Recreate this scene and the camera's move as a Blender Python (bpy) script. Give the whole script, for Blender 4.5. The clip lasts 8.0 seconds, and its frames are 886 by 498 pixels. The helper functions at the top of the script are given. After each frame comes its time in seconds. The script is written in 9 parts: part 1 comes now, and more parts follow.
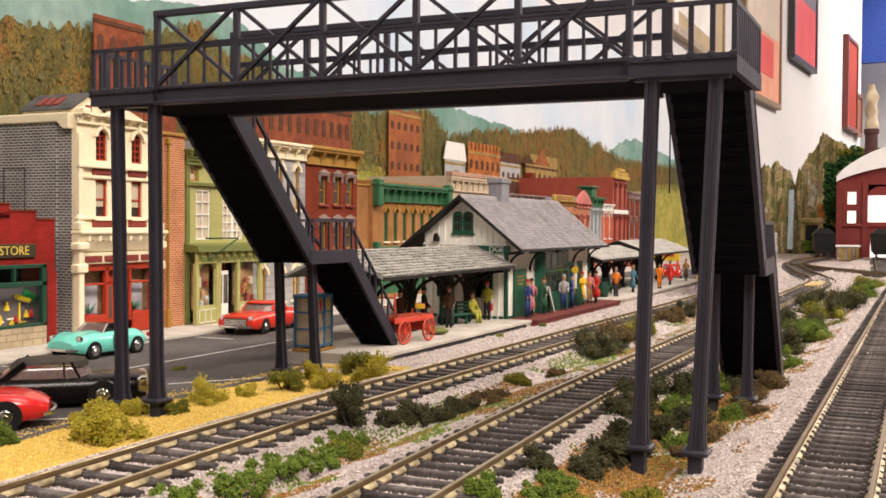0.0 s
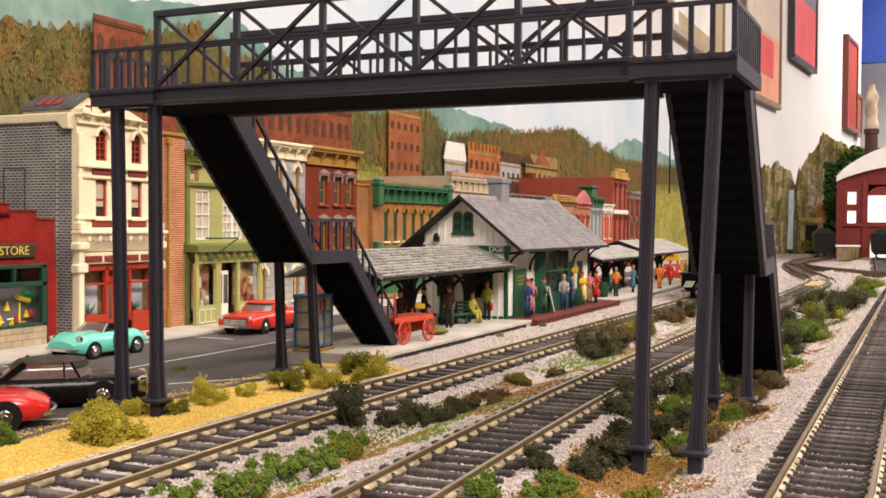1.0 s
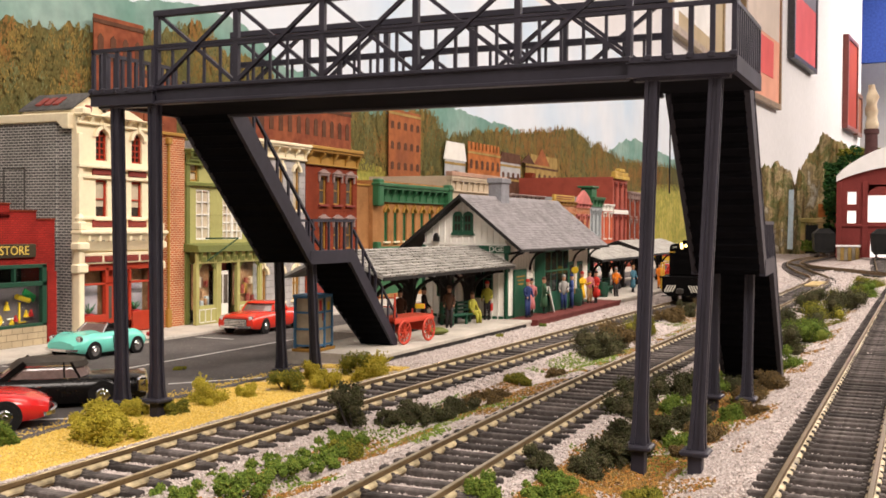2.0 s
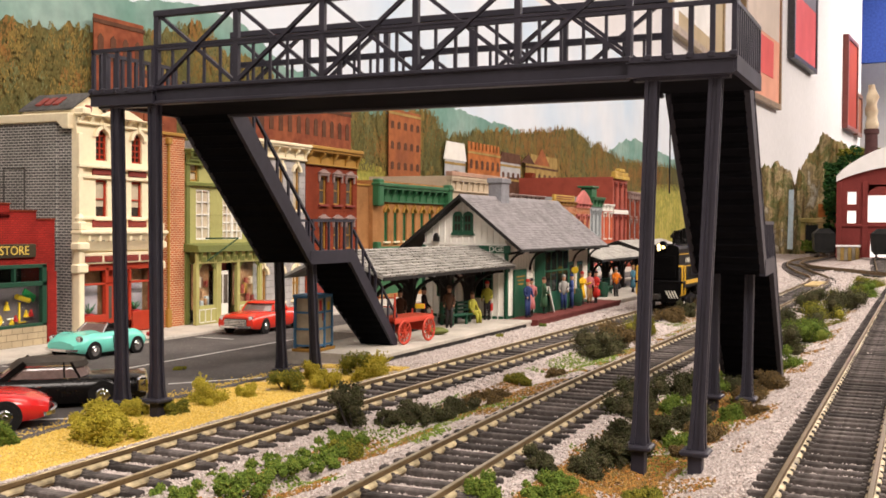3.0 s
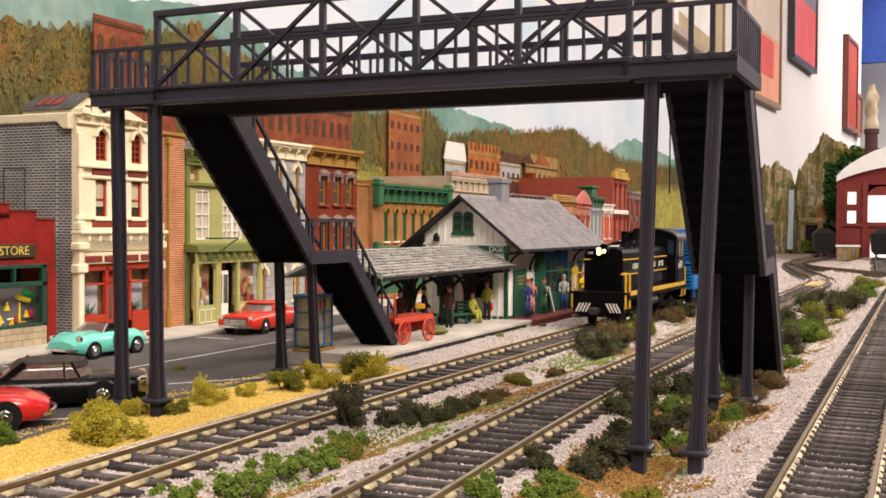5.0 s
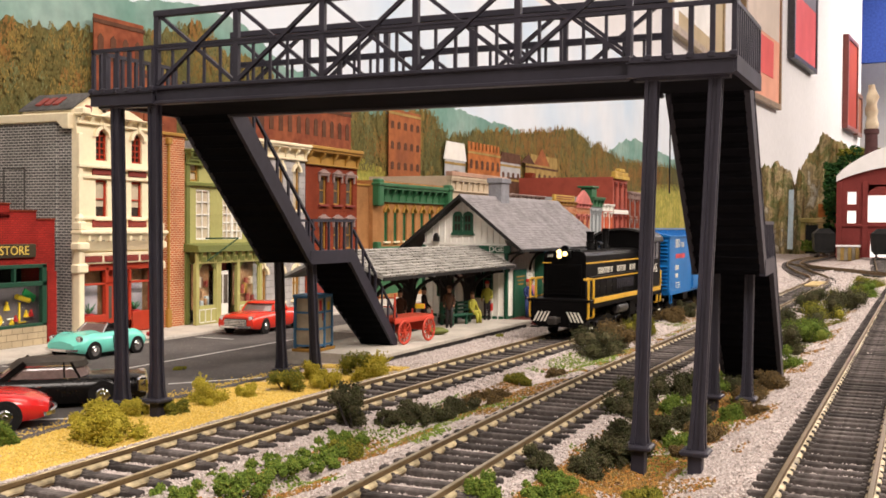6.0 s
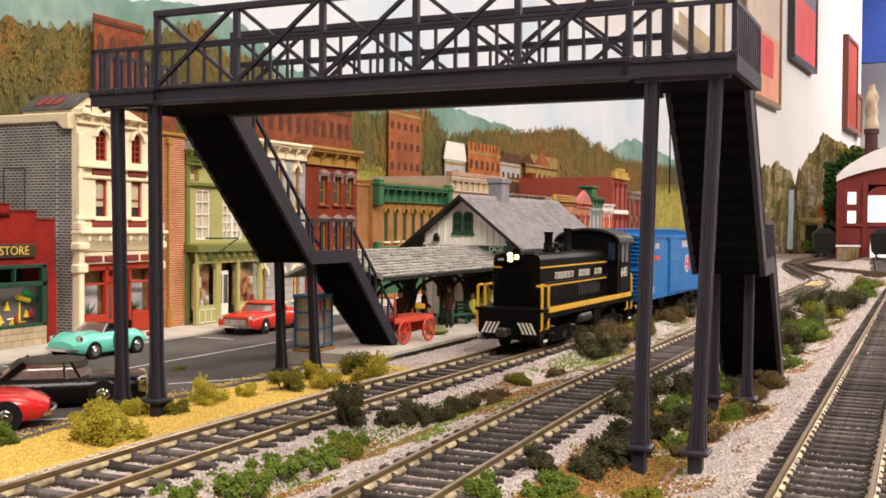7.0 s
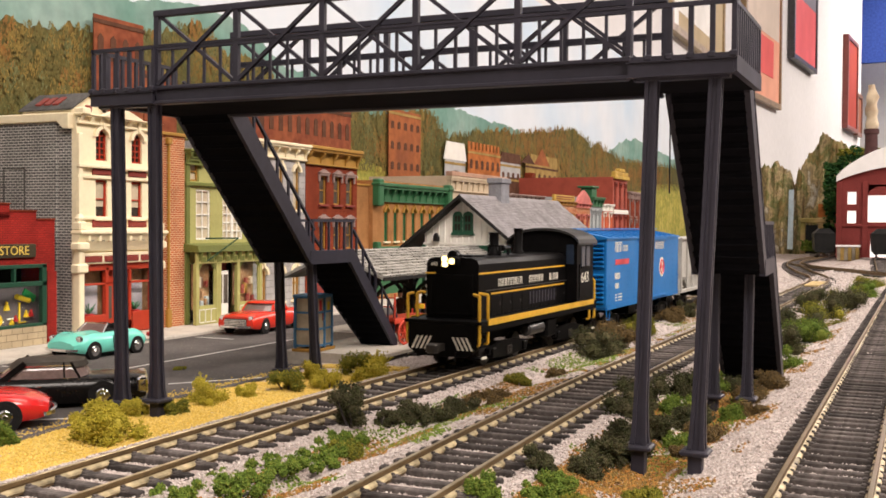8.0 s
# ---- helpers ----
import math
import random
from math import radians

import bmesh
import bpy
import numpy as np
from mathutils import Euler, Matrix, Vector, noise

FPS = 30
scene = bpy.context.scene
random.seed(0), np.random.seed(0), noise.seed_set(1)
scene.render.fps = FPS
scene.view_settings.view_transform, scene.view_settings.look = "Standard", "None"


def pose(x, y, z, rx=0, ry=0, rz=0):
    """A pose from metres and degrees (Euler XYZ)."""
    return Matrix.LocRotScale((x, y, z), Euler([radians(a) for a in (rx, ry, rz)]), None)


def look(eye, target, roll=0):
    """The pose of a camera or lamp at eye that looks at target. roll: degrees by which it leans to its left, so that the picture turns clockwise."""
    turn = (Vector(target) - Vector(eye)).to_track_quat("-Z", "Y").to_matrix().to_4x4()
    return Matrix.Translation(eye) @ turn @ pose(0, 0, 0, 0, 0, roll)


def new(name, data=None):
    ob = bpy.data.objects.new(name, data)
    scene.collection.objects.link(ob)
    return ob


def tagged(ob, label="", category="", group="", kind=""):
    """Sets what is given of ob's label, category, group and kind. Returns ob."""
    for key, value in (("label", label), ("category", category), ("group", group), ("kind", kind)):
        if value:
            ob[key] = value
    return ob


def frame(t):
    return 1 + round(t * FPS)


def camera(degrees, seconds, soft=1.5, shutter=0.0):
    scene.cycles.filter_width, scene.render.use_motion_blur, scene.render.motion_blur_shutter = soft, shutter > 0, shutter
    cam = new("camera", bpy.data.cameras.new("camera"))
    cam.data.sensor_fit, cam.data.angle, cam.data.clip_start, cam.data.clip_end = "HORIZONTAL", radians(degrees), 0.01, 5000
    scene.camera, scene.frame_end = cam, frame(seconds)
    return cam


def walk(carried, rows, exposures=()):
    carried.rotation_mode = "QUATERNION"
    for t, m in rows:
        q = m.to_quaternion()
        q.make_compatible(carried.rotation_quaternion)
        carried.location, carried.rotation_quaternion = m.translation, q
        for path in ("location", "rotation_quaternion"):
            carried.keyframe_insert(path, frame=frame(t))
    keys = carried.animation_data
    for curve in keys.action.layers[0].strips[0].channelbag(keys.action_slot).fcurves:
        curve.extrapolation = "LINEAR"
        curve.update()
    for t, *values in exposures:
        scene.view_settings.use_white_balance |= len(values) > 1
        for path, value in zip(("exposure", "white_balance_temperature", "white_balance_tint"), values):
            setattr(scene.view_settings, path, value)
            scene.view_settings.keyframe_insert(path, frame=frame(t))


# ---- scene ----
# Lengths below are in centimetres of the model (scale 1:87) and are turned into metres on the way into Blender.
CM = 0.01
cam = camera(45.93, 8.0, soft=1.7, shutter=0.4)
EYE = (14.407 * CM, 0.0, 4.786 * CM)
AIM = (EYE[0] - math.sin(radians(24.69)), EYE[1] + math.cos(radians(24.69)), EYE[2] - math.tan(radians(1.339)))
walk(cam, [(0.0, look(EYE, AIM, 0.402)), (8.0, look(EYE, AIM, 0.402))], exposures=[(0.0, 0.0), (8.0, 0.0)])

# ---- light: a windowless club room lit by fluorescent ceiling panels ----
world = bpy.data.worlds.new("room_air")
scene.world = world
world.use_nodes = True
world.node_tree.nodes["Background"].inputs[0].default_value = (1.0, 0.95, 0.88, 1)
world.node_tree.nodes["Background"].inputs[1].default_value = 0.006

# Panels out of view; the last one is added to brighten the far wall.
PANELS = [(100, -90, 60, 120, 57), (130, 70, 60, 120, 37), (130, 230, 60, 120, 36), (130, 400, 60, 120, 38), (20, 60, 30, 120, 8), (60, 480, 60, 120, 30), (40, 585, 60, 60, 24)]


def panel_lamps():
    for x, y, w, l, power in PANELS:
        lamp = bpy.data.lights.new("ceiling_panel_lamp", "AREA")
        lamp.shape, lamp.size, lamp.size_y = "RECTANGLE", w * CM, l * CM
        lamp.energy, lamp.color = power, (1.0, 0.872, 0.785)
        ob = new("ceiling_panel_lamp", lamp)
        ob.matrix_world = pose(x * CM, y * CM, 138 * CM)


panel_lamps()


# ---- mesh helpers ----
class Form:
    """Collects faces in centimetres; made into one mesh by part()."""

    def __init__(self):
        self.v, self.f, self.weld = [], [], False

    def add(self, verts, faces):
        n = len(self.v)
        self.v += [tuple(p) for p in verts]
        self.f += [tuple(i + n for i in f) for f in faces]
        return self

    def box(self, x0, x1, y0, y1, z0, z1):
        return self.add([(x0, y0, z0), (x1, y0, z0), (x1, y1, z0), (x0, y1, z0), (x0, y0, z1), (x1, y0, z1), (x1, y1, z1), (x0, y1, z1)],
                        [(0, 3, 2, 1), (4, 5, 6, 7), (0, 1, 5, 4), (1, 2, 6, 5), (2, 3, 7, 6), (3, 0, 4, 7)])

    def cbox(self, x0, x1, y0, y1, z0, z1, c=0.03):
        """A box with chamfered edges."""
        v = []
        for z, k in ((z0, c), (z0 + c, 0), (z1 - c, 0), (z1, c)):
            a, b, d, e = x0 + k, x1 - k, y0 + k, y1 - k
            v += [(a + c, d, z), (b - c, d, z), (b, d + c, z), (b, e - c, z), (b - c, e, z), (a + c, e, z), (a, e - c, z), (a, d + c, z)]
        f = [tuple(range(7, -1, -1)), tuple(range(24, 32))]
        for r in range(3):
            for i in range(8):
                j = (i + 1) % 8
                f.append((r * 8 + i, r * 8 + j, r * 8 + 8 + j, r * 8 + 8 + i))
        return self.add(v, f)

    def prism(self, poly, a, b, axis="y"):
        """A polygon pushed from a to b along an axis. The polygon's two numbers are the other two axes in order x, y, z."""
        n = len(poly)

        def at(q, d):
            return {"x": (d, q[0], q[1]), "y": (q[0], d, q[1]), "z": (q[0], q[1], d)}[axis]

        v = [at(q, a) for q in poly] + [at(q, b) for q in poly]
        area = sum(poly[i][0] * poly[(i + 1) % n][1] - poly[(i + 1) % n][0] * poly[i][1] for i in range(n))
        flip = (area > 0) != (axis == "y")
        f = [tuple(range(n)), tuple(range(2 * n - 1, n - 1, -1))] + [(i, i + n, (i + 1) % n + n, (i + 1) % n) for i in range(n)]
        if (b > a) != flip:
            f = [tuple(reversed(q)) for q in f]
        return self.add(v, f)

    def rod(self, p0, p1, r0, r1=None, n=8):
        r1 = r0 if r1 is None else r1
        p0, p1 = Vector(p0), Vector(p1)
        d = (p1 - p0).normalized()
        s = d.orthogonal().normalized()
        t = d.cross(s)
        v = []
        for p, r in ((p0, r0), (p1, r1)):
            for i in range(n):
                a = 2 * math.pi * i / n
                v.append(p + s * (r * math.cos(a)) + t * (r * math.sin(a)))
        return self.add(v, [tuple(range(n - 1, -1, -1)), tuple(range(n, 2 * n))] + [(i, (i + 1) % n, n + (i + 1) % n, n + i) for i in range(n)])

    def bar(self, p0, p1, w, h, up=(0, 0, 1)):
        """A square-section bar between two points."""
        p0, p1 = Vector(p0), Vector(p1)
        d = (p1 - p0).normalized()
        s = d.cross(Vector(up))
        s = s.normalized() if s.length > 1e-6 else d.orthogonal().normalized()
        t = s.cross(d)
        v = [p + s * (a * w / 2) + t * (b * h / 2) for p in (p0, p1) for a, b in ((-1, -1), (1, -1), (1, 1), (-1, 1))]
        return self.add(v, [(0, 1, 2, 3), (7, 6, 5, 4), (0, 4, 5, 1), (1, 5, 6, 2), (2, 6, 7, 3), (3, 7, 4, 0)])

    def turned(self, x, y, profile, n=10):
        """A turned shape on an upright axis: profile of (radius, z)."""
        v, f = [], []
        for r, z in profile:
            v += [(x + r * math.cos(2 * math.pi * i / n), y + r * math.sin(2 * math.pi * i / n), z) for i in range(n)]
        for k in range(len(profile) - 1):
            f += [(k * n + i, k * n + (i + 1) % n, k * n + n + (i + 1) % n, k * n + n + i) for i in range(n)]
        f += [tuple(range(n - 1, -1, -1)), tuple(range(len(v) - n, len(v)))]
        return self.add(v, f)

    def loft(self, rings, closed=True):
        """Skins a row of rings with equal numbers of points and caps the ends."""
        n, v, f = len(rings[0]), [], []
        for r in rings:
            v += list(r)
        for k in range(len(rings) - 1):
            for i in range(n):
                j = (i + 1) % n
                f.append((k * n + i, k * n + j, k * n + n + j, k * n + n + i))
        f += [tuple(range(n - 1, -1, -1)), tuple(range(len(v) - n, len(v)))]
        return self.add(v, f)

    def wheel(self, c, axis, r, w, n=16):
        c, a = Vector(c), Vector(axis).normalized()
        return self.rod(c - a * w / 2, c + a * w / 2, r, r, n)

    def torus(self, c, axis, r, k, n=20, m=6):
        c, a = Vector(c), Vector(axis).normalized()
        s = a.orthogonal().normalized()
        t = a.cross(s)
        v, f = [], []
        for i in range(n):
            u = 2 * math.pi * i / n
            d = s * math.cos(u) + t * math.sin(u)
            for j in range(m):
                q = 2 * math.pi * j / m
                v.append(c + d * (r + k * math.cos(q)) + a * (k * math.sin(q)))
        for i in range(n):
            for j in range(m):
                f.append((i * m + j, ((i + 1) % n) * m + j, ((i + 1) % n) * m + (j + 1) % m, i * m + (j + 1) % m))
        return self.add(v, f)

    def mesh(self, name, material, smooth=False):
        me = bpy.data.meshes.new(name)
        me.from_pydata([(x * CM, y * CM, z * CM) for x, y, z in self.v], [], self.f)
        if material is not None:
            me.materials.append(material)
        bm = bmesh.new()
        bm.from_mesh(me)
        if self.weld:
            bmesh.ops.remove_doubles(bm, verts=bm.verts, dist=1e-6)
        bmesh.ops.recalc_face_normals(bm, faces=bm.faces)
        bm.to_mesh(me)
        bm.free()
        if smooth:
            me.shade_smooth()
            me.set_sharp_from_angle(angle=radians(40))
        return me


def part(name, form, material, parent=None, label="", smooth=False):
    me = form if isinstance(form, bpy.types.Mesh) else form.mesh(name, material, smooth)
    ob = new(name, me)
    if parent is not None:
        ob.parent = parent
    if label:
        ob["label"] = label
    return ob


def thing(name, x, y, z, rz=0, label="", category="", group="", kind=""):
    ob = new(name)
    ob.empty_display_size = 0.01
    ob.matrix_world = pose(x * CM, y * CM, z * CM, 0, 0, rz)
    return tagged(ob, label, category, group, kind)


def lettering(name, text, size, material, parent, m, label="", thick=0.02, align="CENTER", squeeze=1.0):
    """Raised letters in the built-in font, lying in local x and y of the pose m (metres)."""
    cu = bpy.data.curves.new(name, "FONT")
    cu.body, cu.size, cu.extrude, cu.align_x, cu.align_y = text, size * CM, thick * CM, align, "CENTER"
    cu.resolution_u = 3
    tmp = bpy.data.objects.new("tmp_text", cu)
    scene.collection.objects.link(tmp)
    bpy.context.view_layer.update()
    me = bpy.data.meshes.new_from_object(tmp.evaluated_get(bpy.context.evaluated_depsgraph_get()))
    bpy.data.objects.remove(tmp)
    me.materials.clear()
    me.materials.append(material)
    me.transform(m @ Matrix.Diagonal((squeeze, 1, 1, 1)))
    ob = new(name, me)
    if parent is not None:
        ob.parent = parent
    if label:
        ob["label"] = label
    return ob


# ---- materials ----
def mat(name, color, rough=0.6, metal=0.0, vary=0.18, grain=900, stain=90, bump=0.15, rand=0.0, island=0.0, second=None, coat=0.0, spec=None):
    """A painted or natural surface: two scales of colour change, fine relief, and change from piece to piece."""
    m = bpy.data.materials.new(name)
    m.use_nodes = True
    nt = m.node_tree
    b = nt.nodes["Principled BSDF"]
    b.inputs["Roughness"].default_value, b.inputs["Metallic"].default_value = rough, metal
    b.inputs["Coat Weight"].default_value = coat
    b.inputs["Specular IOR Level"].default_value = spec if spec is not None else (0.12 if rough >= 0.8 else 0.22 if rough >= 0.55 else 0.4)
    co = nt.nodes.new("ShaderNodeTexCoord")

    def noise_at(scale, detail=4.0):
        n = nt.nodes.new("ShaderNodeTexNoise")
        n.inputs["Scale"].default_value, n.inputs["Detail"].default_value = scale, detail
        nt.links.new(co.outputs["Object"], n.inputs["Vector"])
        return n.outputs["Fac"]

    fine, broad = noise_at(grain), noise_at(stain, 5.0)
    mix = nt.nodes.new("ShaderNodeMix")
    mix.data_type = "RGBA"
    c2 = second or tuple(c * (1 - 1.6 * vary) for c in color)
    mix.inputs[6].default_value, mix.inputs[7].default_value = (*color, 1), (*c2, 1)
    ramp = nt.nodes.new("ShaderNodeMapRange")
    ramp.inputs[1].default_value, ramp.inputs[2].default_value = 0.42, 0.68
    nt.links.new(broad, ramp.inputs[0])
    nt.links.new(ramp.outputs[0], mix.inputs[0])
    value = nt.nodes.new("ShaderNodeMapRange")
    value.inputs[1].default_value, value.inputs[2].default_value = 0.25, 0.75
    value.inputs[3].default_value, value.inputs[4].default_value = 1 - vary, 1 + vary
    nt.links.new(fine, value.inputs[0])
    hsv = nt.nodes.new("ShaderNodeHueSaturation")
    nt.links.new(mix.outputs[2], hsv.inputs["Color"])
    out = value.outputs[0]
    for amount, node, slot in ((rand, "ShaderNodeObjectInfo", "Random"), (island, "ShaderNodeNewGeometry", "Random Per Island")):
        if amount:
            src = nt.nodes.new(node)
            r = nt.nodes.new("ShaderNodeMapRange")
            r.inputs[3].default_value, r.inputs[4].default_value = 1 - amount, 1 + amount
            nt.links.new(src.outputs[slot], r.inputs[0])
            mul = nt.nodes.new("ShaderNodeMath")
            mul.operation = "MULTIPLY"
            nt.links.new(out, mul.inputs[0])
            nt.links.new(r.outputs[0], mul.inputs[1])
            out = mul.outputs[0]
    nt.links.new(out, hsv.inputs["Value"])
    nt.links.new(hsv.outputs["Color"], b.inputs["Base Color"])
    rr = nt.nodes.new("ShaderNodeMapRange")
    rr.inputs[3].default_value, rr.inputs[4].default_value = max(0.02, rough - 0.12), min(1, rough + 0.12)
    nt.links.new(broad, rr.inputs[0])
    nt.links.new(rr.outputs[0], b.inputs["Roughness"])
    if bump:
        bp = nt.nodes.new("ShaderNodeBump")
        bp.inputs["Strength"].default_value, bp.inputs["Distance"].default_value = bump, 0.0004
        nt.links.new(fine, bp.inputs["Height"])
        nt.links.new(bp.outputs["Normal"], b.inputs["Normal"])
    return m


def island_mat(name, colors, rough=0.9, vary=0.2):
    """Many small pieces in one mesh, each of its own colour out of a ramp."""
    m = mat(name, colors[0], rough, vary=vary, bump=0.1)
    nt = m.node_tree
    geo, ramp = nt.nodes.new("ShaderNodeNewGeometry"), nt.nodes.new("ShaderNodeValToRGB")
    el = ramp.color_ramp.elements
    while len(el) < len(colors):
        el.new(0.5)
    for i, c in enumerate(colors):
        el[i].position, el[i].color = i / (len(colors) - 1), (*c, 1)
    nt.links.new(geo.outputs["Random Per Island"], ramp.inputs[0])
    hsv = [n for n in nt.nodes if n.type == "HUE_SAT"][0]
    nt.links.new(ramp.outputs[0], hsv.inputs["Color"])
    return m


def glowing(name, color, strength):
    m = bpy.data.materials.new(name)
    m.use_nodes = True
    b = m.node_tree.nodes["Principled BSDF"]
    b.inputs["Base Color"].default_value = (*color, 1)
    b.inputs["Emission Color"].default_value, b.inputs["Emission Strength"].default_value = (*color, 1), strength
    return m


def clear_glass(name, tint=(0.9, 0.95, 0.95)):
    m = bpy.data.materials.new(name)
    m.use_nodes = True
    b = m.node_tree.nodes["Principled BSDF"]
    b.inputs["Base Color"].default_value, b.inputs["Roughness"].default_value = (*tint, 1), 0.04
    b.inputs["Transmission Weight"].default_value, b.inputs["IOR"].default_value = 1.0, 1.1
    return m
M_WALL = mat("wall_paint", (0.70, 0.69, 0.70), 0.8, vary=0.04, grain=60, stain=3, bump=0.05)
# Walls out of view, kept dark so that little light bounces back.
M_DARKWALL = mat("dark_wall_panel", (0.10, 0.07, 0.05), 0.6, vary=0.15, grain=40, stain=3)
M_CEIL = mat("ceiling_tile", (0.40, 0.39, 0.37), 0.9, vary=0.05, grain=80, stain=3)
M_FLOOR = mat("room_floor_tile", (0.08, 0.07, 0.065), 0.4, vary=0.12, grain=40, stain=3)
M_GROUND = mat("scenic_ground", (0.33, 0.27, 0.21), 0.95, vary=0.3, grain=700, stain=40, bump=0.5, second=(0.26, 0.17, 0.09))
M_BALLAST = mat("ballast_bed", (0.46, 0.395, 0.37), 0.95, vary=0.35, grain=1100, stain=60, bump=0.8, second=(0.29, 0.235, 0.21))
M_STONE = island_mat("ballast_stone", [(0.36, 0.315, 0.295), (0.49, 0.435, 0.405), (0.57, 0.51, 0.48), (0.31, 0.27, 0.25), (0.62, 0.565, 0.535)], 0.95)
M_ASPHALT = mat("model_asphalt", (0.11, 0.10, 0.097), 0.85, vary=0.35, grain=1500, stain=30, bump=0.6, second=(0.065, 0.06, 0.058))
M_WALKWAY = mat("pale_concrete", (0.50, 0.46, 0.40), 0.85, vary=0.12, grain=700, stain=60, bump=0.15)
M_LINE = mat("road_paint", (0.75, 0.75, 0.72), 0.7, vary=0.2, grain=900, stain=200)
M_RAIL = mat("brown_painted_rail", (0.16, 0.105, 0.05), 0.5, 0.35, vary=0.2, grain=700, stain=80)
# Foot coloured paler than the rail, for the light that catches it.
M_FOOT = mat("bare_rail_foot", (0.50, 0.41, 0.25), 0.5, 0.15, vary=0.4, grain=500, stain=300)
M_RAILTOP = mat("polished_rail_head", (0.42, 0.34, 0.21), 0.32, 0.85, vary=0.15, grain=300, stain=60, bump=0.03)
M_TIE = mat("black_brown_tie", (0.045, 0.039, 0.037), 0.8, vary=0.4, grain=900, stain=160, bump=0.5, rand=0.45, second=(0.11, 0.096, 0.09))
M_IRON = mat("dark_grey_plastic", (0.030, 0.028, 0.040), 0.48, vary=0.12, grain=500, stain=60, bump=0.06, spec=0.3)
# Blacker, duller copy of the plastic, for the shade under deck and stairs.
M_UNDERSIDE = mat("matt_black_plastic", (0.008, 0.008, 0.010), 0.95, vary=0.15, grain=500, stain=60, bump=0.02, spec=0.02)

# ---- the room ----
FAR = 640


def room():
    floor = part("floor", Form().box(-60, 320, -260, FAR, -116, -110), M_FLOOR)
    tagged(floor, "brown tiled club room floor", "floor", kind="structure")
    ceil = part("ceiling", Form().box(-60, 320, -260, FAR, 150, 156), M_CEIL)
    tagged(ceil, "pale suspended ceiling with light panels", "ceiling", kind="structure")
    tagged(part("wall_north", Form().box(-60, 320, FAR, FAR + 10, -110, 150), M_WALL), "plain white room wall", "wall", kind="structure")
    tagged(part("wall_south", Form().box(-60, 320, -270, -260, -110, 150), M_DARKWALL), "room wall out of view, dark to cut bounced light", "wall", kind="structure")
    tagged(part("wall_east", Form().box(320, 330, -260, FAR, -110, 150), M_DARKWALL), "room wall out of view, dark to cut bounced light", "wall", kind="structure")
    w = Form().prism([(-32, -260), (-32, 250), (-12, 500), (-18, 500), (-60, 250), (-60, -260)], -110, 150, "z")
    tagged(part("wall_west", w, M_WALL), "white plaster wall behind the layout, bare above the painted scenery", "wall", kind="structure")
    for x, y, wd, l, power in PANELS:
        lamp = thing("ceiling_light", x, y, 146, 0, "added fluorescent ceiling panel out of view, switched on", "ceiling light", "ceiling lights")
        f = Form()
        for a, b, c, d in ((-wd / 2 - 3, wd / 2 + 3, -l / 2 - 3, -l / 2), (-wd / 2 - 3, wd / 2 + 3, l / 2, l / 2 + 3), (-wd / 2 - 3, -wd / 2, -l / 2, l / 2), (wd / 2, wd / 2 + 3, -l / 2, l / 2)):
            f.box(a, b, c, d, -2, 4)
        part("frame", f, M_CEIL, lamp)
        part("diffuser", Form().box(-wd / 2, wd / 2, -l / 2, l / 2, -1, 0), glowing("diffuser_glow", (1.0, 0.95, 0.86), 1.5), lamp)


room()


# ---- the layout's ground ----
def lump(x, y, s, seed=0.0):
    return noise.noise(Vector((x * s, y * s, seed)))


def track_x(k, y):
    """The middle of each track, which bends a little on its way."""
    if k == 0:
        return -0.17 + (0.021 * (y - 25) if y > 25 else 0.0021 * (25 - y) ** 2) - (0.0011 * (y - 62) ** 2 if y > 62 else 0)
    if k == 1:
        return 5.36 + (0.010 * (y - 34) if y > 34 else 0.0014 * (34 - y) ** 2)
    return 12.79 + 0.0015 * max(0, y - 20)


def sheet(x0, x1, y0, y1, nx, ny, height):
    f = Form()
    v = [(x0 + (x1 - x0) * i / nx, y0 + (y1 - y0) * j / ny, 0) for j in range(ny + 1) for i in range(nx + 1)]
    f.v = [(x, y, height(x, y)) for x, y, _ in v]
    f.f = [(j * (nx + 1) + i, j * (nx + 1) + i + 1, (j + 1) * (nx + 1) + i + 1, (j + 1) * (nx + 1) + i) for j in range(ny) for i in range(nx)]
    return f


def road_edge(y):
    """The track side edge of the asphalt, which swings towards the track at the near end."""
    return -6.05 + 0.16 * max(0, 22.5 - max(y, 15))


def ground_height(x, y):
    if x < road_edge(y) - 0.25:
        return -0.8
    z = (-0.57 if x < -4.2 and y < 34 else -0.57 - 0.075 * (x + 4.2) if x < -2.2 and y < 34 else -0.72) + (0.04 if x < -2.2 else 0.10) * lump(x, y, 0.35) + 0.04 * lump(x, y, 1.3, 7)
    for k in range(3):
        d = abs(x - track_x(k, y))
        if k == 0 and y > 32.5 and x < track_x(0, y):
            d = min(d, 1.7 + 0.1 * d)
        z = max(z, -0.25 - max(0, d - 1.7) * 0.30 - (0.045 if d < 1.3 else 0) + 0.02 * lump(x, y, 1.5, 3))
    return z


g = sheet(-32, 60, -30, 300, 230, 400, ground_height)
tagged(part("ground", g, M_BALLAST, smooth=True), "sculpted layout ground of grey ballast and earth", "ground", kind="structure")


def bench():
    t = part("bench", Form().box(-32, 60, -30, 300, -6, -1.2), M_TIE)
    tagged(t, "plywood layout bench under the scenery", "bench", kind="structure")
    f = Form()
    for x in (-25, 50):
        for y in (-20, 90, 200, 290):
            f.box(x, x + 8, y, y + 8, -110, -6)
    part("bench_leg", f, M_TIE, t)


bench()


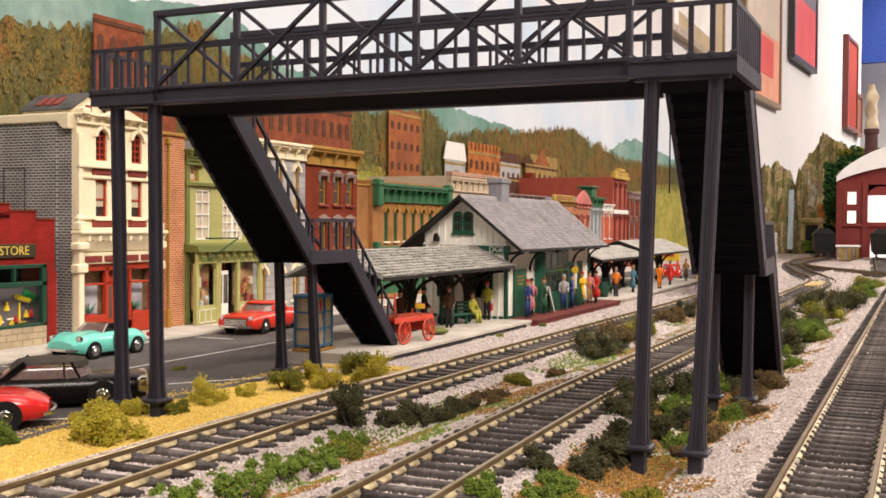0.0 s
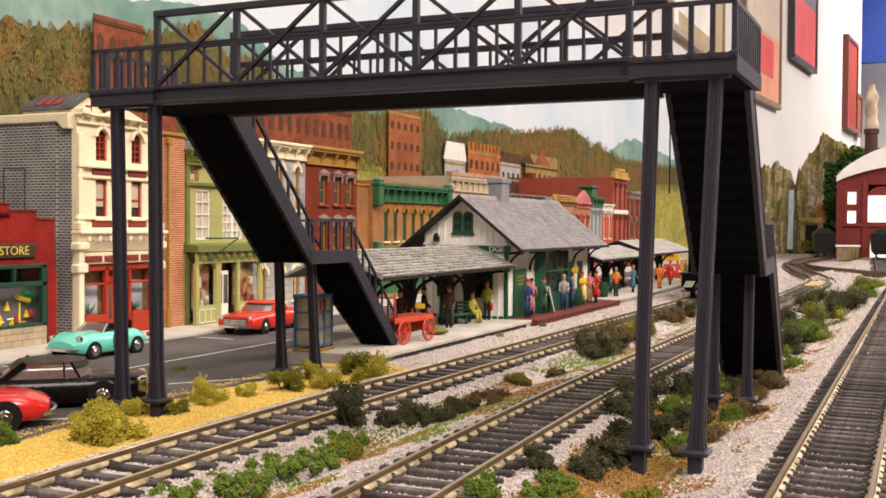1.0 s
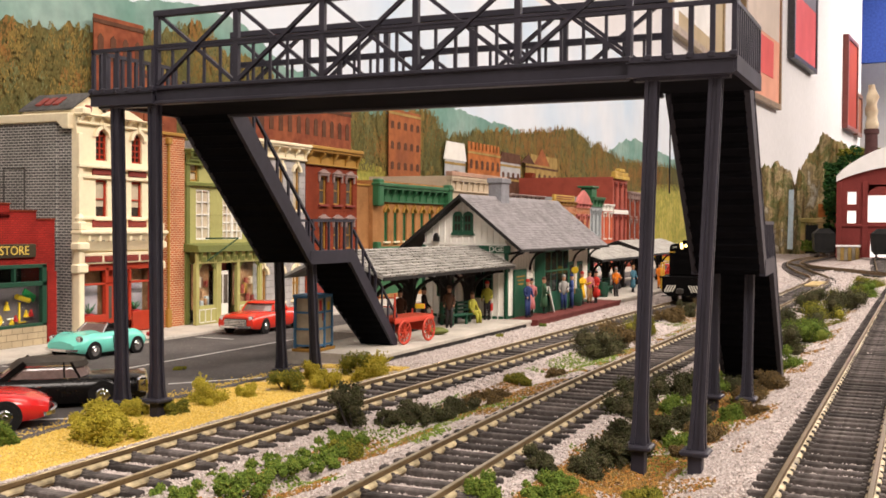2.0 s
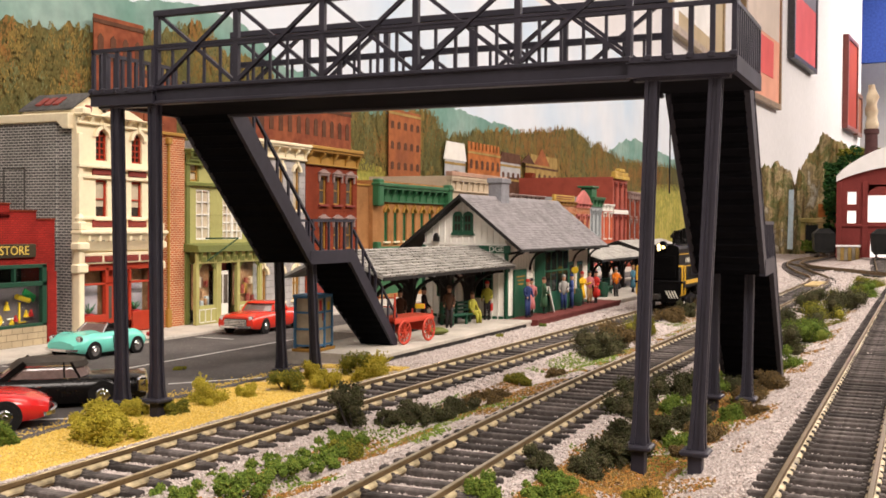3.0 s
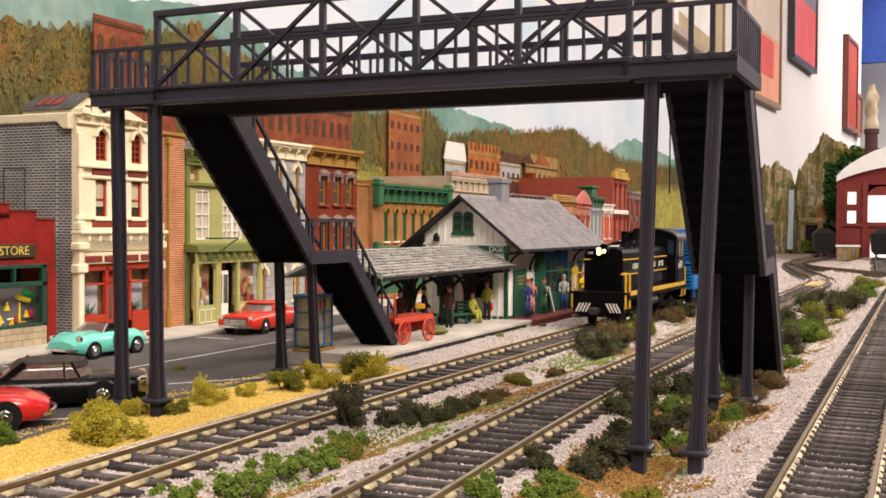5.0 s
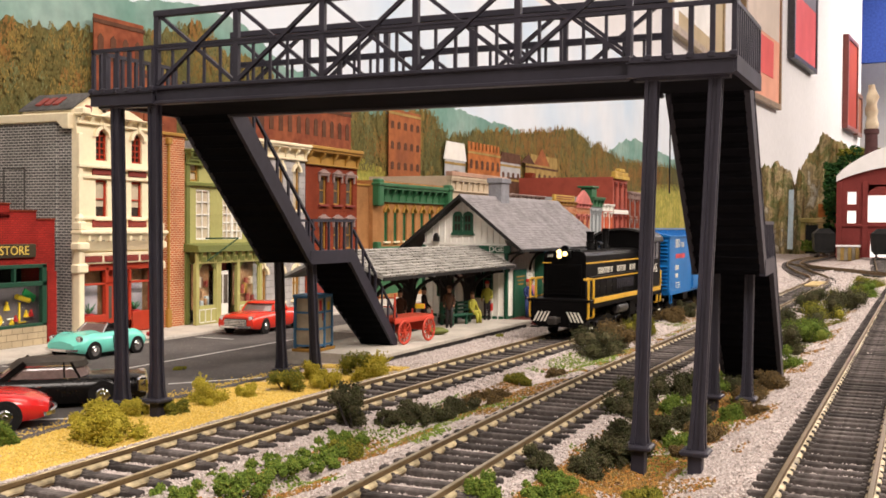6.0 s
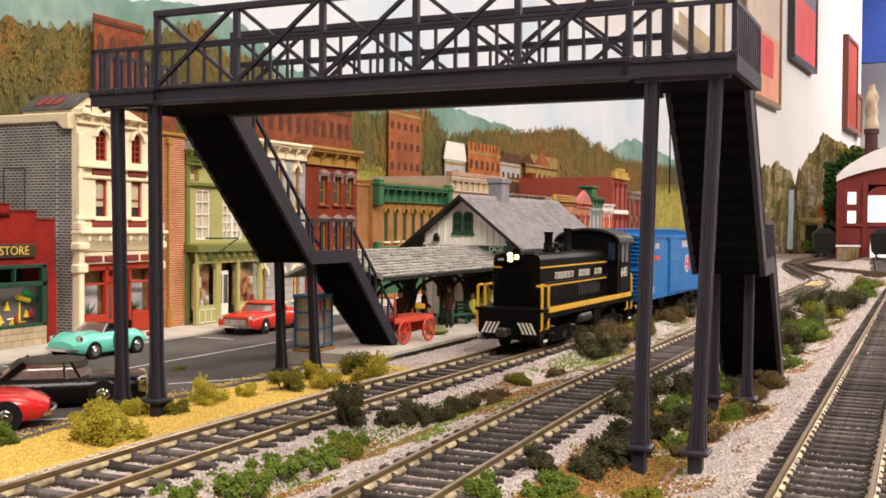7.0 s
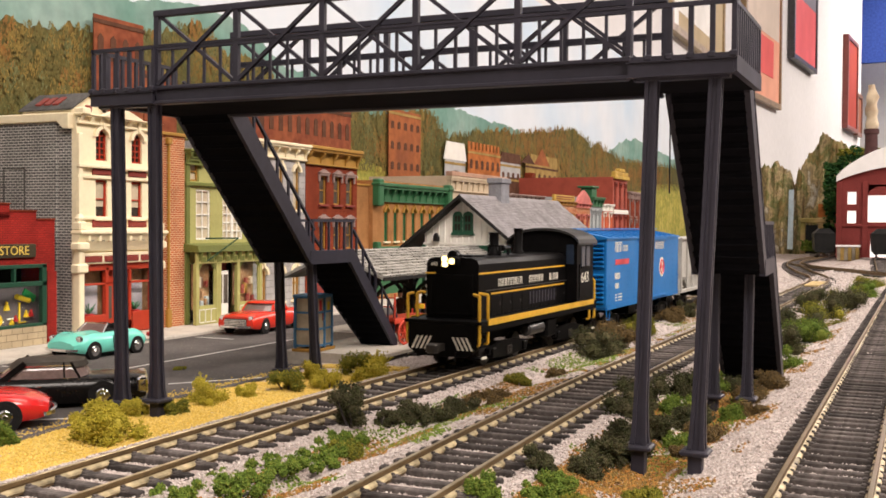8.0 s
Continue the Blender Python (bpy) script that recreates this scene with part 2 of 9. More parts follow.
def street():
    f = Form().prism([(-16.6, -10), (road_edge(0), -10), (road_edge(15), 15), (road_edge(22.5), 22.5), (-6.05, 130), (-16.6, 130)], -0.79, -0.52, "z")
    road = tagged(part("road", f, M_ASPHALT), "grey asphalt street and car park", "road", kind="structure")
    s = Form().cbox(-32, -16.6, -10, 140, -0.79, -0.36, 0.05)
    tagged(part("pavement", s, M_WALKWAY), "pale concrete pavement along the shop fronts", "pavement", kind="structure")
    return road


street()


def tracks():
    spans = ((6, 125), (6, 97), (6, 130))
    # a rough tie with the moulded chairs that clasp both rails
    ties = []
    for half in (0.135, 0.105, 0.085):
        tf = Form().cbox(-1.34, 1.34, -half, half, -0.42, -0.175, 0.025)
        for a in (-0.825, 0.825):
            for b in (-1, 1):
                p, q = sorted((a + b * 0.05, a + b * 0.23))
                tf.cbox(p, q, -half * 0.8, half * 0.8, -0.2, -0.14, 0.02)
                p, q = sorted((a + b * 0.06, a + b * 0.13))
                tf.cbox(p, q, -half * 0.4, half * 0.4, -0.15, -0.105, 0.012)
        ties.append(tf.mesh("tie", M_TIE))
    for k, (y0, y1) in enumerate(spans):
        t = thing("railway_track", 0, 0, 0, 0, ("straight model railway track with dark ties and brown rails", "model railway track with dark ties and weathered rails", "ballasted model railway track with polished rail heads")[k], "railway track", "parallel tracks")
        steps = [y0 + (y1 - y0) * i / 60 for i in range(61)]
        for s in (-0.825, 0.825):
            rings, tops = [], []
            for y in steps:
                x = track_x(k, y) + s
                rings.append([(x - 0.11, y, -0.25), (x + 0.11, y, -0.25), (x + 0.11, y, -0.22), (x + 0.03, y, -0.20), (x + 0.03, y, -0.10), (x + 0.052, y, -0.075), (x + 0.052, y, -0.005), (x - 0.052, y, -0.005), (x - 0.052, y, -0.075), (x - 0.03, y, -0.10), (x - 0.03, y, -0.20), (x - 0.11, y, -0.22)])
                tops.append([(x - 0.04, y, -0.004), (x + 0.04, y, -0.004), (x + 0.035, y, 0.004), (x - 0.035, y, 0.004)])
            r = part("rail", Form().loft(rings), M_RAIL, t)
            foot = [[(x - 0.125, y, -0.20), (x + 0.125, y, -0.20), (x + 0.115, y, -0.155), (x + 0.04, y, -0.12), (x - 0.04, y, -0.12), (x - 0.115, y, -0.155)] for x, y in ((track_x(k, y) + s, y) for y in steps)]
            part("rail_foot", Form().loft(foot), M_FOOT, r, "rail foot coloured pale as if light catches it")
            part("rail_head", Form().loft(tops), M_RAILTOP, r, "worn bright running surface")
        y, rng = y0, random.Random(5 + k)
        while y < min(y1, 100):
            ob = part("tie", ties[k], None, t)
            ob.matrix_basis = pose(track_x(k, y) * CM, y * CM, rng.uniform(-0.02, 0.02) * CM, 0, 0, rng.uniform(-2, 2))
            y += (0.76, 0.68, 0.62)[k]
    return


tracks()


# ---- the iron footbridge ----
def footbridge():
    Y0, Y1 = 22.74, 26.2
    b = thing("footbridge", 2, 24, -0.75, 0, "dark grey iron footbridge with lattice rails and two stairs", "footbridge")
    o = (2, 24, -0.75)

    class Local(Form):
        def mesh(self, *a, **k):
            self.v = [(x - o[0], y - o[1], z - o[2]) for x, y, z in self.v]
            return super().mesh(*a, **k)

    F = Local
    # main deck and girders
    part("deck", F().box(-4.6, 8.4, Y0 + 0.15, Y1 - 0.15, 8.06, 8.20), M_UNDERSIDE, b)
    for y, s in ((Y0, 1), (Y1, -1)):
        gd = part("girder", F().box(-4.7, 8.42, y, y + 0.14 * s, 8.05, 8.42), M_IRON, b)
        part("top_flange", F().cbox(-4.7, 8.42, min(y - 0.10 * s, y + 0.2 * s), max(y - 0.10 * s, y + 0.2 * s), 8.40, 8.50, 0.02), M_IRON, gd)
        part("bottom_flange", F().cbox(-4.7, 8.42, min(y - 0.12 * s, y + 0.2 * s), max(y - 0.12 * s, y + 0.2 * s), 8.0, 8.10, 0.02), M_IRON, gd)
        xs = [-4.66 + i * 2.62 for i in range(6)]
        rail = F().cbox(-4.75, 8.50, y - 0.09, y + 0.09, 10.37, 10.55, 0.02)
        part("top_rail", rail, M_IRON, b)
        part("hand_rail", F().box(-4.7, 8.45, y - 0.06, y + 0.06, 9.46, 9.60).box(-4.7, 8.45, y - 0.08, y + 0.08, 9.56, 9.62), M_IRON, b)
        for i, x in enumerate(xs):
            part("post", F().box(x - 0.075, x + 0.075, y - 0.07, y + 0.07, 8.45, 10.40), M_IRON, b)
            if i < 5:
                part("brace", F().bar((x + 0.1, y - 0.06 * s, 8.55), (x + 2.5, y - 0.06 * s, 10.40), 0.09, 0.115, (0, 1, 0)), M_IRON, b)
                part("brace", F().bar((x + 0.1, y + 0.02 * s, 10.40), (x + 2.5, y + 0.02 * s, 8.55), 0.09, 0.115, (0, 1, 0)), M_IRON, b)
                for j in range(1, 5):
                    part("baluster", F().box(x + j * 0.524 - 0.034, x + j * 0.524 + 0.034, y - 0.03, y + 0.03, 8.48, 9.50), M_IRON, b)
    # end landings, columns and stairs
    for side, x0, x1, cols, mid, turn in ((-1, -6.82, -4.70, ((-6.17, -5.98, -0.75), (-4.85, -4.76, -0.6)), ((-6.59, -6.44, -0.95), (-5.24, -5.02, -0.88)), 0), (1, 8.45, 10.72, ((8.94, 8.73, -0.6), (10.32, 9.98, -0.6)), ((8.80, 8.78, -0.75), (9.79, 9.75, -0.75)), 2.4)):
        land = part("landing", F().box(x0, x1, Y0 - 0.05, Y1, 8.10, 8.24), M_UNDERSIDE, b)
        part("rim", F().box(x0, x1, Y0 - 0.16, Y0 - 0.02, 8.06, 8.38).box(x0 - 0.04, x1 + 0.04, Y0 - 0.22, Y0, 8.34, 8.46).box(x0 - 0.03, x1 + 0.03, Y0 - 0.2, Y0, 8.02, 8.1), M_IRON, land)
        xe = x0 if side < 0 else x1
        part("rim", F().box(xe - 0.07, xe + 0.07, Y0 - 0.15, Y1, 8.06, 8.42), M_IRON, land)
        part("hand_rail", F().box(x0, x1, Y0 - 0.16, Y0 - 0.06, 9.50, 9.60), M_IRON, land)
        part("hand_rail", F().box(xe - 0.05, xe + 0.05, Y0 - 0.16, Y1, 9.50, 9.60), M_IRON, land)
        part("hand_rail", F().box(xe - 0.05, xe + 0.05, Y1 - 0.1, Y1, 8.4, 9.6), M_IRON, land)
        n = 5
        for i in range(n + 1):
            x = x0 + (x1 - x0) * i / n
            part("baluster", F().box(x - 0.055, x + 0.055, Y0 - 0.14, Y0 - 0.06, 8.4, 9.55), M_IRON, land)
            part("boss", F().cbox(x - 0.09, x + 0.09, Y0 - 0.25, Y0 - 0.1, 8.36, 8.5, 0.03), M_IRON, land)
        for i in range(13):
            y = Y0 - 0.1 + (Y1 - Y0) * i / 12
            part("baluster", F().box(xe - 0.04, xe + 0.04, y - 0.05, y + 0.05, 8.4, 9.55), M_IRON, land)
        for top, foot, z in cols:
            column(b, F, foot, Y0 + 0.12, z, 8.06, 1.0, top - foot)
        part("bracket", F().bar((x0 + 0.1, Y0 + 0.1, 8.02), (x1 - 0.1, Y0 + 0.1, 8.02), 0.25, 0.12), M_IRON, land)
        # stairs, turned a little about the landing's middle
        c = math.cos(radians(turn))
        s = math.sin(radians(turn))
        px = (x0 + x1) / 2

        def place(x, y, z):
            dx, dy = x - px + ((0.10 + 0.09 * (px - x)) * max(0, y - 33.6) if side < 0 else 0), y - Y1
            return (px + dx * c - dy * s, Y1 + dx * s + dy * c, z)

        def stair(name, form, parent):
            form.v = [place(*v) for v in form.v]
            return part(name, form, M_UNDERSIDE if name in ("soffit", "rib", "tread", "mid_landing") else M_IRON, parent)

        w0, w1 = (x0 + 0.04, x1 - 0.11) if side < 0 else (x0 + 0.09, x1 - 0.27)
        st = part("stair", F().add([place(*v) for v in ((w0, Y1, 8.1), (w1, Y1, 8.1), (w1, Y1, 8.2), (w0, Y1, 8.2), (w0, Y1 + .1, 8.1), (w1, Y1 + .1, 8.1), (w1, Y1 + .1, 8.2), (w0, Y1 + .1, 8.2))],
                  [(0, 1, 2, 3), (7, 6, 5, 4), (0, 4, 5, 1), (1, 5, 6, 2), (2, 6, 7, 3), (3, 7, 4, 0)]), M_IRON, b)
        flights = ((Y1, 8.1, 30.8, 3.45), (33.5, 3.45, 37.0, -0.06) if side < 0 else (33.5, 3.45, 37.7, -0.55))
        for ya, za, yb, zb in flights:
            k = 0.26 if side < 0 and za < 4 else 0.45
            slab = [(ya, za), (yb, zb), (yb, zb + 0.1), (ya, za + 0.1)]
            stair("soffit", F().prism(slab, w0 + 0.02, w1 - 0.02, "x"), st)
            for x in (w0, w1):
                stair("stringer", F().prism([(ya, za - 0.05), (yb, zb - 0.05), (yb + k, zb - 0.05), (yb + k, zb + 0.25), (ya + k, za + 0.42), (ya, za + 0.42)], x - 0.07, x + 0.07, "x"), st)
                stair("hand_rail", F().bar((x, ya + 0.3, za + 1.12), (x, yb + 0.3, zb + 1.12), 0.08, 0.1, (1, 0, 0)), st)
                for i in range(7):
                    u = (i + 0.5) / 7
                    y, z = ya + 0.3 + (yb - ya) * u, za + (zb - za) * u
                    stair("baluster", F().box(x - 0.035, x + 0.035, y - 0.045, y + 0.045, z + 0.1, z + 1.12), st)
            ns = 13
            for i in range(ns):
                u = (i + 0.5) / ns
                y, z = ya + (yb - ya) * u, za + (zb - za) * u
                stair("tread", F().box(w0 + 0.05, w1 - 0.05, y - 0.12, y + 0.22, z + 0.02, z + 0.1), st)
                stair("rib", F().box(w0 + 0.07, w1 - 0.07, y - 0.06, y + 0.03, z - 0.07, z + 0.06), st)
        stair("mid_landing", F().box(w0, w1, 30.75, 33.6, 3.42, 3.58), st)
        for x in (w0, w1):
            stair("rim", F().box(x - 0.085, x + 0.085, 30.75, 33.7, 3.38, 3.85), st)
            stair("hand_rail", F().box(x - 0.05, x + 0.05, 30.9, 33.8, 4.85, 4.95), st)
            for i in range(6):
                y = 31.0 + i * 0.54
                stair("baluster", F().box(x - 0.035, x + 0.035, y - 0.04, y + 0.04, 3.8, 4.9), st)
        for top, foot, z in mid:
            column(b, F, foot, 31.6, z, 3.42, 0.95, top - foot)
    part("tie_rod", F().rod((8.62, Y1 - 0.1, 8.1), (8.62, Y1 - 0.1, 5.6), 0.02, 0.02, 6), M_IRON, b)
    return b


def column(b, F, x, y, z0, z1, k=1.0, lean=0.0):
    """A fluted square iron leg, leaning a little, with a flared foot plate."""
    w = 0.138 * k
    sec = [(-1, -1), (-0.4, -1), (-0.4, -0.72), (0.4, -0.72), (0.4, -1), (1, -1), (1, -0.4), (0.72, -0.4), (0.72, 0.4), (1, 0.4), (1, 1), (-1, 1), (-1, 0.4), (-0.72, 0.4), (-0.72, -0.4), (-1, -0.4)]

    def ring(h, z):
        dx = lean * (z - z0) / (z1 - z0)
        return [(x + dx + p * h, y + q * h, z) for p, q in sec]

    col = part("column", F().loft([ring(w, z0 + 1.5), ring(w, z1)]), M_IRON, b)
    part("flare", F().loft([ring(w, z0 + 1.5), ring(w * 1.12, z0 + 1.05), ring(w * 1.22, z0 + 0.75), ring(w * 1.42, z0 + 0.52)]), M_IRON, col)
    h = 0.31 * k
    part("foot_plate", F().cbox(x - h, x + h, y - h, y + h, z0 + 0.42, z0 + 0.55, 0.04), M_IRON, col)
    part("footing", F().cbox(x - w * 1.1, x + w * 1.1, y - w * 1.1, y + w * 1.1, -1.0, z0 + 0.44, 0.02), M_IRON, col)


footbridge()
# ---- the painted backdrop on the wall ----
def between(knots, y):
    for (a, za), (b, zb) in zip(knots, knots[1:]):
        if a <= y <= b:
            u = (y - a) / (b - a)
            return za + (zb - za) * u * u * (3 - 2 * u)
    return knots[0][1] if y < knots[0][0] else knots[-1][1]


RIDGE = ((-60, 17), (42, 18), (62, 20), (73, 17), (90, 18.2), (112, 17), (142, 15.7), (160, 16.4), (180, 20), (222, 18), (270, 17.8), (330, 19), (380, 15))
WOODS = ((-60, 16), (42, 15.7), (55, 17), (59, 18.6), (63, 16.8), (81, 14.6), (97, 16), (101, 14.2), (120, 16), (144, 18.2), (158, 16.9), (172, 15.6), (216, 16.3), (290, 16.5), (330, 17.5), (380, 14))
M_SKY = mat("painted_sky", (0.66, 0.71, 0.77), 0.85, vary=0.03, grain=30, stain=6, bump=0.03, second=(0.52, 0.64, 0.76))
M_HILL = mat("painted_hills", (0.15, 0.28, 0.235), 0.85, vary=0.14, grain=120, stain=16, bump=0.03, second=(0.27, 0.38, 0.34))
def brush_mat(name, colors, seed, fine=1.0):
    """Thinned oil paint scumbled on in upright strokes, hue drifting along the wall."""
    m = bpy.data.materials.new(name)
    m.use_nodes = True
    nt = m.node_tree
    bs = nt.nodes["Principled BSDF"]
    bs.inputs["Roughness"].default_value, bs.inputs["Specular IOR Level"].default_value = 0.85, 0.1
    co = nt.nodes.new("ShaderNodeTexCoord")
    facs = []
    for scale, sy, sz, detail in ((16, 1.0, 0.8, 7), (95 * fine, 1.0, 0.8, 7), (260, 1.0, 0.8, 4)):
        mp = nt.nodes.new("ShaderNodeMapping")
        mp.inputs["Scale"].default_value, mp.inputs["Location"].default_value = (1, sy, sz), (seed, seed, seed)
        nt.links.new(co.outputs["Object"], mp.inputs["Vector"])
        n = nt.nodes.new("ShaderNodeTexNoise")
        n.inputs["Scale"].default_value, n.inputs["Detail"].default_value, n.inputs["Distortion"].default_value = scale, detail, 0.6
        nt.links.new(mp.outputs[0], n.inputs["Vector"])
        facs.append(n.outputs["Fac"])
    add = nt.nodes.new("ShaderNodeMath")
    add.operation = "MULTIPLY_ADD"
    add.inputs[1].default_value = 0.75
    nt.links.new(facs[1], add.inputs[0])
    nt.links.new(facs[0], add.inputs[2])
    mr = nt.nodes.new("ShaderNodeMapRange")
    mr.inputs[1].default_value, mr.inputs[2].default_value = 0.62, 1.12
    nt.links.new(add.outputs[0], mr.inputs[0])
    ramp = nt.nodes.new("ShaderNodeValToRGB")
    el = ramp.color_ramp.elements
    while len(el) < len(colors):
        el.new(0.5)
    for i, c in enumerate(colors):
        el[i].position, el[i].color = i / (len(colors) - 1), (*c, 1)
    nt.links.new(mr.outputs[0], ramp.inputs[0])
    val = nt.nodes.new("ShaderNodeMapRange")
    val.inputs[1].default_value, val.inputs[2].default_value, val.inputs[3].default_value, val.inputs[4].default_value = 0.3, 0.7, 0.7, 1.3
    nt.links.new(facs[2], val.inputs[0])
    hs = nt.nodes.new("ShaderNodeHueSaturation")
    nt.links.new(ramp.outputs[0], hs.inputs["Color"])
    nt.links.new(val.outputs[0], hs.inputs["Value"])
    nt.links.new(hs.outputs[0], bs.inputs["Base Color"])
    return m


M_UNDER = brush_mat("painted_woods_paint", [(0.09, 0.09, 0.035), (0.12, 0.11, 0.04), (0.16, 0.12, 0.042), (0.10, 0.095, 0.035), (0.18, 0.115, 0.035), (0.12, 0.11, 0.04), (0.22, 0.155, 0.055)], 0.0, 1.6)
M_UNDER3 = brush_mat("painted_mid_woods_paint", [(0.09, 0.09, 0.035), (0.15, 0.12, 0.04), (0.11, 0.10, 0.035), (0.21, 0.125, 0.035), (0.16, 0.13, 0.045), (0.11, 0.095, 0.035)], 9.0, 1.5)
M_UNDER2 = brush_mat("painted_near_woods_paint", [(0.03, 0.035, 0.018), (0.075, 0.075, 0.025), (0.14, 0.11, 0.033), (0.06, 0.06, 0.022), (0.20, 0.13, 0.035), (0.095, 0.09, 0.03)], 4.0, 1.3)
M_MEADOW = brush_mat("painted_meadow", [(0.30, 0.27, 0.06), (0.38, 0.33, 0.07), (0.24, 0.24, 0.05), (0.44, 0.36, 0.09), (0.33, 0.31, 0.07)], 2.0, 0.6)
DABS = {"olive": island_mat("painted_olive", [(0.145, 0.125, 0.042), (0.17, 0.145, 0.05), (0.13, 0.115, 0.038), (0.19, 0.155, 0.055)], 0.85, 0.1),
        "moss": island_mat("painted_moss", [(0.10, 0.10, 0.036), (0.12, 0.115, 0.04), (0.09, 0.09, 0.034), (0.14, 0.13, 0.045)], 0.85, 0.1),
        "sage": island_mat("painted_sage", [(0.15, 0.15, 0.06), (0.18, 0.175, 0.075), (0.13, 0.135, 0.052)], 0.85, 0.1),
        "gold": island_mat("painted_gold", [(0.22, 0.155, 0.045), (0.26, 0.18, 0.05), (0.19, 0.135, 0.04), (0.29, 0.205, 0.06)], 0.85, 0.1),
        "rust": island_mat("painted_rust", [(0.25, 0.13, 0.04), (0.29, 0.145, 0.042), (0.22, 0.12, 0.04), (0.27, 0.165, 0.052)], 0.85, 0.1)}
M_PBRICK = mat("painted_brick", (0.33, 0.11, 0.04), 0.85, vary=0.25, grain=160, stain=40, bump=0.03, second=(0.22, 0.075, 0.035))
M_PDARK = mat("painted_dark", (0.11, 0.05, 0.03), 0.85, vary=0.2)
M_PBLOCK = mat("painted_deep_brick", (0.20, 0.055, 0.028), 0.85, vary=0.25, grain=160, stain=40, bump=0.03, second=(0.28, 0.09, 0.04))
M_PORANGE = mat("painted_orange", (0.42, 0.14, 0.04), 0.85, vary=0.2, grain=160)
M_PGREY = mat("painted_grey", (0.42, 0.42, 0.42), 0.85, vary=0.12)
M_PTAN = mat("painted_tan", (0.36, 0.24, 0.08), 0.85, vary=0.2)


def backdrop():
    X = -31.97
    b = part("backdrop", Form().box(X - 0.01, X + 0.02, -60, 250, -0.8, 34), M_SKY)
    tagged(b, "hand-painted backdrop of pale sky, teal hills and autumn woods", "backdrop", kind="structure")

    def wall_x(y):
        return -32 if y < 250 else -32 + 0.08 * (y - 250)

    def band(knots, off, rough, seed):
        f = Form()
        ys = [-60 + i * 0.2 for i in range(2201)]
        for i, y in enumerate(ys):
            z = between(knots, y) + rough * (noise.noise(Vector((y * 0.25, seed, 0))) + 0.5 * noise.noise(Vector((y * 0.9, seed, 3))) + ((0.8 * abs(noise.noise(Vector((y * 1.7, seed, 5)))) + 0.7 * abs(noise.noise(Vector((y * 4.1, seed, 7))))) if off > 0.12 else 0))
            if y > 300:
                z = z * max(0.1, 1 - (y - 300) / 100)
            f.v += [(wall_x(y) + off, y, -0.8), (wall_x(y) + off, y, z)]
            if i:
                k = 2 * i
                f.f.append((k - 2, k, k + 1, k - 1))
        return f

    part("painted_hills", band(RIDGE, 0.10, 0.6, 1.0), M_HILL, b, "teal painted hills")
    part("painted_woods", band(WOODS, 0.14, 0.9, 5.0), M_UNDER, b, "brush-painted autumn woods")
    part("painted_mid_woods", band(tuple((y, z * 0.88) for y, z in WOODS), 0.16, 1.3, 12.0), M_UNDER3, b)
    part("painted_near_woods", band(tuple((y, z * 0.72) for y, z in WOODS), 0.18, 1.2, 8.0), M_UNDER2, b)
    # the yellow meadow below the woods
    for ya, yb, top in ((76, 91, 10.6), (172, 252, 13.2)):
        f = Form()
        n = int((yb - ya) * 4)
        for i in range(n + 1):
            y = ya + (yb - ya) * i / n
            z = top * (1 - 0.35 * abs(2 * i / n - 1) ** 2) + 0.5 * noise.noise(Vector((y * 0.5, 3, 0))) + 0.3 * noise.noise(Vector((y * 2.1, 8, 0)))
            f.v += [(wall_x(y) + 0.24, y, -0.8), (wall_x(y) + 0.24, y, z)]
            if i:
                f.f.append((2 * i - 2, 2 * i, 2 * i + 1, 2 * i - 1))
        part("painted_meadow", f, M_MEADOW, b, "brush-painted yellow meadow")
    # brush-dabbed trees: each a plume of small strokes of one hue, the lower ones painted over the upper
    r = random.Random(21)
    sets = {k: ([], []) for k in DABS}
    y = 22.0
    while y < 262:
        size = 0.75 + max(0, y - 40) / 150
        top = between(WOODS, y) + 0.5 * noise.noise(Vector((y * 0.25, 5.0, 0)))
        z = top
        while z > 1.5:
            if not (172 < y < 250 and z < 13.6) and not (77 < y < 90 and z < 10.4):
                drift = noise.noise(Vector((y * 0.05, z * 0.12, 2))) + 0.5 * noise.noise(Vector((y * 0.22, z * 0.3, 6))) + r.uniform(-0.28, 0.28)
                drift += 0.10 if y < 60 else 0.04 if y < 85 else 0.16
                key = "moss" if drift < -0.28 else "olive" if drift < 0.0 else "sage" if drift < 0.10 else "gold" if drift < 0.3 else "rust"
                tw, th = size * r.uniform(0.5, 1.0), size * r.uniform(1.3, 2.3)
                cy, v, fc = y + r.uniform(-0.7, 0.7) * size, sets[key][0], sets[key][1]
                x = wall_x(y) + 0.20 + 0.18 * (1 - z / 24) + r.uniform(0, 0.02)
                for k in range(38):
                    u = r.random() ** 0.8
                    py, pz = cy + r.uniform(-1, 1) * tw * (1 - u) ** 0.6, z - th * 0.75 + th * u
                    a, h2, lean = size * r.uniform(0.035, 0.085), size * r.uniform(0.18, 0.42), r.uniform(-0.07, 0.07) + 0.14 * (py - cy) / size
                    m = len(v)
                    xx = x + 0.001 * k
                    v += [(xx, py, pz - h2 * 0.5), (xx, py + a + lean * 0.4, pz + h2 * 0.1), (xx, py + lean, pz + h2 * 0.5), (xx, py - a + lean * 0.4, pz)]
                    fc.append((m, m + 1, m + 2, m + 3))
            z -= size * r.uniform(0.7, 1.25)
        y += size * r.uniform(0.45, 0.75)
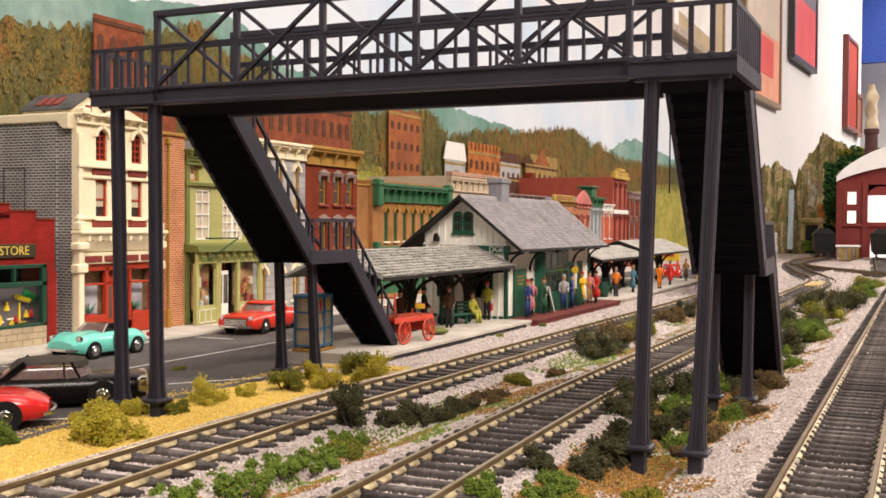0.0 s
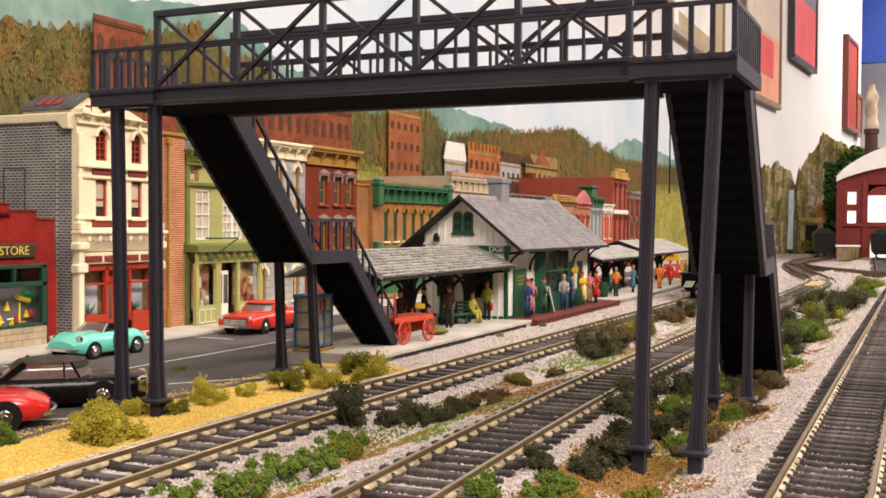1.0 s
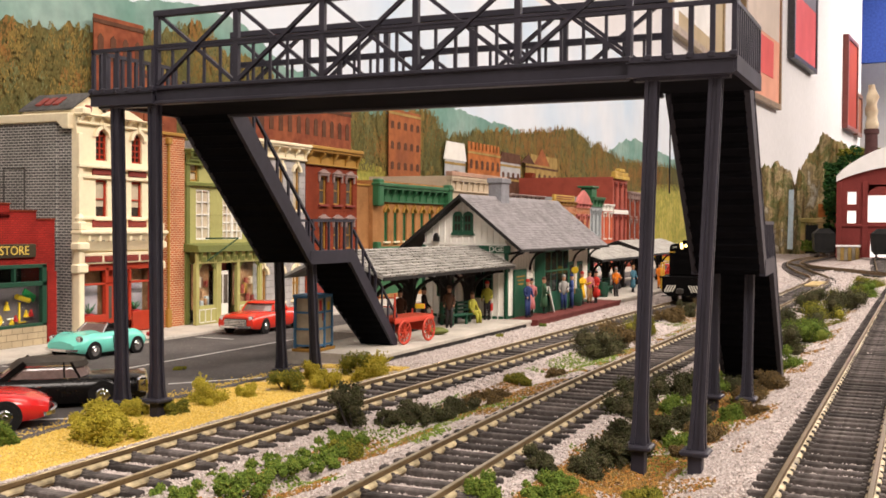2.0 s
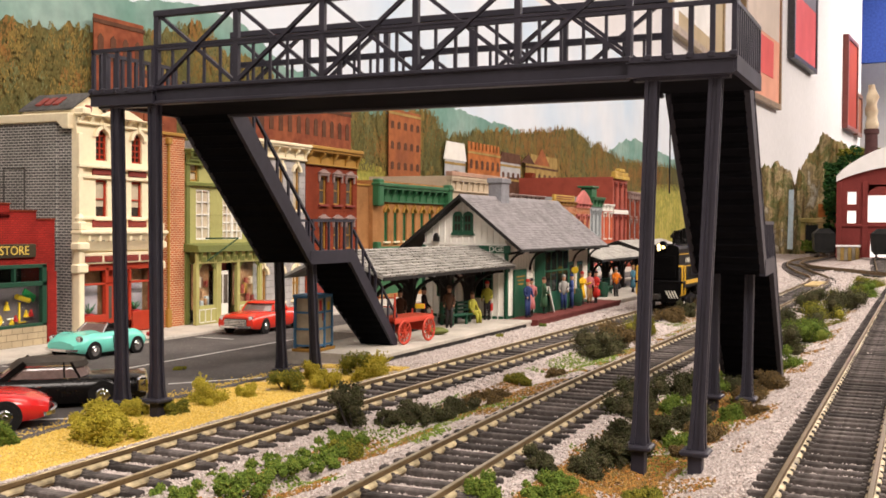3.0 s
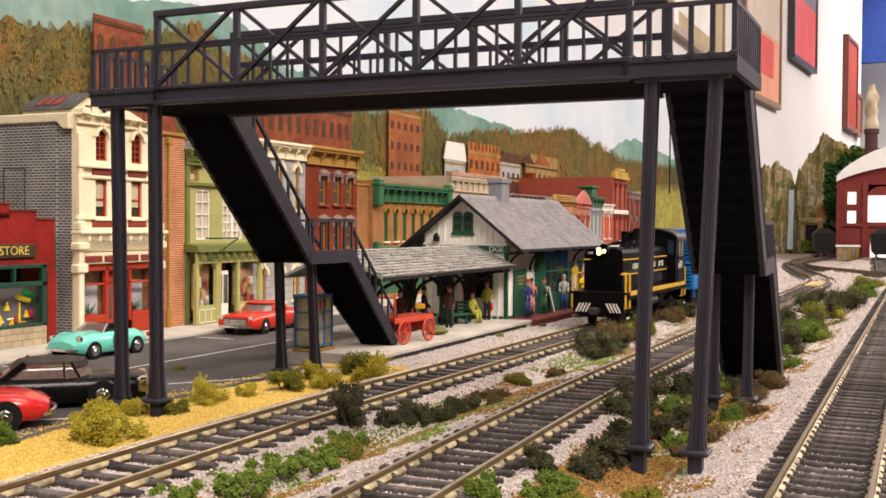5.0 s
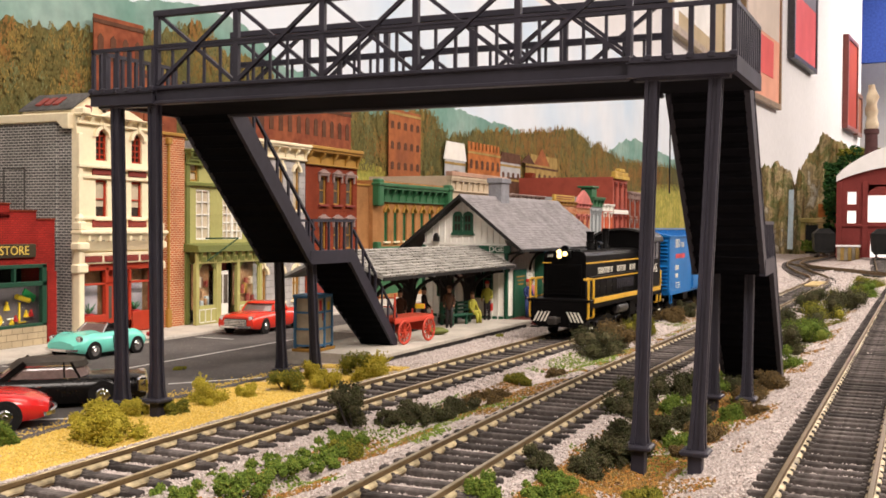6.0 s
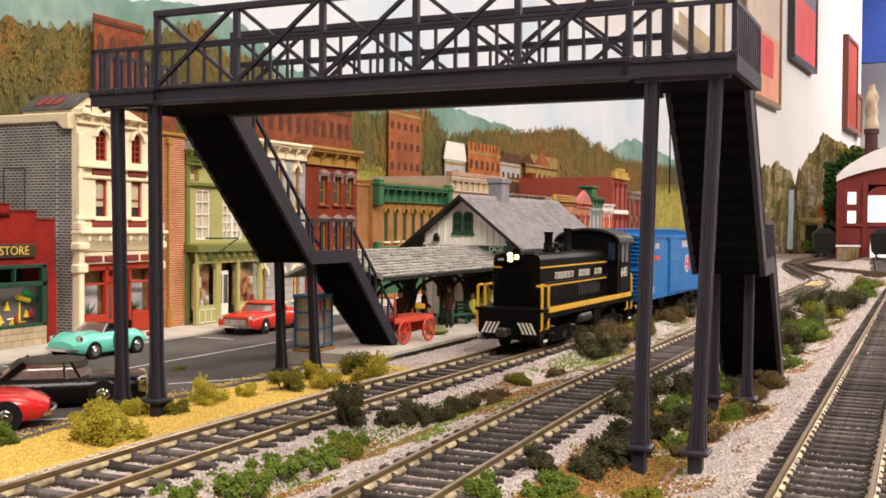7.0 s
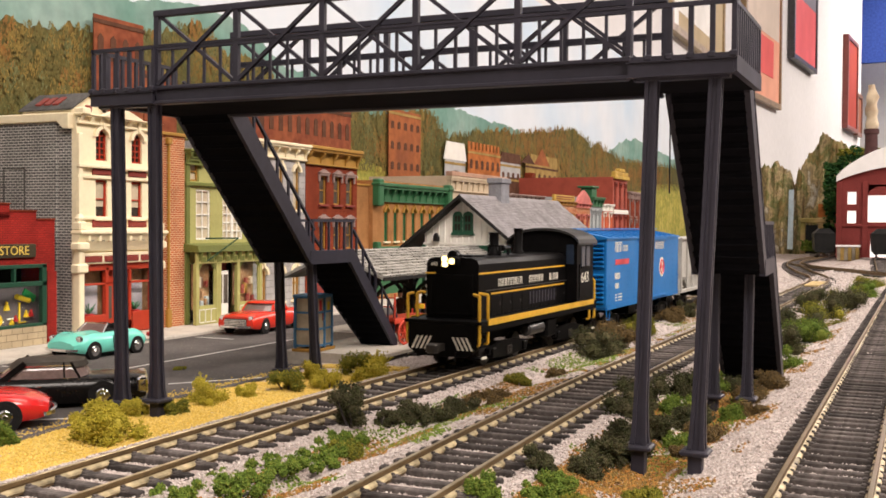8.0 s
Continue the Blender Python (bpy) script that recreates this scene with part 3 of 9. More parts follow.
    for k, (v, fc) in sets.items():
        me = bpy.data.meshes.new("painted_trees")
        me.from_pydata([(p * CM, q * CM, w * CM) for p, q, w in v], [], fc)
        me.materials.append(DABS[k])
        o = part("painted_trees", me, None, b, "brush-dabbed " + k + " coloured autumn trees")
        o["kind"] = "stuff"
    # painted houses of the far town, in low relief
    for nm, y0, y1, z0, z1, mt, cols, rows, crown in (("tower", 48.8, 53.2, 8, 17.4, M_PBLOCK, 4, 1, 0), ("tower", 53.3, 56.5, 8, 14.6, M_PBLOCK, 3, 1, 0), ("block", 64.5, 80.0, 6, 14.6, M_PBLOCK, 12, 2, 0), ("tower", 87.2, 94.0, 7, 15.7, M_PBRICK, 5, 4, 0), ("house", 99.9, 105.2, 7, 11.7, M_PGREY, 1, 1, 3),
                                                     ("castle", 106.0, 115.6, 7, 13.2, M_PORANGE, 6, 1, 2), ("grey", 115.7, 122.4, 7, 12.3, M_PGREY, 4, 2, 4), ("low", 117.6, 124.6, 6, 10.6, M_PDARK, 4, 1, 0), ("gabled", 124.3, 136.7, 6, 12.6, M_PTAN, 6, 2, 1)):
        x = -31.42 + (0.12 if nm == "low" else 0)
        h = part("painted_house", Form().box(x, x + 0.08, y0, y1, z0, z1), mt, b, "small painted house in the far town")
        n = cols * rows
        for i in range(cols):
            for j in range(rows):
                cy = y0 + (y1 - y0) * (i + 0.5) / cols
                ww = (y1 - y0) / cols * 0.22
                hh = min(1.6, (z1 - z0) / max(2, rows) * 0.34)
                cz = z1 - 1.1 - hh / 2 - j * ((z1 - z0 - 1.0) / max(2, rows))
                pts = [(cy - ww, cz - hh / 2), (cy + ww, cz - hh / 2), (cy + ww, cz + hh * 0.35), (cy, cz + hh * 0.5), (cy - ww, cz + hh * 0.35)]
                part("painted_window", Form().prism(pts, x + 0.08, x + 0.11, "x"), M_PDARK, h)
        part("painted_cornice", Form().box(x + 0.06, x + 0.12, y0 - 0.1, y1 + 0.1, z1 - 0.5, z1 - 0.25), M_PDARK if mt in (M_PTAN, M_PBLOCK) else M_PTAN, h)
        if crown == 1:
            for c, w2, hh in ((0.5, 0.26, 2.2), (0.08, 0.2, 1.2)):
                cy = y0 + (y1 - y0) * c
                part("painted_gable", Form().prism([(cy - (y1 - y0) * w2, z1), (cy + (y1 - y0) * w2, z1), (cy, z1 + hh)], x, x + 0.1, "x"), M_PDARK if c < 0.3 else M_PBRICK, h)
            part("painted_roof", Form().box(x - 0.01, x + 0.07, y0 + 2, y1, z1, z1 + 1.3), M_PTAN, h)
        if crown == 2:
            for k in range(9):
                part("painted_merlon", Form().box(x, x + 0.09, y0 + k * 1.08, y0 + 0.65 + k * 1.08, z1, z1 + 0.8), M_PORANGE, h)
        if crown in (3, 4):
            part("painted_roof", Form().prism([(y0 - 0.3, z1), (y1 + 0.3, z1), (y1 - 0.4, z1 + (1.9 if crown == 3 else 1.2)), (y0 + 0.4, z1 + (1.9 if crown == 3 else 1.2))], x, x + 0.12, "x"), P_WHITE if crown == 3 else M_PDARK, h)


P_WHITE = mat("white_trim_paint", (0.80, 0.78, 0.72), 0.5, vary=0.05)
backdrop()


# ---- pictures on the wall ----
def wall_picture(label, y0, y1, z0, z1, side, colors, thick=1.6, border=1.6):
    """A framed print on the west wall; its field is split into plain colours."""
    slope = 0.0 if y0 < 250 else 0.08
    x0 = -32 if y0 < 250 else -32 + 0.08 * (y0 - 250)
    t = thing("framed_picture", x0 + 0.03, y0, z0, -math.degrees(math.atan(slope)), label, "framed picture", "wall pictures")
    w, h = (y1 - y0) * math.hypot(1, slope), z1 - z0
    fr = mat("picture_frame", side, 0.4)
    for a, b, c, d in ((0, w, 0, border), (0, w, h - border, h), (0, border, border, h - border), (w - border, w, border, h - border)):
        part("frame", Form().cbox(0, thick, a, b, c, d, 0.1), fr, t)
    for i, (u0, u1, v0, v1, c) in enumerate(colors):
        part("print", Form().box(0.2 + 0.05 * i, thick - 0.5 + 0.05 * i, border + (w - 2 * border) * u0, border + (w - 2 * border) * u1, border + (h - 2 * border) * v0, border + (h - 2 * border) * v1), mat("print_ink", c, 0.85, vary=0.1, grain=20, stain=5), t)



wall_picture("large framed print in beige and white", 203, 262, 43.0, 80, (0.34, 0.25, 0.13), [(0, 1, 0, 1, (0.50, 0.40, 0.26)), (0.05, 0.75, 0.1, 0.55, (0.85, 0.84, 0.82)), (0.0, 0.1, 0.0, 0.9, (0.80, 0.80, 0.78))])
wall_picture("framed salmon and grey poster on the white wall", 279, 324, 39.3, 75, (0.25, 0.16, 0.08), [(0, 1, 0, 1, (0.75, 0.36, 0.25)), (0.02, 0.98, 0.55, 0.98, (0.62, 0.52, 0.45)), (0.1, 0.8, 0.2, 0.52, (0.75, 0.13, 0.13))])
wall_picture("dark framed red and grey poster on the white wall", 339, 379, 57.0, 105, (0.05, 0.045, 0.05), [(0, 1, 0, 1, (0.70, 0.12, 0.14)), (0, 1, 0.42, 1, (0.20, 0.19, 0.24))], 2.2)
wall_picture("red brown framed panel on the white wall", 448, 476, 44.5, 82, (0.20, 0.05, 0.04), [(0, 1, 0, 1, (0.36, 0.06, 0.045))], 2.2)
wall_picture("small brown plaque on the white wall", 478, 492, 44, 62, (0.20, 0.09, 0.06), [(0, 1, 0, 1, (0.3, 0.12, 0.08))], 2.0)


def far_banner():
    t = thing("blue_banner", 30, 600, 50, 0, "deep blue hanging banner with a red edge", "banner")
    part("cloth", Form().cbox(-48, 60, 0, 2, 42, 99, 0.3), mat("banner_blue", (0.05, 0.10, 0.42), 0.8), t)
    part("red_edge", Form().cbox(-35, -20, -0.6, -0.1, 38, 75, 0.2), mat("banner_red", (0.45, 0.03, 0.04), 0.8), t)


far_banner()


# ---- the far corner: cliff, engine house, wagons ----
M_ROCK = mat("painted_plaster_rock", (0.38, 0.27, 0.13), 0.9, vary=0.35, grain=90, stain=22, bump=0.6, second=(0.19, 0.17, 0.05))
M_DEEPBLACK = mat("soot_black", (0.012, 0.012, 0.012), 0.6, vary=0.3)
M_FARBRICK = mat("maroon_brick", (0.20, 0.036, 0.032), 0.75, vary=0.12, grain=300, stain=40)
# Glow added to the panes, for the brightness seen through the openings.
M_GLOWPANE = glowing("lit_window", (1.0, 0.98, 0.94), 0.9)
M_SNOWROOF = mat("white_roof", (0.85, 0.85, 0.85), 0.6, vary=0.03)


CREST = ((-22, 16.5), (-16, 17.6), (-14, 18.3), (-11.6, 16.8), (-10.6, 14.2), (-9.6, 16.6), (-7.4, 20), (-4.7, 24), (-2, 22.6), (5, 16))


def cliff():
    f = Form()
    nx, nz = 90, 40
    for i in range(nx + 1):
        x = -22 + 27 * i / nx
        top = between(CREST, x) + 1.3 * noise.noise(Vector((x * 0.9, 4, 0))) + 0.9 * noise.noise(Vector((x * 2.6, 9, 0)))
        for j in range(nz + 1):
            z = -0.8 + (top + 0.8) * j / nz
            y = 226 - 2.5 * noise.noise(Vector((x * 0.55, z * 0.08, 1))) - 1.2 * noise.noise(Vector((x * 1.6, z * 0.25, 5))) + 4.0 * j / nz + 3.0 * math.exp(-((x + 10.6) / 0.9) ** 2)
            f.v.append((x, y, z))
    for i in range(nx):
        for j in range(nz):
            a = i * (nz + 1) + j
            f.f.append((a, a + nz + 1, a + nz + 2, a + 1))
    c = part("cliff", f, brush_mat("painted_cliff", [(0.10, 0.10, 0.04), (0.26, 0.18, 0.08), (0.14, 0.15, 0.06), (0.38, 0.29, 0.16), (0.20, 0.16, 0.09), (0.44, 0.40, 0.33)], 6.0, 0.5))
    tagged(c, "tan and olive plaster rock cliff with a waterfall cleft", "cliff", kind="structure")
    w = Form()
    for i in range(7):
        x = -11.0 + i * 0.13
        w.rod((x, 226.8 + 0.2 * math.sin(i * 2), 12.5), (x + 0.1 * math.sin(i), 225.6, 0.2), 0.12, 0.2, 6)
    part("waterfall", w, mat("water_streak", (0.45, 0.55, 0.62), 0.25, vary=0.1), c, "pale blue waterfall streaks")
    t = thing("tunnel_portal", -3.0, 219, -0.4, 0, "dark tunnel mouths under a stone lintel and brick wall", "tunnel portal")
    # solid black blocks stand in for the shade inside the mouths
    for x in (-3.0, 0.6):
        part("mouth", Form().box(x - 1.2, x + 1.3, 0.0, 1.0, 0, 5.6), M_DEEPBLACK, t)
    for x in (-4.5, -1.2, 2.6):
        part("pier", Form().cbox(x - 0.35, x + 0.55, -0.8, 1.2, 0, 6.0, 0.1), M_ROCK, t)
    part("lintel", Form().cbox(-4.9, 3.2, -1.0, 1.4, 6.0, 7.0, 0.15), M_ROCK, t)
    part("brick_wall", Form().cbox(-1.6, 3.6, -0.4, 0.6, 7.2, 9.8, 0.05), M_PORANGE, t)


cliff()


def engine_house():
    t = thing("engine_house", 0.8, 190, -0.4, 0, "maroon brick engine house with white arched windows and roof", "engine house")
    W = 22
    def roof_z(x):
        return 12.9 + 5.2 * math.sin(min(1, max(0, x / W)) * math.pi) ** 0.8
    def eave_z(x):
        return 12.9 + 2.6 * math.sin(min(1, max(0, x / W)) * math.pi) ** 0.8
    holes = [(1.75, 3.15, 9.1, 11.2), (1.75, 3.15, 5.9, 8.0), (4.9, 9.6, 6.1, 10.6), (5.4, 9.2, 0.2, 3.6), (12.4, 17.0, 6.1, 10.6), (12.8, 16.6, 0.2, 3.6), (18.9, 20.3, 9.1, 11.2)]
    f = slab_holes(0, W, 0, 13.1, 0, 0.8, holes)
    part("front_wall", f, M_FARBRICK, t)
    n = 24
    g = Form()
    g.weld = True
    for i in range(n):
        a, b = W * i / n, W * (i + 1) / n
        g.prism([(a, 13.1), (b, 13.1), (b, eave_z(b) + 0.1), (a, eave_z(a) + 0.1)], 0, 0.8, "y")
    part("gable_wall", g, M_FARBRICK, t)
    for a, b in ((4.9, 9.6), (12.4, 17.0)):
        part("arch_head", arch_wall(a, b, 10.6 - 0.1, 1.6, 0.0, 0.8), M_FARBRICK, t)
    rf = Form()
    rf.weld = True
    for i in range(n):
        a, b = W * i / n, W * (i + 1) / n
        rf.prism([(a, eave_z(a)), (b, eave_z(b)), (b, roof_z(b) + 1.0), (a, roof_z(a) + 1.0)], -0.9, 26, "y")
    part("roof", rf, M_SNOWROOF, t, "curved white roof")
    part("string_course", Form().cbox(-0.2, W + 0.2, -0.3, 0, 5.3, 5.8, 0.05), M_FARBRICK, t)
    for x in (0.0, 4.1, 10.5, 17.6, W - 0.9):
        part("pilaster", Form().cbox(x, x + 0.9, -0.35, 0, 0, 12.9, 0.05), M_FARBRICK, t)
    for x0, x1, z0, z1 in holes:
        part("window", Form().box(x0 - 0.1, x1 + 0.1, 0.5, 0.6, z0 - 0.1, z1 + (1.5 if x1 - x0 > 4 and z0 > 5 else 0.1)), M_GLOWPANE, t, "bright white window with a glow added to its pane")
    part("side_wall", Form().box(0, 0.8, 0.8, 26, 0, 13.0), M_FARBRICK, t)
    part("side_wall", Form().box(W - 0.8, W, 0.8, 26, 0, 13.0), M_FARBRICK, t)
    s = thing("smoke_stack", 5.7, 200, -0.4, 0, "tall brown smoke stack with a mottled cream top", "chimney stack")
    part("shaft", Form().turned(0, 0, [(1.35, 0), (1.2, 12), (1.05, 21.6), (1.3, 21.8), (1.3, 22.6), (1.0, 22.6)], 16), mat("stack_brown", (0.08, 0.035, 0.035), 0.7), s, smooth=True)
    rings = []
    for i in range(16):
        z = 22.6 + i * 0.52
        rr = 0.98 + 0.12 * math.sin(i * 1.3) - (0.12 * max(0, i - 11))
        rings.append([(0.08 * math.sin(i * 0.7) + rr * math.cos(a * 0.4488) * (1 + 0.28 * noise.noise(Vector((a * 1.3, i * 0.6, 2)))), rr * math.sin(a * 0.4488) * (1 + 0.28 * noise.noise(Vector((a * 1.3, i * 0.6, 7)))), z) for a in range(14)])
    part("plume", Form().loft(rings), mat("cotton_cream", (0.66, 0.55, 0.40), 0.95, vary=0.35, grain=120, stain=60, bump=1.0, second=(0.30, 0.22, 0.15)), s, "mottled cream plume", smooth=True)


def slab_holes(x0, x1, z0, z1, y0, y1, holes):
    f = Form()
    f.weld = True
    xs = sorted({x0, x1, *[h[0] for h in holes], *[h[1] for h in holes]})
    zs = sorted({z0, z1, *[h[2] for h in holes], *[h[3] for h in holes]})
    for a, b in zip(xs, xs[1:]):
        for c, d in zip(zs, zs[1:]):
            if not any(h[0] < (a + b) / 2 < h[1] and h[2] < (c + d) / 2 < h[3] for h in holes):
                f.box(a, b, y0, y1, c, d)
    return f


def arch_wall(x0, x1, z, rise, y0, y1, n=12):
    c, r = (x0 + x1) / 2, (x1 - x0) / 2
    f = Form()
    pts = [(c + r * math.cos(math.pi * i / n), z + rise * math.sin(math.pi * i / n)) for i in range(n + 1)]
    for a, b in zip(pts, pts[1:]):
        f.prism([a, b, (b[0], z + rise + 0.3), (a[0], z + rise + 0.3)], y0, y1, "y")
    return f


engine_house()


def coal_wagon(x, y, rz, label):
    t = thing("coal_wagon", x, y, -0.1, rz, label, "railway wagon", "parked wagons")
    part("tub", Form().loft([[(-1.5, -4, 1.0), (1.5, -4, 1.0), (1.5, 4, 1.0), (-1.5, 4, 1.0)], [(-1.7, -4.3, 3.9), (1.7, -4.3, 3.9), (1.7, 4.3, 3.9), (-1.7, 4.3, 3.9)]]), M_DEEPBLACK, t)
    part("load", Form().loft([[(-1.6, -4.2, 3.9), (1.6, -4.2, 3.9), (1.6, 4.2, 3.9), (-1.6, 4.2, 3.9)], [(-0.7, -3, 4.7), (0.7, -3, 4.7), (0.7, 3, 4.7), (-0.7, 3, 4.7)]]), M_DEEPBLACK, t)
    for a in (-2.7, 2.7):
        for s in (-1, 1):
            part("wheel", Form().wheel((0.8 * s, a, 0.5), (1, 0, 0), 0.5, 0.2, 16), mat("wheel_bright", (0.35, 0.35, 0.35), 0.3, 0.8) if "wheel_bright" not in bpy.data.materials else bpy.data.materials["wheel_bright"], t)
    part("frame", Form().box(-1.2, 1.2, -4.2, 4.2, 0.7, 1.05).cbox(-1.4, 1.4, -4.5, -4.2, 0.7, 1.1, 0.05), M_DEEPBLACK, t)


coal_wagon(-0.9, 186, 8, "black coal wagon parked by the tunnel mouth")
coal_wagon(8.4, 180, 4, "black coal wagon parked before the engine house")


def crate():
    t = thing("wooden_crate", 3.3, 182, -0.6, 0, "grey plank crate with a white lid", "crate")
    for i in range(6):
        part("plank", Form().cbox(-1.7 + i * 0.57, -1.17 + i * 0.57, -1.2, 1.2, 0, 2.2, 0.04), M_PTAN if i % 2 else M_HOPGREY, t)
    part("lid", Form().cbox(-1.9, 1.9, -1.4, 1.4, 2.2, 2.5, 0.06), M_SNOWROOF, t)


M_HOPGREY = mat("weathered_plank", (0.28, 0.24, 0.19), 0.9, vary=0.2)
crate()


def yard_track(name, pts, label):
    """A curved track through a few bends, with ties."""
    t = thing(name, 0, 0, 0, 0, label, "railway track", "yard tracks")
    path = []
    for i in range(len(pts) - 1):
        p0, p1, p2, p3 = pts[max(0, i - 1)], pts[i], pts[i + 1], pts[min(len(pts) - 1, i + 2)]
        for k in range(14):
            u = k / 14
            path.append(tuple(0.5 * (2 * p1[d] + (p2[d] - p0[d]) * u + (2 * p0[d] - 5 * p1[d] + 4 * p2[d] - p3[d]) * u * u + (3 * p1[d] - p0[d] - 3 * p2[d] + p3[d]) * u ** 3) for d in (0, 1)))
    path.append(pts[-1])
    nrm = []
    for i in range(len(path)):
        a, b = Vector(path[max(0, i - 1)]), Vector(path[min(len(path) - 1, i + 1)])
        d = (b - a).normalized()
        nrm.append((d.y, -d.x))
    for s in (-0.825, 0.825):
        rings = []
        for (x, y), (nx, ny) in zip(path, nrm):
            cx, cy = x + nx * s, y + ny * s
            rings.append([(cx - nx * 0.06, cy - ny * 0.06, -0.24), (cx + nx * 0.06, cy + ny * 0.06, -0.24), (cx + nx * 0.05, cy + ny * 0.05, -0.01), (cx - nx * 0.05, cy - ny * 0.05, -0.01)])
        part("rail", Form().loft(rings), M_RAIL, t)
    tie = Form().cbox(-1.5, 1.5, -0.13, 0.13, -0.44, -0.24, 0.02).mesh("tie", M_TIE)
    for i in range(1, len(path)):
        seg = math.dist(path[i], path[i - 1])
        n = max(1, int(seg / 0.62))
        for k in range(n):
            u = k / n
            x, y = path[i - 1][0] + (path[i][0] - path[i - 1][0]) * u, path[i - 1][1] + (path[i][1] - path[i - 1][1]) * u
            nx, ny = nrm[i]
            ob = part("tie", tie, None, t)
            ob.matrix_basis = pose(x * CM, y * CM, 0, 0, 0, math.degrees(math.atan2(ny, nx)))


yard_track("yard_track", [(5.9, 96), (5.2, 108), (2.4, 122), (-0.6, 140), (-2.2, 160), (-1.2, 186), (-0.5, 215)], "curving yard track towards the tunnel mouth")
yard_track("yard_track", [(-1.6, 150), (1.5, 138), (6.5, 128), (13, 116), (22, 104)], "rusty yard track curving across the far ground")
yard_track("yard_track", [(10.5, 128), (9.5, 150), (8.6, 170), (8.2, 188)], "short siding before the engine house")
tg = thing("crossing_planks", 6.0, 95, -0.2, 0, "tan timber planks between the rails of a crossing", "track crossing")
for i in range(5):
    part("plank", Form().cbox(-0.62 + i * 0.25, -0.40 + i * 0.25, -3, 4, 0.02, 0.16, 0.02), mat("tan_plank", (0.50, 0.38, 0.18), 0.85) if i == 0 else bpy.data.materials["tan_plank"], tg)
# ---- the town's street of shops ----
def brick_mat(name, a, b, mortar, w=0.0026, h=0.00095, rough=0.8, seam=0.00014):
    """Moulded brickwork, laid in courses along walls that run either way."""
    m = bpy.data.materials.new(name)
    m.use_nodes = True
    nt = m.node_tree
    bs = nt.nodes["Principled BSDF"]
    bs.inputs["Roughness"].default_value, bs.inputs["Specular IOR Level"].default_value = rough, 0.1
    co, sep, add, com = (nt.nodes.new(n) for n in ("ShaderNodeTexCoord", "ShaderNodeSeparateXYZ", "ShaderNodeMath", "ShaderNodeCombineXYZ"))
    nt.links.new(co.outputs["Object"], sep.inputs[0])
    nt.links.new(sep.outputs[0], add.inputs[0])
    nt.links.new(sep.outputs[1], add.inputs[1])
    nt.links.new(add.outputs[0], com.inputs[0])
    nt.links.new(sep.outputs[2], com.inputs[1])
    br = nt.nodes.new("ShaderNodeTexBrick")
    br.inputs["Color1"].default_value, br.inputs["Color2"].default_value, br.inputs["Mortar"].default_value = (*a, 1), (*b, 1), (*mortar, 1)
    br.inputs["Scale"].default_value, br.inputs["Mortar Size"].default_value = 1.0, seam
    br.inputs["Brick Width"].default_value, br.inputs["Row Height"].default_value = w, h
    nt.links.new(com.outputs[0], br.inputs["Vector"])
    n = nt.nodes.new("ShaderNodeTexNoise")
    n.inputs["Scale"].default_value, n.inputs["Detail"].default_value = 70, 6
    nt.links.new(co.outputs["Object"], n.inputs["Vector"])
    mr = nt.nodes.new("ShaderNodeMapRange")
    mr.inputs[1].default_value, mr.inputs[2].default_value, mr.inputs[3].default_value, mr.inputs[4].default_value = 0.3, 0.7, 0.75, 1.2
    nt.links.new(n.outputs["Fac"], mr.inputs[0])
    hs = nt.nodes.new("ShaderNodeHueSaturation")
    nt.links.new(br.outputs["Color"], hs.inputs["Color"])
    nt.links.new(mr.outputs[0], hs.inputs["Value"])
    nt.links.new(hs.outputs[0], bs.inputs["Base Color"])
    bp = nt.nodes.new("ShaderNodeBump")
    bp.inputs["Strength"].default_value, bp.inputs["Distance"].default_value, bp.invert = 0.7, 0.0003, True
    nt.links.new(br.outputs["Fac"], bp.inputs["Height"])
    nt.links.new(bp.outputs[0], bs.inputs["Normal"])
    return m


B_RED = brick_mat("red_brick", (0.31, 0.022, 0.016), (0.26, 0.018, 0.014), (0.17, 0.018, 0.014))
B_GREY = brick_mat("grey_brick", (0.10, 0.098, 0.10), (0.14, 0.135, 0.132), (0.52, 0.50, 0.46), 0.0030, 0.00125, 0.8, 0.00020)
B_ORANGE = brick_mat("orange_brick", (0.46, 0.12, 0.04), (0.36, 0.085, 0.035), (0.62, 0.42, 0.25), 0.0028, 0.0011, 0.8, 0.00018)
B_DARKRED = brick_mat("dark_red_brick", (0.27, 0.05, 0.018), (0.21, 0.038, 0.016), (0.15, 0.03, 0.016), 0.0022, 0.0008)
B_OCHRE = brick_mat("ochre_brick", (0.44, 0.21, 0.075), (0.38, 0.17, 0.06), (0.34, 0.17, 0.07), 0.0022, 0.0008)
B_STONE = brick_mat("grey_ashlar", (0.42, 0.40, 0.39), (0.36, 0.345, 0.34), (0.22, 0.21, 0.20), 0.0075, 0.0038)
B_FOOT = brick_mat("buff_stone_base", (0.50, 0.40, 0.26), (0.42, 0.34, 0.22), (0.22, 0.17, 0.11), 0.0055, 0.0027)
P_CREAM = mat("cream_paint", (0.84, 0.74, 0.52), 0.55, vary=0.05, grain=500, stain=60, bump=0.05)
P_RUST = mat("rust_red_paint", (0.38, 0.032, 0.009), 0.5, vary=0.08)
P_MAROON = mat("maroon_paint", (0.22, 0.04, 0.03), 0.55, vary=0.1)
P_OLIVE = mat("olive_green_paint", (0.40, 0.385, 0.14), 0.55, vary=0.07, grain=500, stain=50)
P_OLIVE2 = mat("deep_olive_paint", (0.15, 0.17, 0.045), 0.55, vary=0.08)
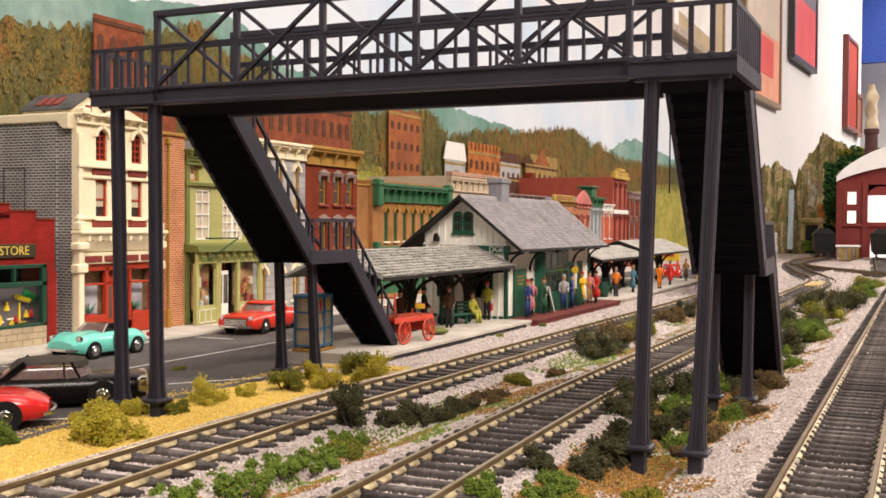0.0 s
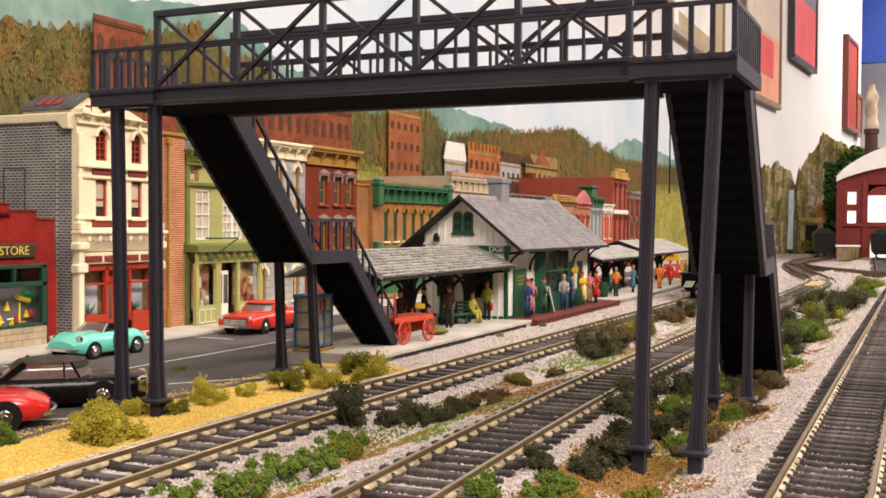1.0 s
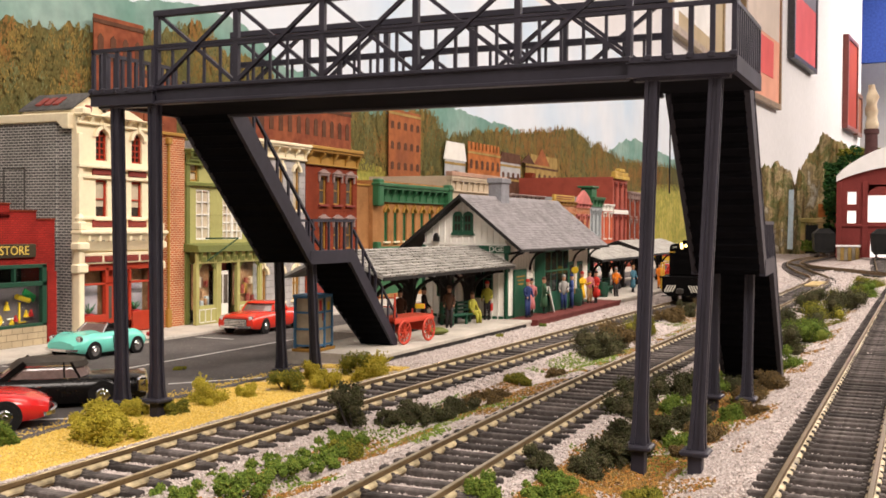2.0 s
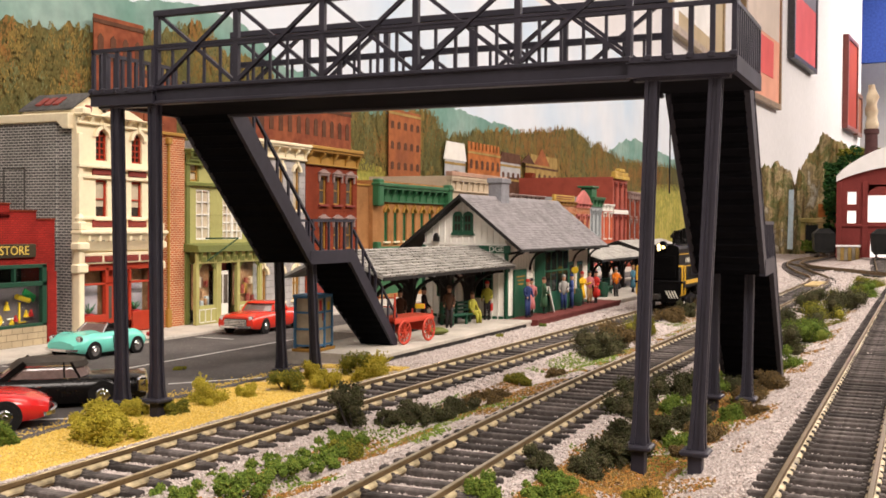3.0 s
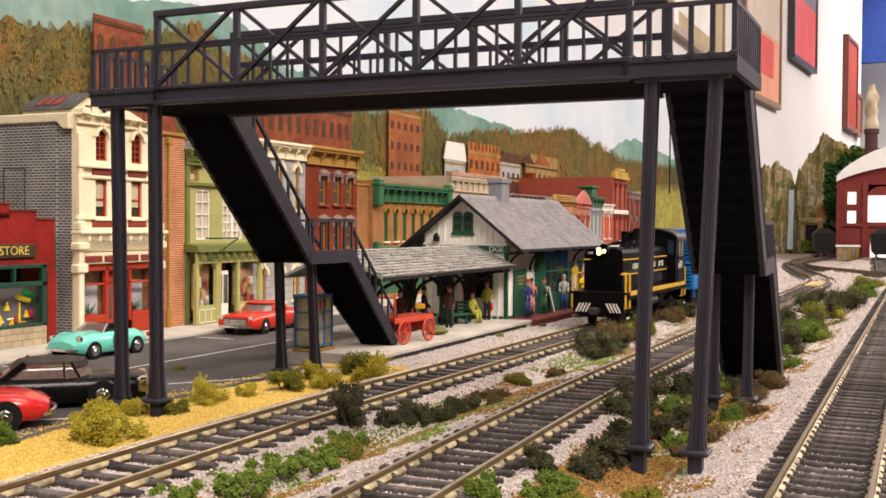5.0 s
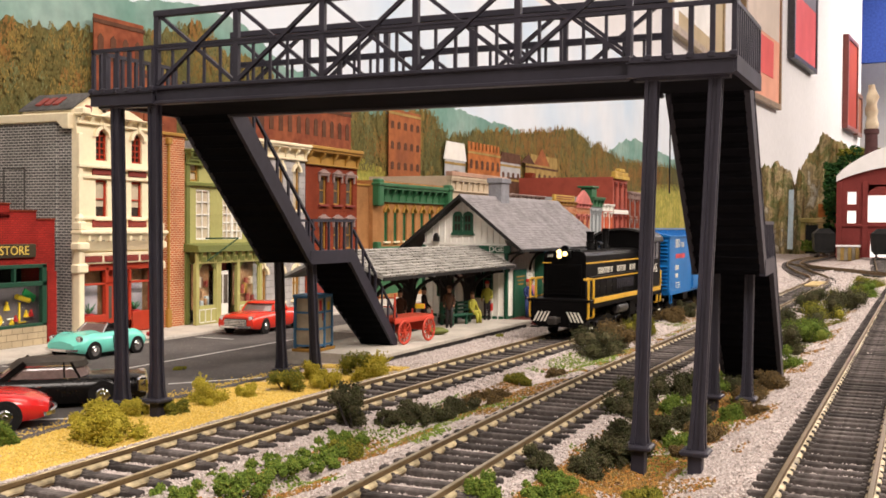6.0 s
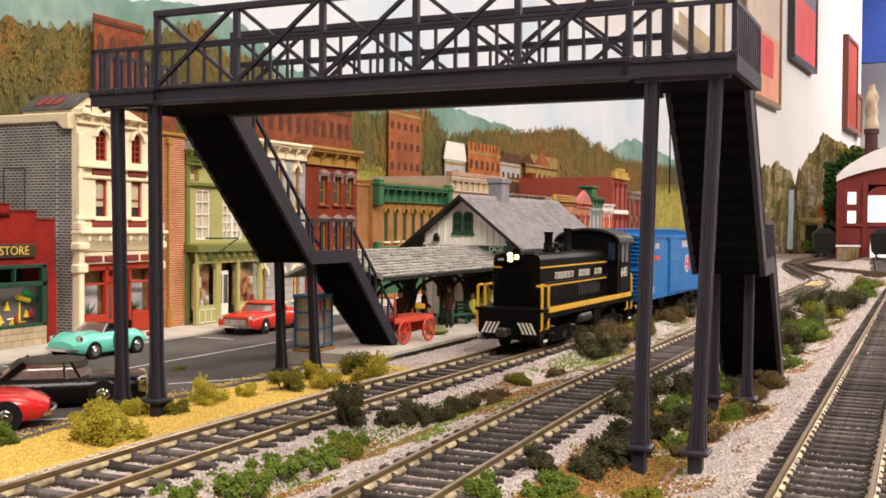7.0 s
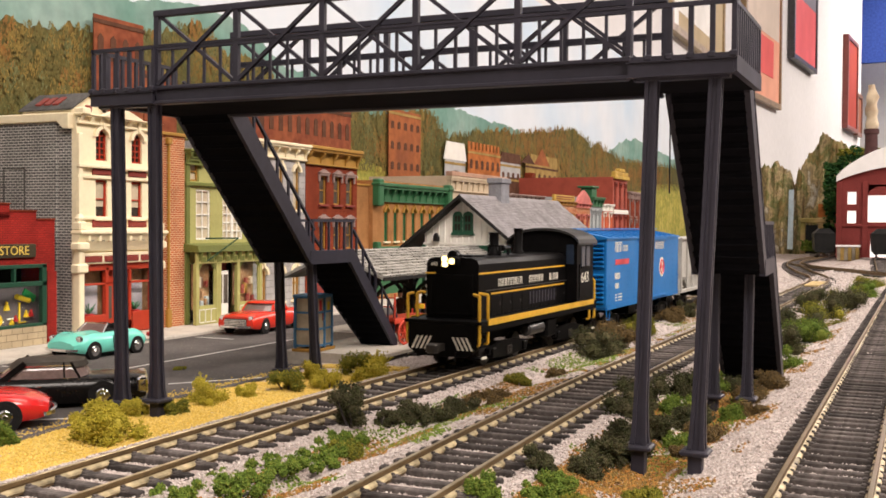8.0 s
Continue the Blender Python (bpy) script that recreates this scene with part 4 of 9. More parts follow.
P_GREEN = mat("bright_green_paint", (0.028, 0.125, 0.05), 0.5, vary=0.1)
P_DKGREEN = mat("dark_green_paint", (0.010, 0.055, 0.030), 0.45, vary=0.12)
P_YELLOW = mat("mustard_paint", (0.37, 0.20, 0.04), 0.55, vary=0.1)
P_LILAC = mat("lilac_grey_paint", (0.30, 0.21, 0.19), 0.6, vary=0.1)
P_BEIGE = mat("beige_paint", (0.52, 0.42, 0.30), 0.6, vary=0.08)
P_PINK = mat("faded_pink_paint", (0.55, 0.17, 0.15), 0.6)
P_BLUEGREY = mat("blue_grey_paint", (0.36, 0.39, 0.40), 0.6, vary=0.08)
P_ROOF = mat("tar_paper", (0.10, 0.095, 0.09), 0.9, vary=0.25)
P_SHADE = mat("window_shade", (0.55, 0.47, 0.34), 0.8, vary=0.08)
# Dark sheets and panes stand for the unlit inside of the buildings.
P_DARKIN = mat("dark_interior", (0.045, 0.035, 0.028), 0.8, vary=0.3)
P_PANE = mat("window_pane", (0.10, 0.085, 0.07), 0.10, vary=0.3, grain=150, stain=60, bump=0)
M_GOODS = mat("shop_goods", (0.36, 0.20, 0.10), 0.7, vary=0.4, grain=250, stain=120)
P_DISPLAY = mat("shop_display_board", (0.12, 0.10, 0.105), 0.7, vary=0.15)
P_GOLD = mat("gold_letter", (0.70, 0.50, 0.10), 0.5)
P_TEAL = mat("small_sign_green", (0.02, 0.22, 0.06), 0.6)
P_SIGNYEL = mat("sign_yellow", (0.75, 0.52, 0.03), 0.6)
P_PALEYEL = mat("faded_yellow_paint", (0.52, 0.34, 0.07), 0.6, vary=0.2)
P_SIGNRED = mat("sign_red", (0.5, 0.03, 0.03), 0.6)
GLASS = clear_glass("shop_glass")


def slab_with_openings(f, x0, x1, z0, z1, y0, y1, holes):
    """A wall in x and z between y0 and y1 with rectangular openings through it."""
    f.weld = True
    xs = sorted({x0, x1, *[h[0] for h in holes], *[h[1] for h in holes]})
    zs = sorted({z0, z1, *[h[2] for h in holes], *[h[3] for h in holes]})
    for a, b in zip(xs, xs[1:]):
        for c, d in zip(zs, zs[1:]):
            mx, mz = (a + b) / 2, (c + d) / 2
            solid = not any(h[0] < mx < h[1] and h[2] < mz < h[3] for h in holes)
            if solid:
                f.box(a, b, y0, y1, c, d)
    return f


def arch_head(x0, x1, z, rise, y0, y1, border, n=10):
    """The wall above a round-headed opening, flat on its top at z + rise."""
    c, r = (x0 + x1) / 2, (x1 - x0) / 2
    pts = [(c + r * math.cos(math.pi * i / n), z + rise * math.sin(math.pi * i / n)) for i in range(n + 1)]
    f = Form()
    for a, b in zip(pts, pts[1:]):
        f.prism([a, b, (b[0], z + rise + border), (a[0], z + rise + border)], y0, y1, "y")
    return f


def sash_window(parent, x, z, w, h, frame_mat, pane=None, arch=False, hood=None, sill=None, bars=(1, 2), shade=0.0, deep=0.16, hood_style="flat"):
    """One window: frame, bars, panes, and the hood and sill that its wall gives it. x, z: middle of the foot."""
    x0, x1 = x - w / 2, x + w / 2
    t = min(0.09, w * 0.12)
    f = Form().box(x0, x0 + t, deep - 0.06, deep + 0.02, z, z + h).box(x1 - t, x1, deep - 0.06, deep + 0.02, z, z + h).box(x0, x1, deep - 0.06, deep + 0.02, z, z + t).box(x0, x1, deep - 0.06, deep + 0.02, z + h - t, z + h)
    win = part("window", f, frame_mat, parent)
    for i in range(1, bars[0] + 1):
        xx = x0 + w * i / (bars[0] + 1)
        part("glazing_bar", Form().box(xx - t / 3, xx + t / 3, deep - 0.05, deep, z, z + h), frame_mat, win)
    for i in range(1, bars[1]):
        zz = z + h * i / bars[1]
        part("glazing_bar", Form().box(x0, x1, deep - 0.055, deep + 0.005, zz - t / 3, zz + t / 3), frame_mat, win)
    part("pane", Form().box(x0, x1, deep + 0.02, deep + 0.04, z, z + h), pane or P_PANE, win)
    if shade:
        part("shade", Form().box(x0 + t, x1 - t, deep + 0.005, deep + 0.018, z + h * (1 - shade), z + h), P_SHADE, win, "drawn buff window shade")
    if arch:
        part("arch", arch_head(x0, x1, z + h - w * 0.5, w * 0.48, -0.03, deep, 0.05), hood or frame_mat, win)
    if hood is not None:
        if arch:
            n, c, r = 12, x, w / 2 + 0.09
            g = Form()
            for i in range(n):
                a0, a1 = math.pi * i / n, math.pi * (i + 1) / n
                q = lambda a, rr: (c + rr * math.cos(a), z + h - w * 0.5 + rr * math.sin(a))
                g.prism([q(a0, r - 0.1), q(a0, r + 0.07), q(a1, r + 0.07), q(a1, r - 0.1)], -0.14, 0.0, "y")
            g.box(c - 0.07, c + 0.07, -0.2, 0, z + h + 0.02, z + h + 0.28)
            part("hood", g, hood, win)
        else:
            g = Form().cbox(x0 - 0.16, x1 + 0.16, -0.16, 0.02, z + h, z + h + 0.16, 0.03).cbox(x0 - 0.2, x1 + 0.2, -0.22, 0.02, z + h + 0.14, z + h + 0.22, 0.02)
            for xx in (x0 - 0.1, x1 + 0.1):
                g.cbox(xx - 0.06, xx + 0.06, -0.13, 0.0, z + h - 0.38, z + h + 0.02, 0.02)
            if hood_style == "peak":
                g.prism([(x0 - 0.1, z + h + 0.22), (x1 + 0.1, z + h + 0.22), (x, z + h + 0.42)], -0.16, 0.0, "y")
            part("hood", g, hood, win)
    if sill is not None:
        part("sill", Form().cbox(x0 - 0.13, x1 + 0.13, -0.16, 0.06, z - 0.13, z, 0.02), sill, win)
    return win


def cornice(parent, x0, x1, z, h, material, n, deep=0.45, label=""):
    """A bracketed cornice along the head of a front."""
    f = Form().cbox(x0 - 0.08, x1 + 0.08, -deep, 0.1, z - h * 0.2, z, 0.03).cbox(x0 - 0.04, x1 + 0.04, -deep * 0.82, 0.1, z - h * 0.34, z - h * 0.2, 0.02).box(x0, x1, -0.07, 0.05, z - h, z - h * 0.34).cbox(x0 - 0.03, x1 + 0.03, -0.16, 0.05, z - h - 0.1, z - h, 0.02)
    c = part("cornice", f, material, parent, label)
    for i in range(n):
        x = x0 + 0.15 + (x1 - x0 - 0.3) * i / (n - 1)
        g = Form().prism([(0.0, z - h), (-0.12, z - h), (-0.16, z - h * 0.75), (-deep * 0.7, z - h * 0.5), (-deep * 0.75, z - h * 0.34), (0.0, z - h * 0.34)], x - 0.09, x + 0.09, "x")
        part("bracket", g, material, c)
    return c


def shell(t, w, h, depth, wall, holes, roof=P_ROOF, parapet=0.25, side=None):
    """Front with openings, side and back walls, and a flat roof behind a parapet."""
    front = part("front_wall", slab_with_openings(Form(), 0, w, 0, h, 0, 0.28, holes), wall, t)
    sw = side or wall
    part("side_wall", Form().box(0.0, 0.25, 0.28, depth, 0, h), sw, t)
    part("side_wall", Form().box(w - 0.25, w, 0.28, depth, 0, h), sw, t)
    part("back_wall", Form().box(0.25, w - 0.25, depth - 0.25, depth, 0, h), sw, t)
    part("roof", Form().box(0.25, w - 0.25, 0.28, depth - 0.25, h - parapet - 0.1, h - parapet), roof, t)
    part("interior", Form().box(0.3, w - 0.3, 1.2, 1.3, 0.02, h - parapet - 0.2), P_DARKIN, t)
    return front


BASE = -0.36
FRONT = -19.3


def town_thing(name, y0, label, category="shop building"):
    return thing(name, FRONT, y0, BASE, 90, label, category, "town street buildings")


def variety_store():
    y0, w = 22.0, 11.62
    t = town_thing("store_building", y0, "red brick one-storey store with a stepped parapet and green shopfront")
    Z = lambda z: z - BASE
    hole = (6.6, 11.05, Z(0.45), Z(2.96))
    front = part("front_wall", slab_with_openings(Form(), 0, w, 0, Z(4.86), 0, 0.28, [hole]), B_RED, t)
    for a, b, z in ((0, 10.6, 5.20), (0, 9.2, 5.48), (2.5, 8.0, 5.75)):
        part("parapet", Form().box(a, b, 0.0, 0.27, Z(4.86), Z(z)), B_RED, front)
    for a, b, z in ((10.6, w, 4.86), (9.2, 10.6, 5.20), (8.0, 9.2, 5.48)):
        part("coping", Form().cbox(a - 0.02, b + 0.03, -0.05, 0.33, Z(z), Z(z) + 0.07, 0.02), B_DARKRED, front)
    part("side_wall", Form().box(w - 0.25, w, 0.28, 9, 0, Z(4.7)), B_RED, t)
    part("side_wall", Form().box(0, 0.25, 0.28, 9, 0, Z(4.7)), B_RED, t)
    part("roof", Form().box(0.25, w - 0.25, 0.28, 9, Z(4.2), Z(4.3)), P_ROOF, t)
    part("pier", Form().box(w - 0.5, w + 0.01, -0.1, 0.0, 0, Z(2.7)), B_RED, t)
    part("stone_base", Form().box(6.3, 11.05, -0.12, 0.2, 0.0, Z(0.42)), B_FOOT, t, "buff stone stall riser")
    fr = Form()
    for a, b, c, d in ((6.5, 11.1, 0.42, 0.55), (6.5, 11.1, 2.86, 3.02), (6.5, 11.1, 2.1, 2.3), (10.85, 11.1, 0.42, 3.0), (6.5, 6.75, 0.42, 3.0), (9.35, 9.45, 2.3, 2.9), (8.0, 8.1, 2.3, 2.9)):
        fr.cbox(a, b, -0.1, 0.12, Z(c), Z(d), 0.02)
    win = part("shop_window", fr, P_DKGREEN, t, "dark green shopfront frame")
    pane = part("pane", Form().box(6.7, 10.9, 0.1, 0.12, Z(0.5), Z(2.9)), GLASS, win)
    pane.visible_shadow = False
    back = part("display", Form().box(6.5, 11.37, 0.75, 0.85, Z(0.42), Z(2.05)).box(11.3, 11.37, 0.3, 0.75, Z(0.42), Z(2.05)), P_DISPLAY, t, "grey display board hung with toys")
    part("display_floor", Form().box(6.5, 11.1, 0.28, 0.8, Z(0.35), Z(0.45)), P_DISPLAY, t)
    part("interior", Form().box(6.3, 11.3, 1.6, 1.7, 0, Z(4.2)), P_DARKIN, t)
    for x, z, s, mt in ((9.65, 1.35, 0.24, P_SIGNYEL), (10.12, 0.78, 0.17, P_SIGNRED), (9.92, 0.66, 0.17, P_SIGNYEL), (10.68, 0.95, 0.19, P_SIGNYEL), (10.95, 0.95, 0.18, P_SIGNRED)):
        part("toy_figure", Form().prism([(x - s / 2, Z(z - s)), (x + s / 2, Z(z - s)), (x + s * 0.15, Z(z)), (x - s * 0.15, Z(z))], 0.6, 0.74, "y").turned(x, 0.67, [(0.02, Z(z)), (s * 0.28, Z(z) + s * 0.2), (s * 0.22, Z(z) + s * 0.45), (0.02, Z(z) + s * 0.6)], 8), mt, back)
    part("toy_tube", Form().rod((10.10, 0.6, Z(1.66)), (10.80, 0.62, Z(1.45)), 0.11, 0.11, 12), P_SIGNYEL, back, "yellow paper roll")
    part("toy_box", Form().bar((10.55, 0.68, Z(1.85)), (11.15, 0.68, Z(1.5)), 0.06, 0.3), P_TEAL, back, "green packet")
    part("toy_hook", Form().box(10.32, 10.39, 0.68, 0.74, Z(0.55), Z(1.4)).box(10.32, 10.70, 0.68, 0.74, Z(0.52), Z(0.58)), P_SIGNYEL, back)
    part("curled_toy", Form().torus((9.15, 0.66, Z(0.72)), (0, 1, 0), 0.2, 0.07, 14, 6), P_SIGNYEL, back)
    part("card", Form().box(7.9, 8.15, 0.7, 0.74, Z(1.15), Z(1.75)), P_WHITE, back)
    for x in (8.35, 9.05, 9.75):
        part("frame", Form().box(x, x + 0.5, 0.72, 0.745, Z(0.55 + (x % 0.3)), Z(0.62 + (x % 0.3))), P_WHITE, back)
    sign = part("sign_board", Form().cbox(7.2, 10.5, -0.12, 0.0, Z(3.30), Z(3.87), 0.03), mat("sign_brown", (0.045, 0.034, 0.018), 0.6), t, "dark sign board with gold letters")
    lettering("sign_letters", "STORE", 0.52, P_GOLD, sign, pose(9.33 * CM, -0.125 * CM, Z(3.585) * CM, 90, 0, 0), thick=0.015)
    part("sign_letters_hidden", Form().box(7.75, 7.95, -0.14, -0.12, Z(3.4), Z(3.77)).box(7.65, 8.05, -0.14, -0.12, Z(3.69), Z(3.77)), P_GOLD, sign)


def cream_building():
    y0, w, h = 34.9, 5.25, 9.5 - BASE
    t = town_thing("italianate_building", y0, "cream three-storey building with red windows and a grey brick side", "shop building")
    Z = lambda z: z - BASE
    cols = (1.53, 3.85)
    holes = [(c - 0.36, c + 0.36, Z(7.55), Z(9.0)) for c in cols] + [(c - 0.37, c + 0.37, Z(4.98), Z(6.7)) for c in cols] + [(0.2, 5.05, 0.02, Z(2.75))]
    front = part("front_wall", slab_with_openings(Form(), 0, w, 0, h, 0, 0.28, holes), P_CREAM, t)
    part("side_wall", Form().box(0.0, 0.25, 0.28, 10, 0, h - 0.3), B_GREY, t, "grey brick party wall")
    part("side_wall", Form().box(w - 0.25, w, 0.28, 10, 0, h - 0.3), B_GREY, t)
    part("side_return", Form().box(-0.07, 0.0, 1.1, 10, 0.0, h - 0.3), B_GREY, t, "thicker grey brick wall face")
    part("blind_window", Form().box(-0.09, -0.06, 3.0, 4.2, Z(4.0), Z(7.17)), B_GREY, t, "bricked-up window in the side wall")
    part("blind_surround", Form().box(-0.12, -0.07, 2.94, 3.0, Z(4.6), Z(7.22)).box(-0.12, -0.07, 3.0, 4.26, Z(7.17), Z(7.22)).box(-0.12, -0.07, 4.2, 4.26, Z(4.6), Z(7.17)), P_ROOF, t)
    part("coping", Form().cbox(-0.2, 0.4, 0.3, 10, h - 0.32, h + 0.08, 0.04), P_CREAM, t, "cream parapet coping")
    part("roof", Form().box(0.25, w - 0.25, 0.28, 9.8, h - 0.7, h - 0.6), P_ROOF, t)
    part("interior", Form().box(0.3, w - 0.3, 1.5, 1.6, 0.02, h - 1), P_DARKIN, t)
    part("shop_lining", Form().box(0.26, 0.30, 0.3, 1.45, 0.02, Z(2.9)).box(w - 0.30, w - 0.26, 0.3, 1.45, 0.02, Z(2.9)).box(0.3, w - 0.3, 0.62, 0.66, 0.02, Z(2.9)), M_GOODS, t, "warm brown shop interior")
    # roof hatch with a grey gabled lid
    hatch = part("roof_hatch", Form().prism([(0.3, h - 0.6), (2.4, h - 0.6), (2.4, h + 0.25), (1.35, h + 0.95), (0.3, h + 0.25)], 0.6, 3.5, "y"), P_CREAM, t)
    part("hatch_lid", Form().prism([(0.15, h + 0.22), (1.35, h + 1.02), (2.55, h + 0.22), (2.55, h + 0.3), (1.35, h + 1.12), (0.15, h + 0.3)], 0.45, 3.6, "y"), P_ROOF, hatch)
    for y in (1.7, 2.2, 2.7):
        part("hatch_vent", Form().prism([(0.42, h + 0.50), (0.95, h + 0.86), (0.95, h + 0.92), (0.42, h + 0.56)], y - 0.2, y + 0.15, "y"), P_MAROON, hatch)
    part("hatch_window", Form().cbox(1.15, 1.55, 0.56, 0.62, h + 0.25, h + 0.55, 0.02), P_MAROON, hatch)
    # corner bracket, cornice with pediment
    part("corner_bracket", Form().prism([(0.2, h + 0.02), (0.95, h + 0.02), (0.95, h - 0.2), (0.5, h - 0.62), (0.2, h - 0.62)], -0.32, 0.0, "x"), P_CREAM, t)
    c = cornice(t, 0, w, h + 0.05, 0.34, P_CREAM, 9, 0.32, "bracketed cream cornice")
    part("pediment", Form().prism([(1.2, h), (4.0, h), (2.6, h + 0.5)], -0.4, 0.1, "y").cbox(0.0, 0.5, -0.4, 0.2, h, h + 0.3, 0.05), P_CREAM, c)
    for x in (0.0, 2.6, 5.25):
        part("pilaster", Form().cbox(x - 0.22 if x else 0.0, x + 0.28 if x < 5 else x, -0.14, 0.0, Z(4.4), h - 0.8, 0.03), P_CREAM, t)
    for z, d in ((7.3, 0.22), (6.83, 0.12), (5.0, 0.14), (4.5, 0.12)):
        part("string_course", Form().cbox(-0.04, w + 0.04, -d, 0.0, Z(z) - 0.1, Z(z) + 0.04, 0.02), P_CREAM, t)
    for cx in cols:
        sash_window(t, cx, Z(7.55), 0.72, 1.42, P_RUST, P_DARKIN, arch=True, hood=P_CREAM, bars=(1, 5))
        sash_window(t, cx, Z(4.98), 0.74, 1.70, P_RUST, P_DARKIN, bars=(0, 2), shade=0.7, sill=P_CREAM)
        for z0, z1 in ((6.90, 7.18), (4.56, 4.90)):
            part("panel", Form().cbox(cx - 0.62, cx + 0.62, -0.08, 0.0, Z(z0), Z(z1), 0.03), P_MAROON, t, "maroon recessed panel")
    # shopfront
    sc = part("shop_cornice", Form().cbox(-0.35, w + 0.2, -0.6, 0.05, Z(4.25), Z(4.42), 0.04).prism([(-0.5, Z(4.25)), (0.0, Z(4.25)), (0.0, Z(3.5)), (-0.12, Z(3.5))], -0.3, w + 0.15, "x"), P_CREAM, t, "deep cream shop cornice")
    for i in range(8):
        x = 0.2 + i * 0.66
        part("dentil", Form().cbox(x, x + 0.16, -0.5, -0.2, Z(3.92), Z(4.22), 0.03), P_CREAM, sc)
        part("dentil_eye", Form().box(x + 0.3, x + 0.48, -0.36, -0.28, Z(3.95), Z(4.08)), P_ROOF, sc)
    for x in (-0.12, w - 0.25):
        part("corner_post", Form().cbox(x - 0.12, x + 0.2, -0.40, 0.0, 0.0, Z(3.6), 0.04).cbox(x - 0.3, x + 0.38, -0.55, 0.0, Z(3.55), Z(3.9), 0.06).cbox(x - 0.28, x + 0.36, -0.5, 0.0, Z(2.55), Z(2.95), 0.06).cbox(x - 0.2, x + 0.28, -0.5, 0.0, Z(4.4), Z(4.8), 0.06).turned(x + 0.04, -0.25, [(0.18, Z(4.8)), (0.22, Z(4.95)), (0.1, Z(5.12)), (0.02, Z(5.15))], 10), P_CREAM, t)
    sf = part("frieze", Form().cbox(0.1, w - 0.1, -0.2, 0.05, Z(2.92), Z(3.42), 0.03), P_CREAM, t)
    for i in range(4):
        x = 0.28 + i * 1.2
        part("frieze_panel", Form().cbox(x, x + 1.05, -0.24, -0.19, Z(3.0), Z(3.28), 0.02), P_MAROON, sf)
    fr = Form()
    for a, b, c0, d0 in ((0.25, 1.95, -0.34, 0.25), (3.3, 4.9, -0.34, 0.25), (0.25, 0.4, 0.2, 2.7), (1.75, 1.95, -0.3, 2.75), (3.3, 3.45, -0.3, 2.75), (4.75, 4.95, 0.2, 2.75), (0.25, 4.95, 2.6, 2.9), (0.25, 1.95, 1.95, 2.05), (3.3, 4.9, 1.95, 2.05)):
        fr.cbox(a, b, -0.04, 0.14, Z(c0), Z(d0), 0.02)
    sw = part("shopfront", fr, P_RUST, t, "rust red wooden shopfront")
    part("stall_riser", Form().cbox(0.4, 1.75, -0.1, -0.03, Z(-0.3), Z(0.62), 0.04).cbox(3.45, 4.75, -0.1, -0.03, Z(-0.3), Z(0.62), 0.04), P_RUST, sw)
    d = part("door", Form().cbox(2.0, 3.25, 0.35, 0.45, 0.02, Z(2.0), 0.03).cbox(2.0, 3.25, 0.3, 0.5, Z(2.0), Z(2.75), 0.03), P_RUST, t, "recessed double door")
    for x in (2.12, 2.72):
        part("door_pane", Form().box(x, x + 0.42, 0.33, 0.36, Z(0.35), Z(1.85)), P_PANE, d)
    part("door_notice", Form().box(3.0, 3.25, 0.28, 0.33, Z(0.1), Z(0.5)), P_WHITE, d)
    for x0, x1 in ((0.4, 1.75), (3.45, 4.75)):
        p = part("pane", Form().box(x0, x1, 0.05, 0.07, Z(0.25), Z(2.6)), GLASS, sw)
        p.visible_shadow = False
        f = Form()
        n = 12
        for i in range(n):
            a = x0 + (x1 - x0) * i / n
            f.prism([(a, 0.5), (a + (x1 - x0) / n / 2, 0.42), (a + (x1 - x0) / n, 0.5), (a + (x1 - x0) / n, 0.53), (a, 0.53)], Z(0.6), Z(1.95), "z")
        part("curtain", f, mat("lace_curtain", (0.42, 0.38, 0.40), 0.9), t, "pale net curtain")
        cx = (x0 + x1) / 2
        pot = part("plant_pot", Form().turned(cx - 0.1, 0.25, [(0.16, Z(0.35)), (0.22, Z(0.62)), (0.24, Z(0.66)), (0.18, Z(0.66))], 10), P_SIGNRED, t, "red flower pot in the window")
        g = Form()
        r = random.Random(int(x0 * 10))
        for i in range(26):
            a, l = r.uniform(0, 6.3), r.uniform(0.25, 0.55)
            g.bar((cx - 0.1, 0.25, Z(0.66)), (cx - 0.1 + l * 0.8 * math.cos(a), 0.25 + 0.12 * math.sin(a), Z(0.66) + l * r.uniform(0.4, 1.0)), 0.05, 0.02)
        part("plant_leaves", g, P_GREEN, pot)


def brick_strip():
    t = town_thing("narrow_brick_building", 40.35, "narrow orange brick building with a gold drainpipe")
    w, h = 1.9, 9.1 - BASE
    part("front_wall", Form().box(0, w, 0, 8, 0, h), B_ORANGE, t)
    part("drainpipe", Form().rod((0.55, -0.12, 0.1), (0.55, -0.12, h - 0.4), 0.075, 0.075, 8).cbox(0.4, 0.7, -0.25, 0.0, h - 0.5, h - 0.15, 0.04).cbox(0.42, 0.72, -0.22, 0, 0.0, 0.9, 0.04), P_YELLOW, t, "mustard drainpipe")
    part("coping", Form().cbox(-0.05, w + 0.05, -0.12, 0.4, h - 0.05, h + 0.12, 0.03), P_YELLOW, t)
    part("quoin", Form().box(0.0, 0.18, -0.05, 0.0, 0, h - 0.1), B_ORANGE, t)


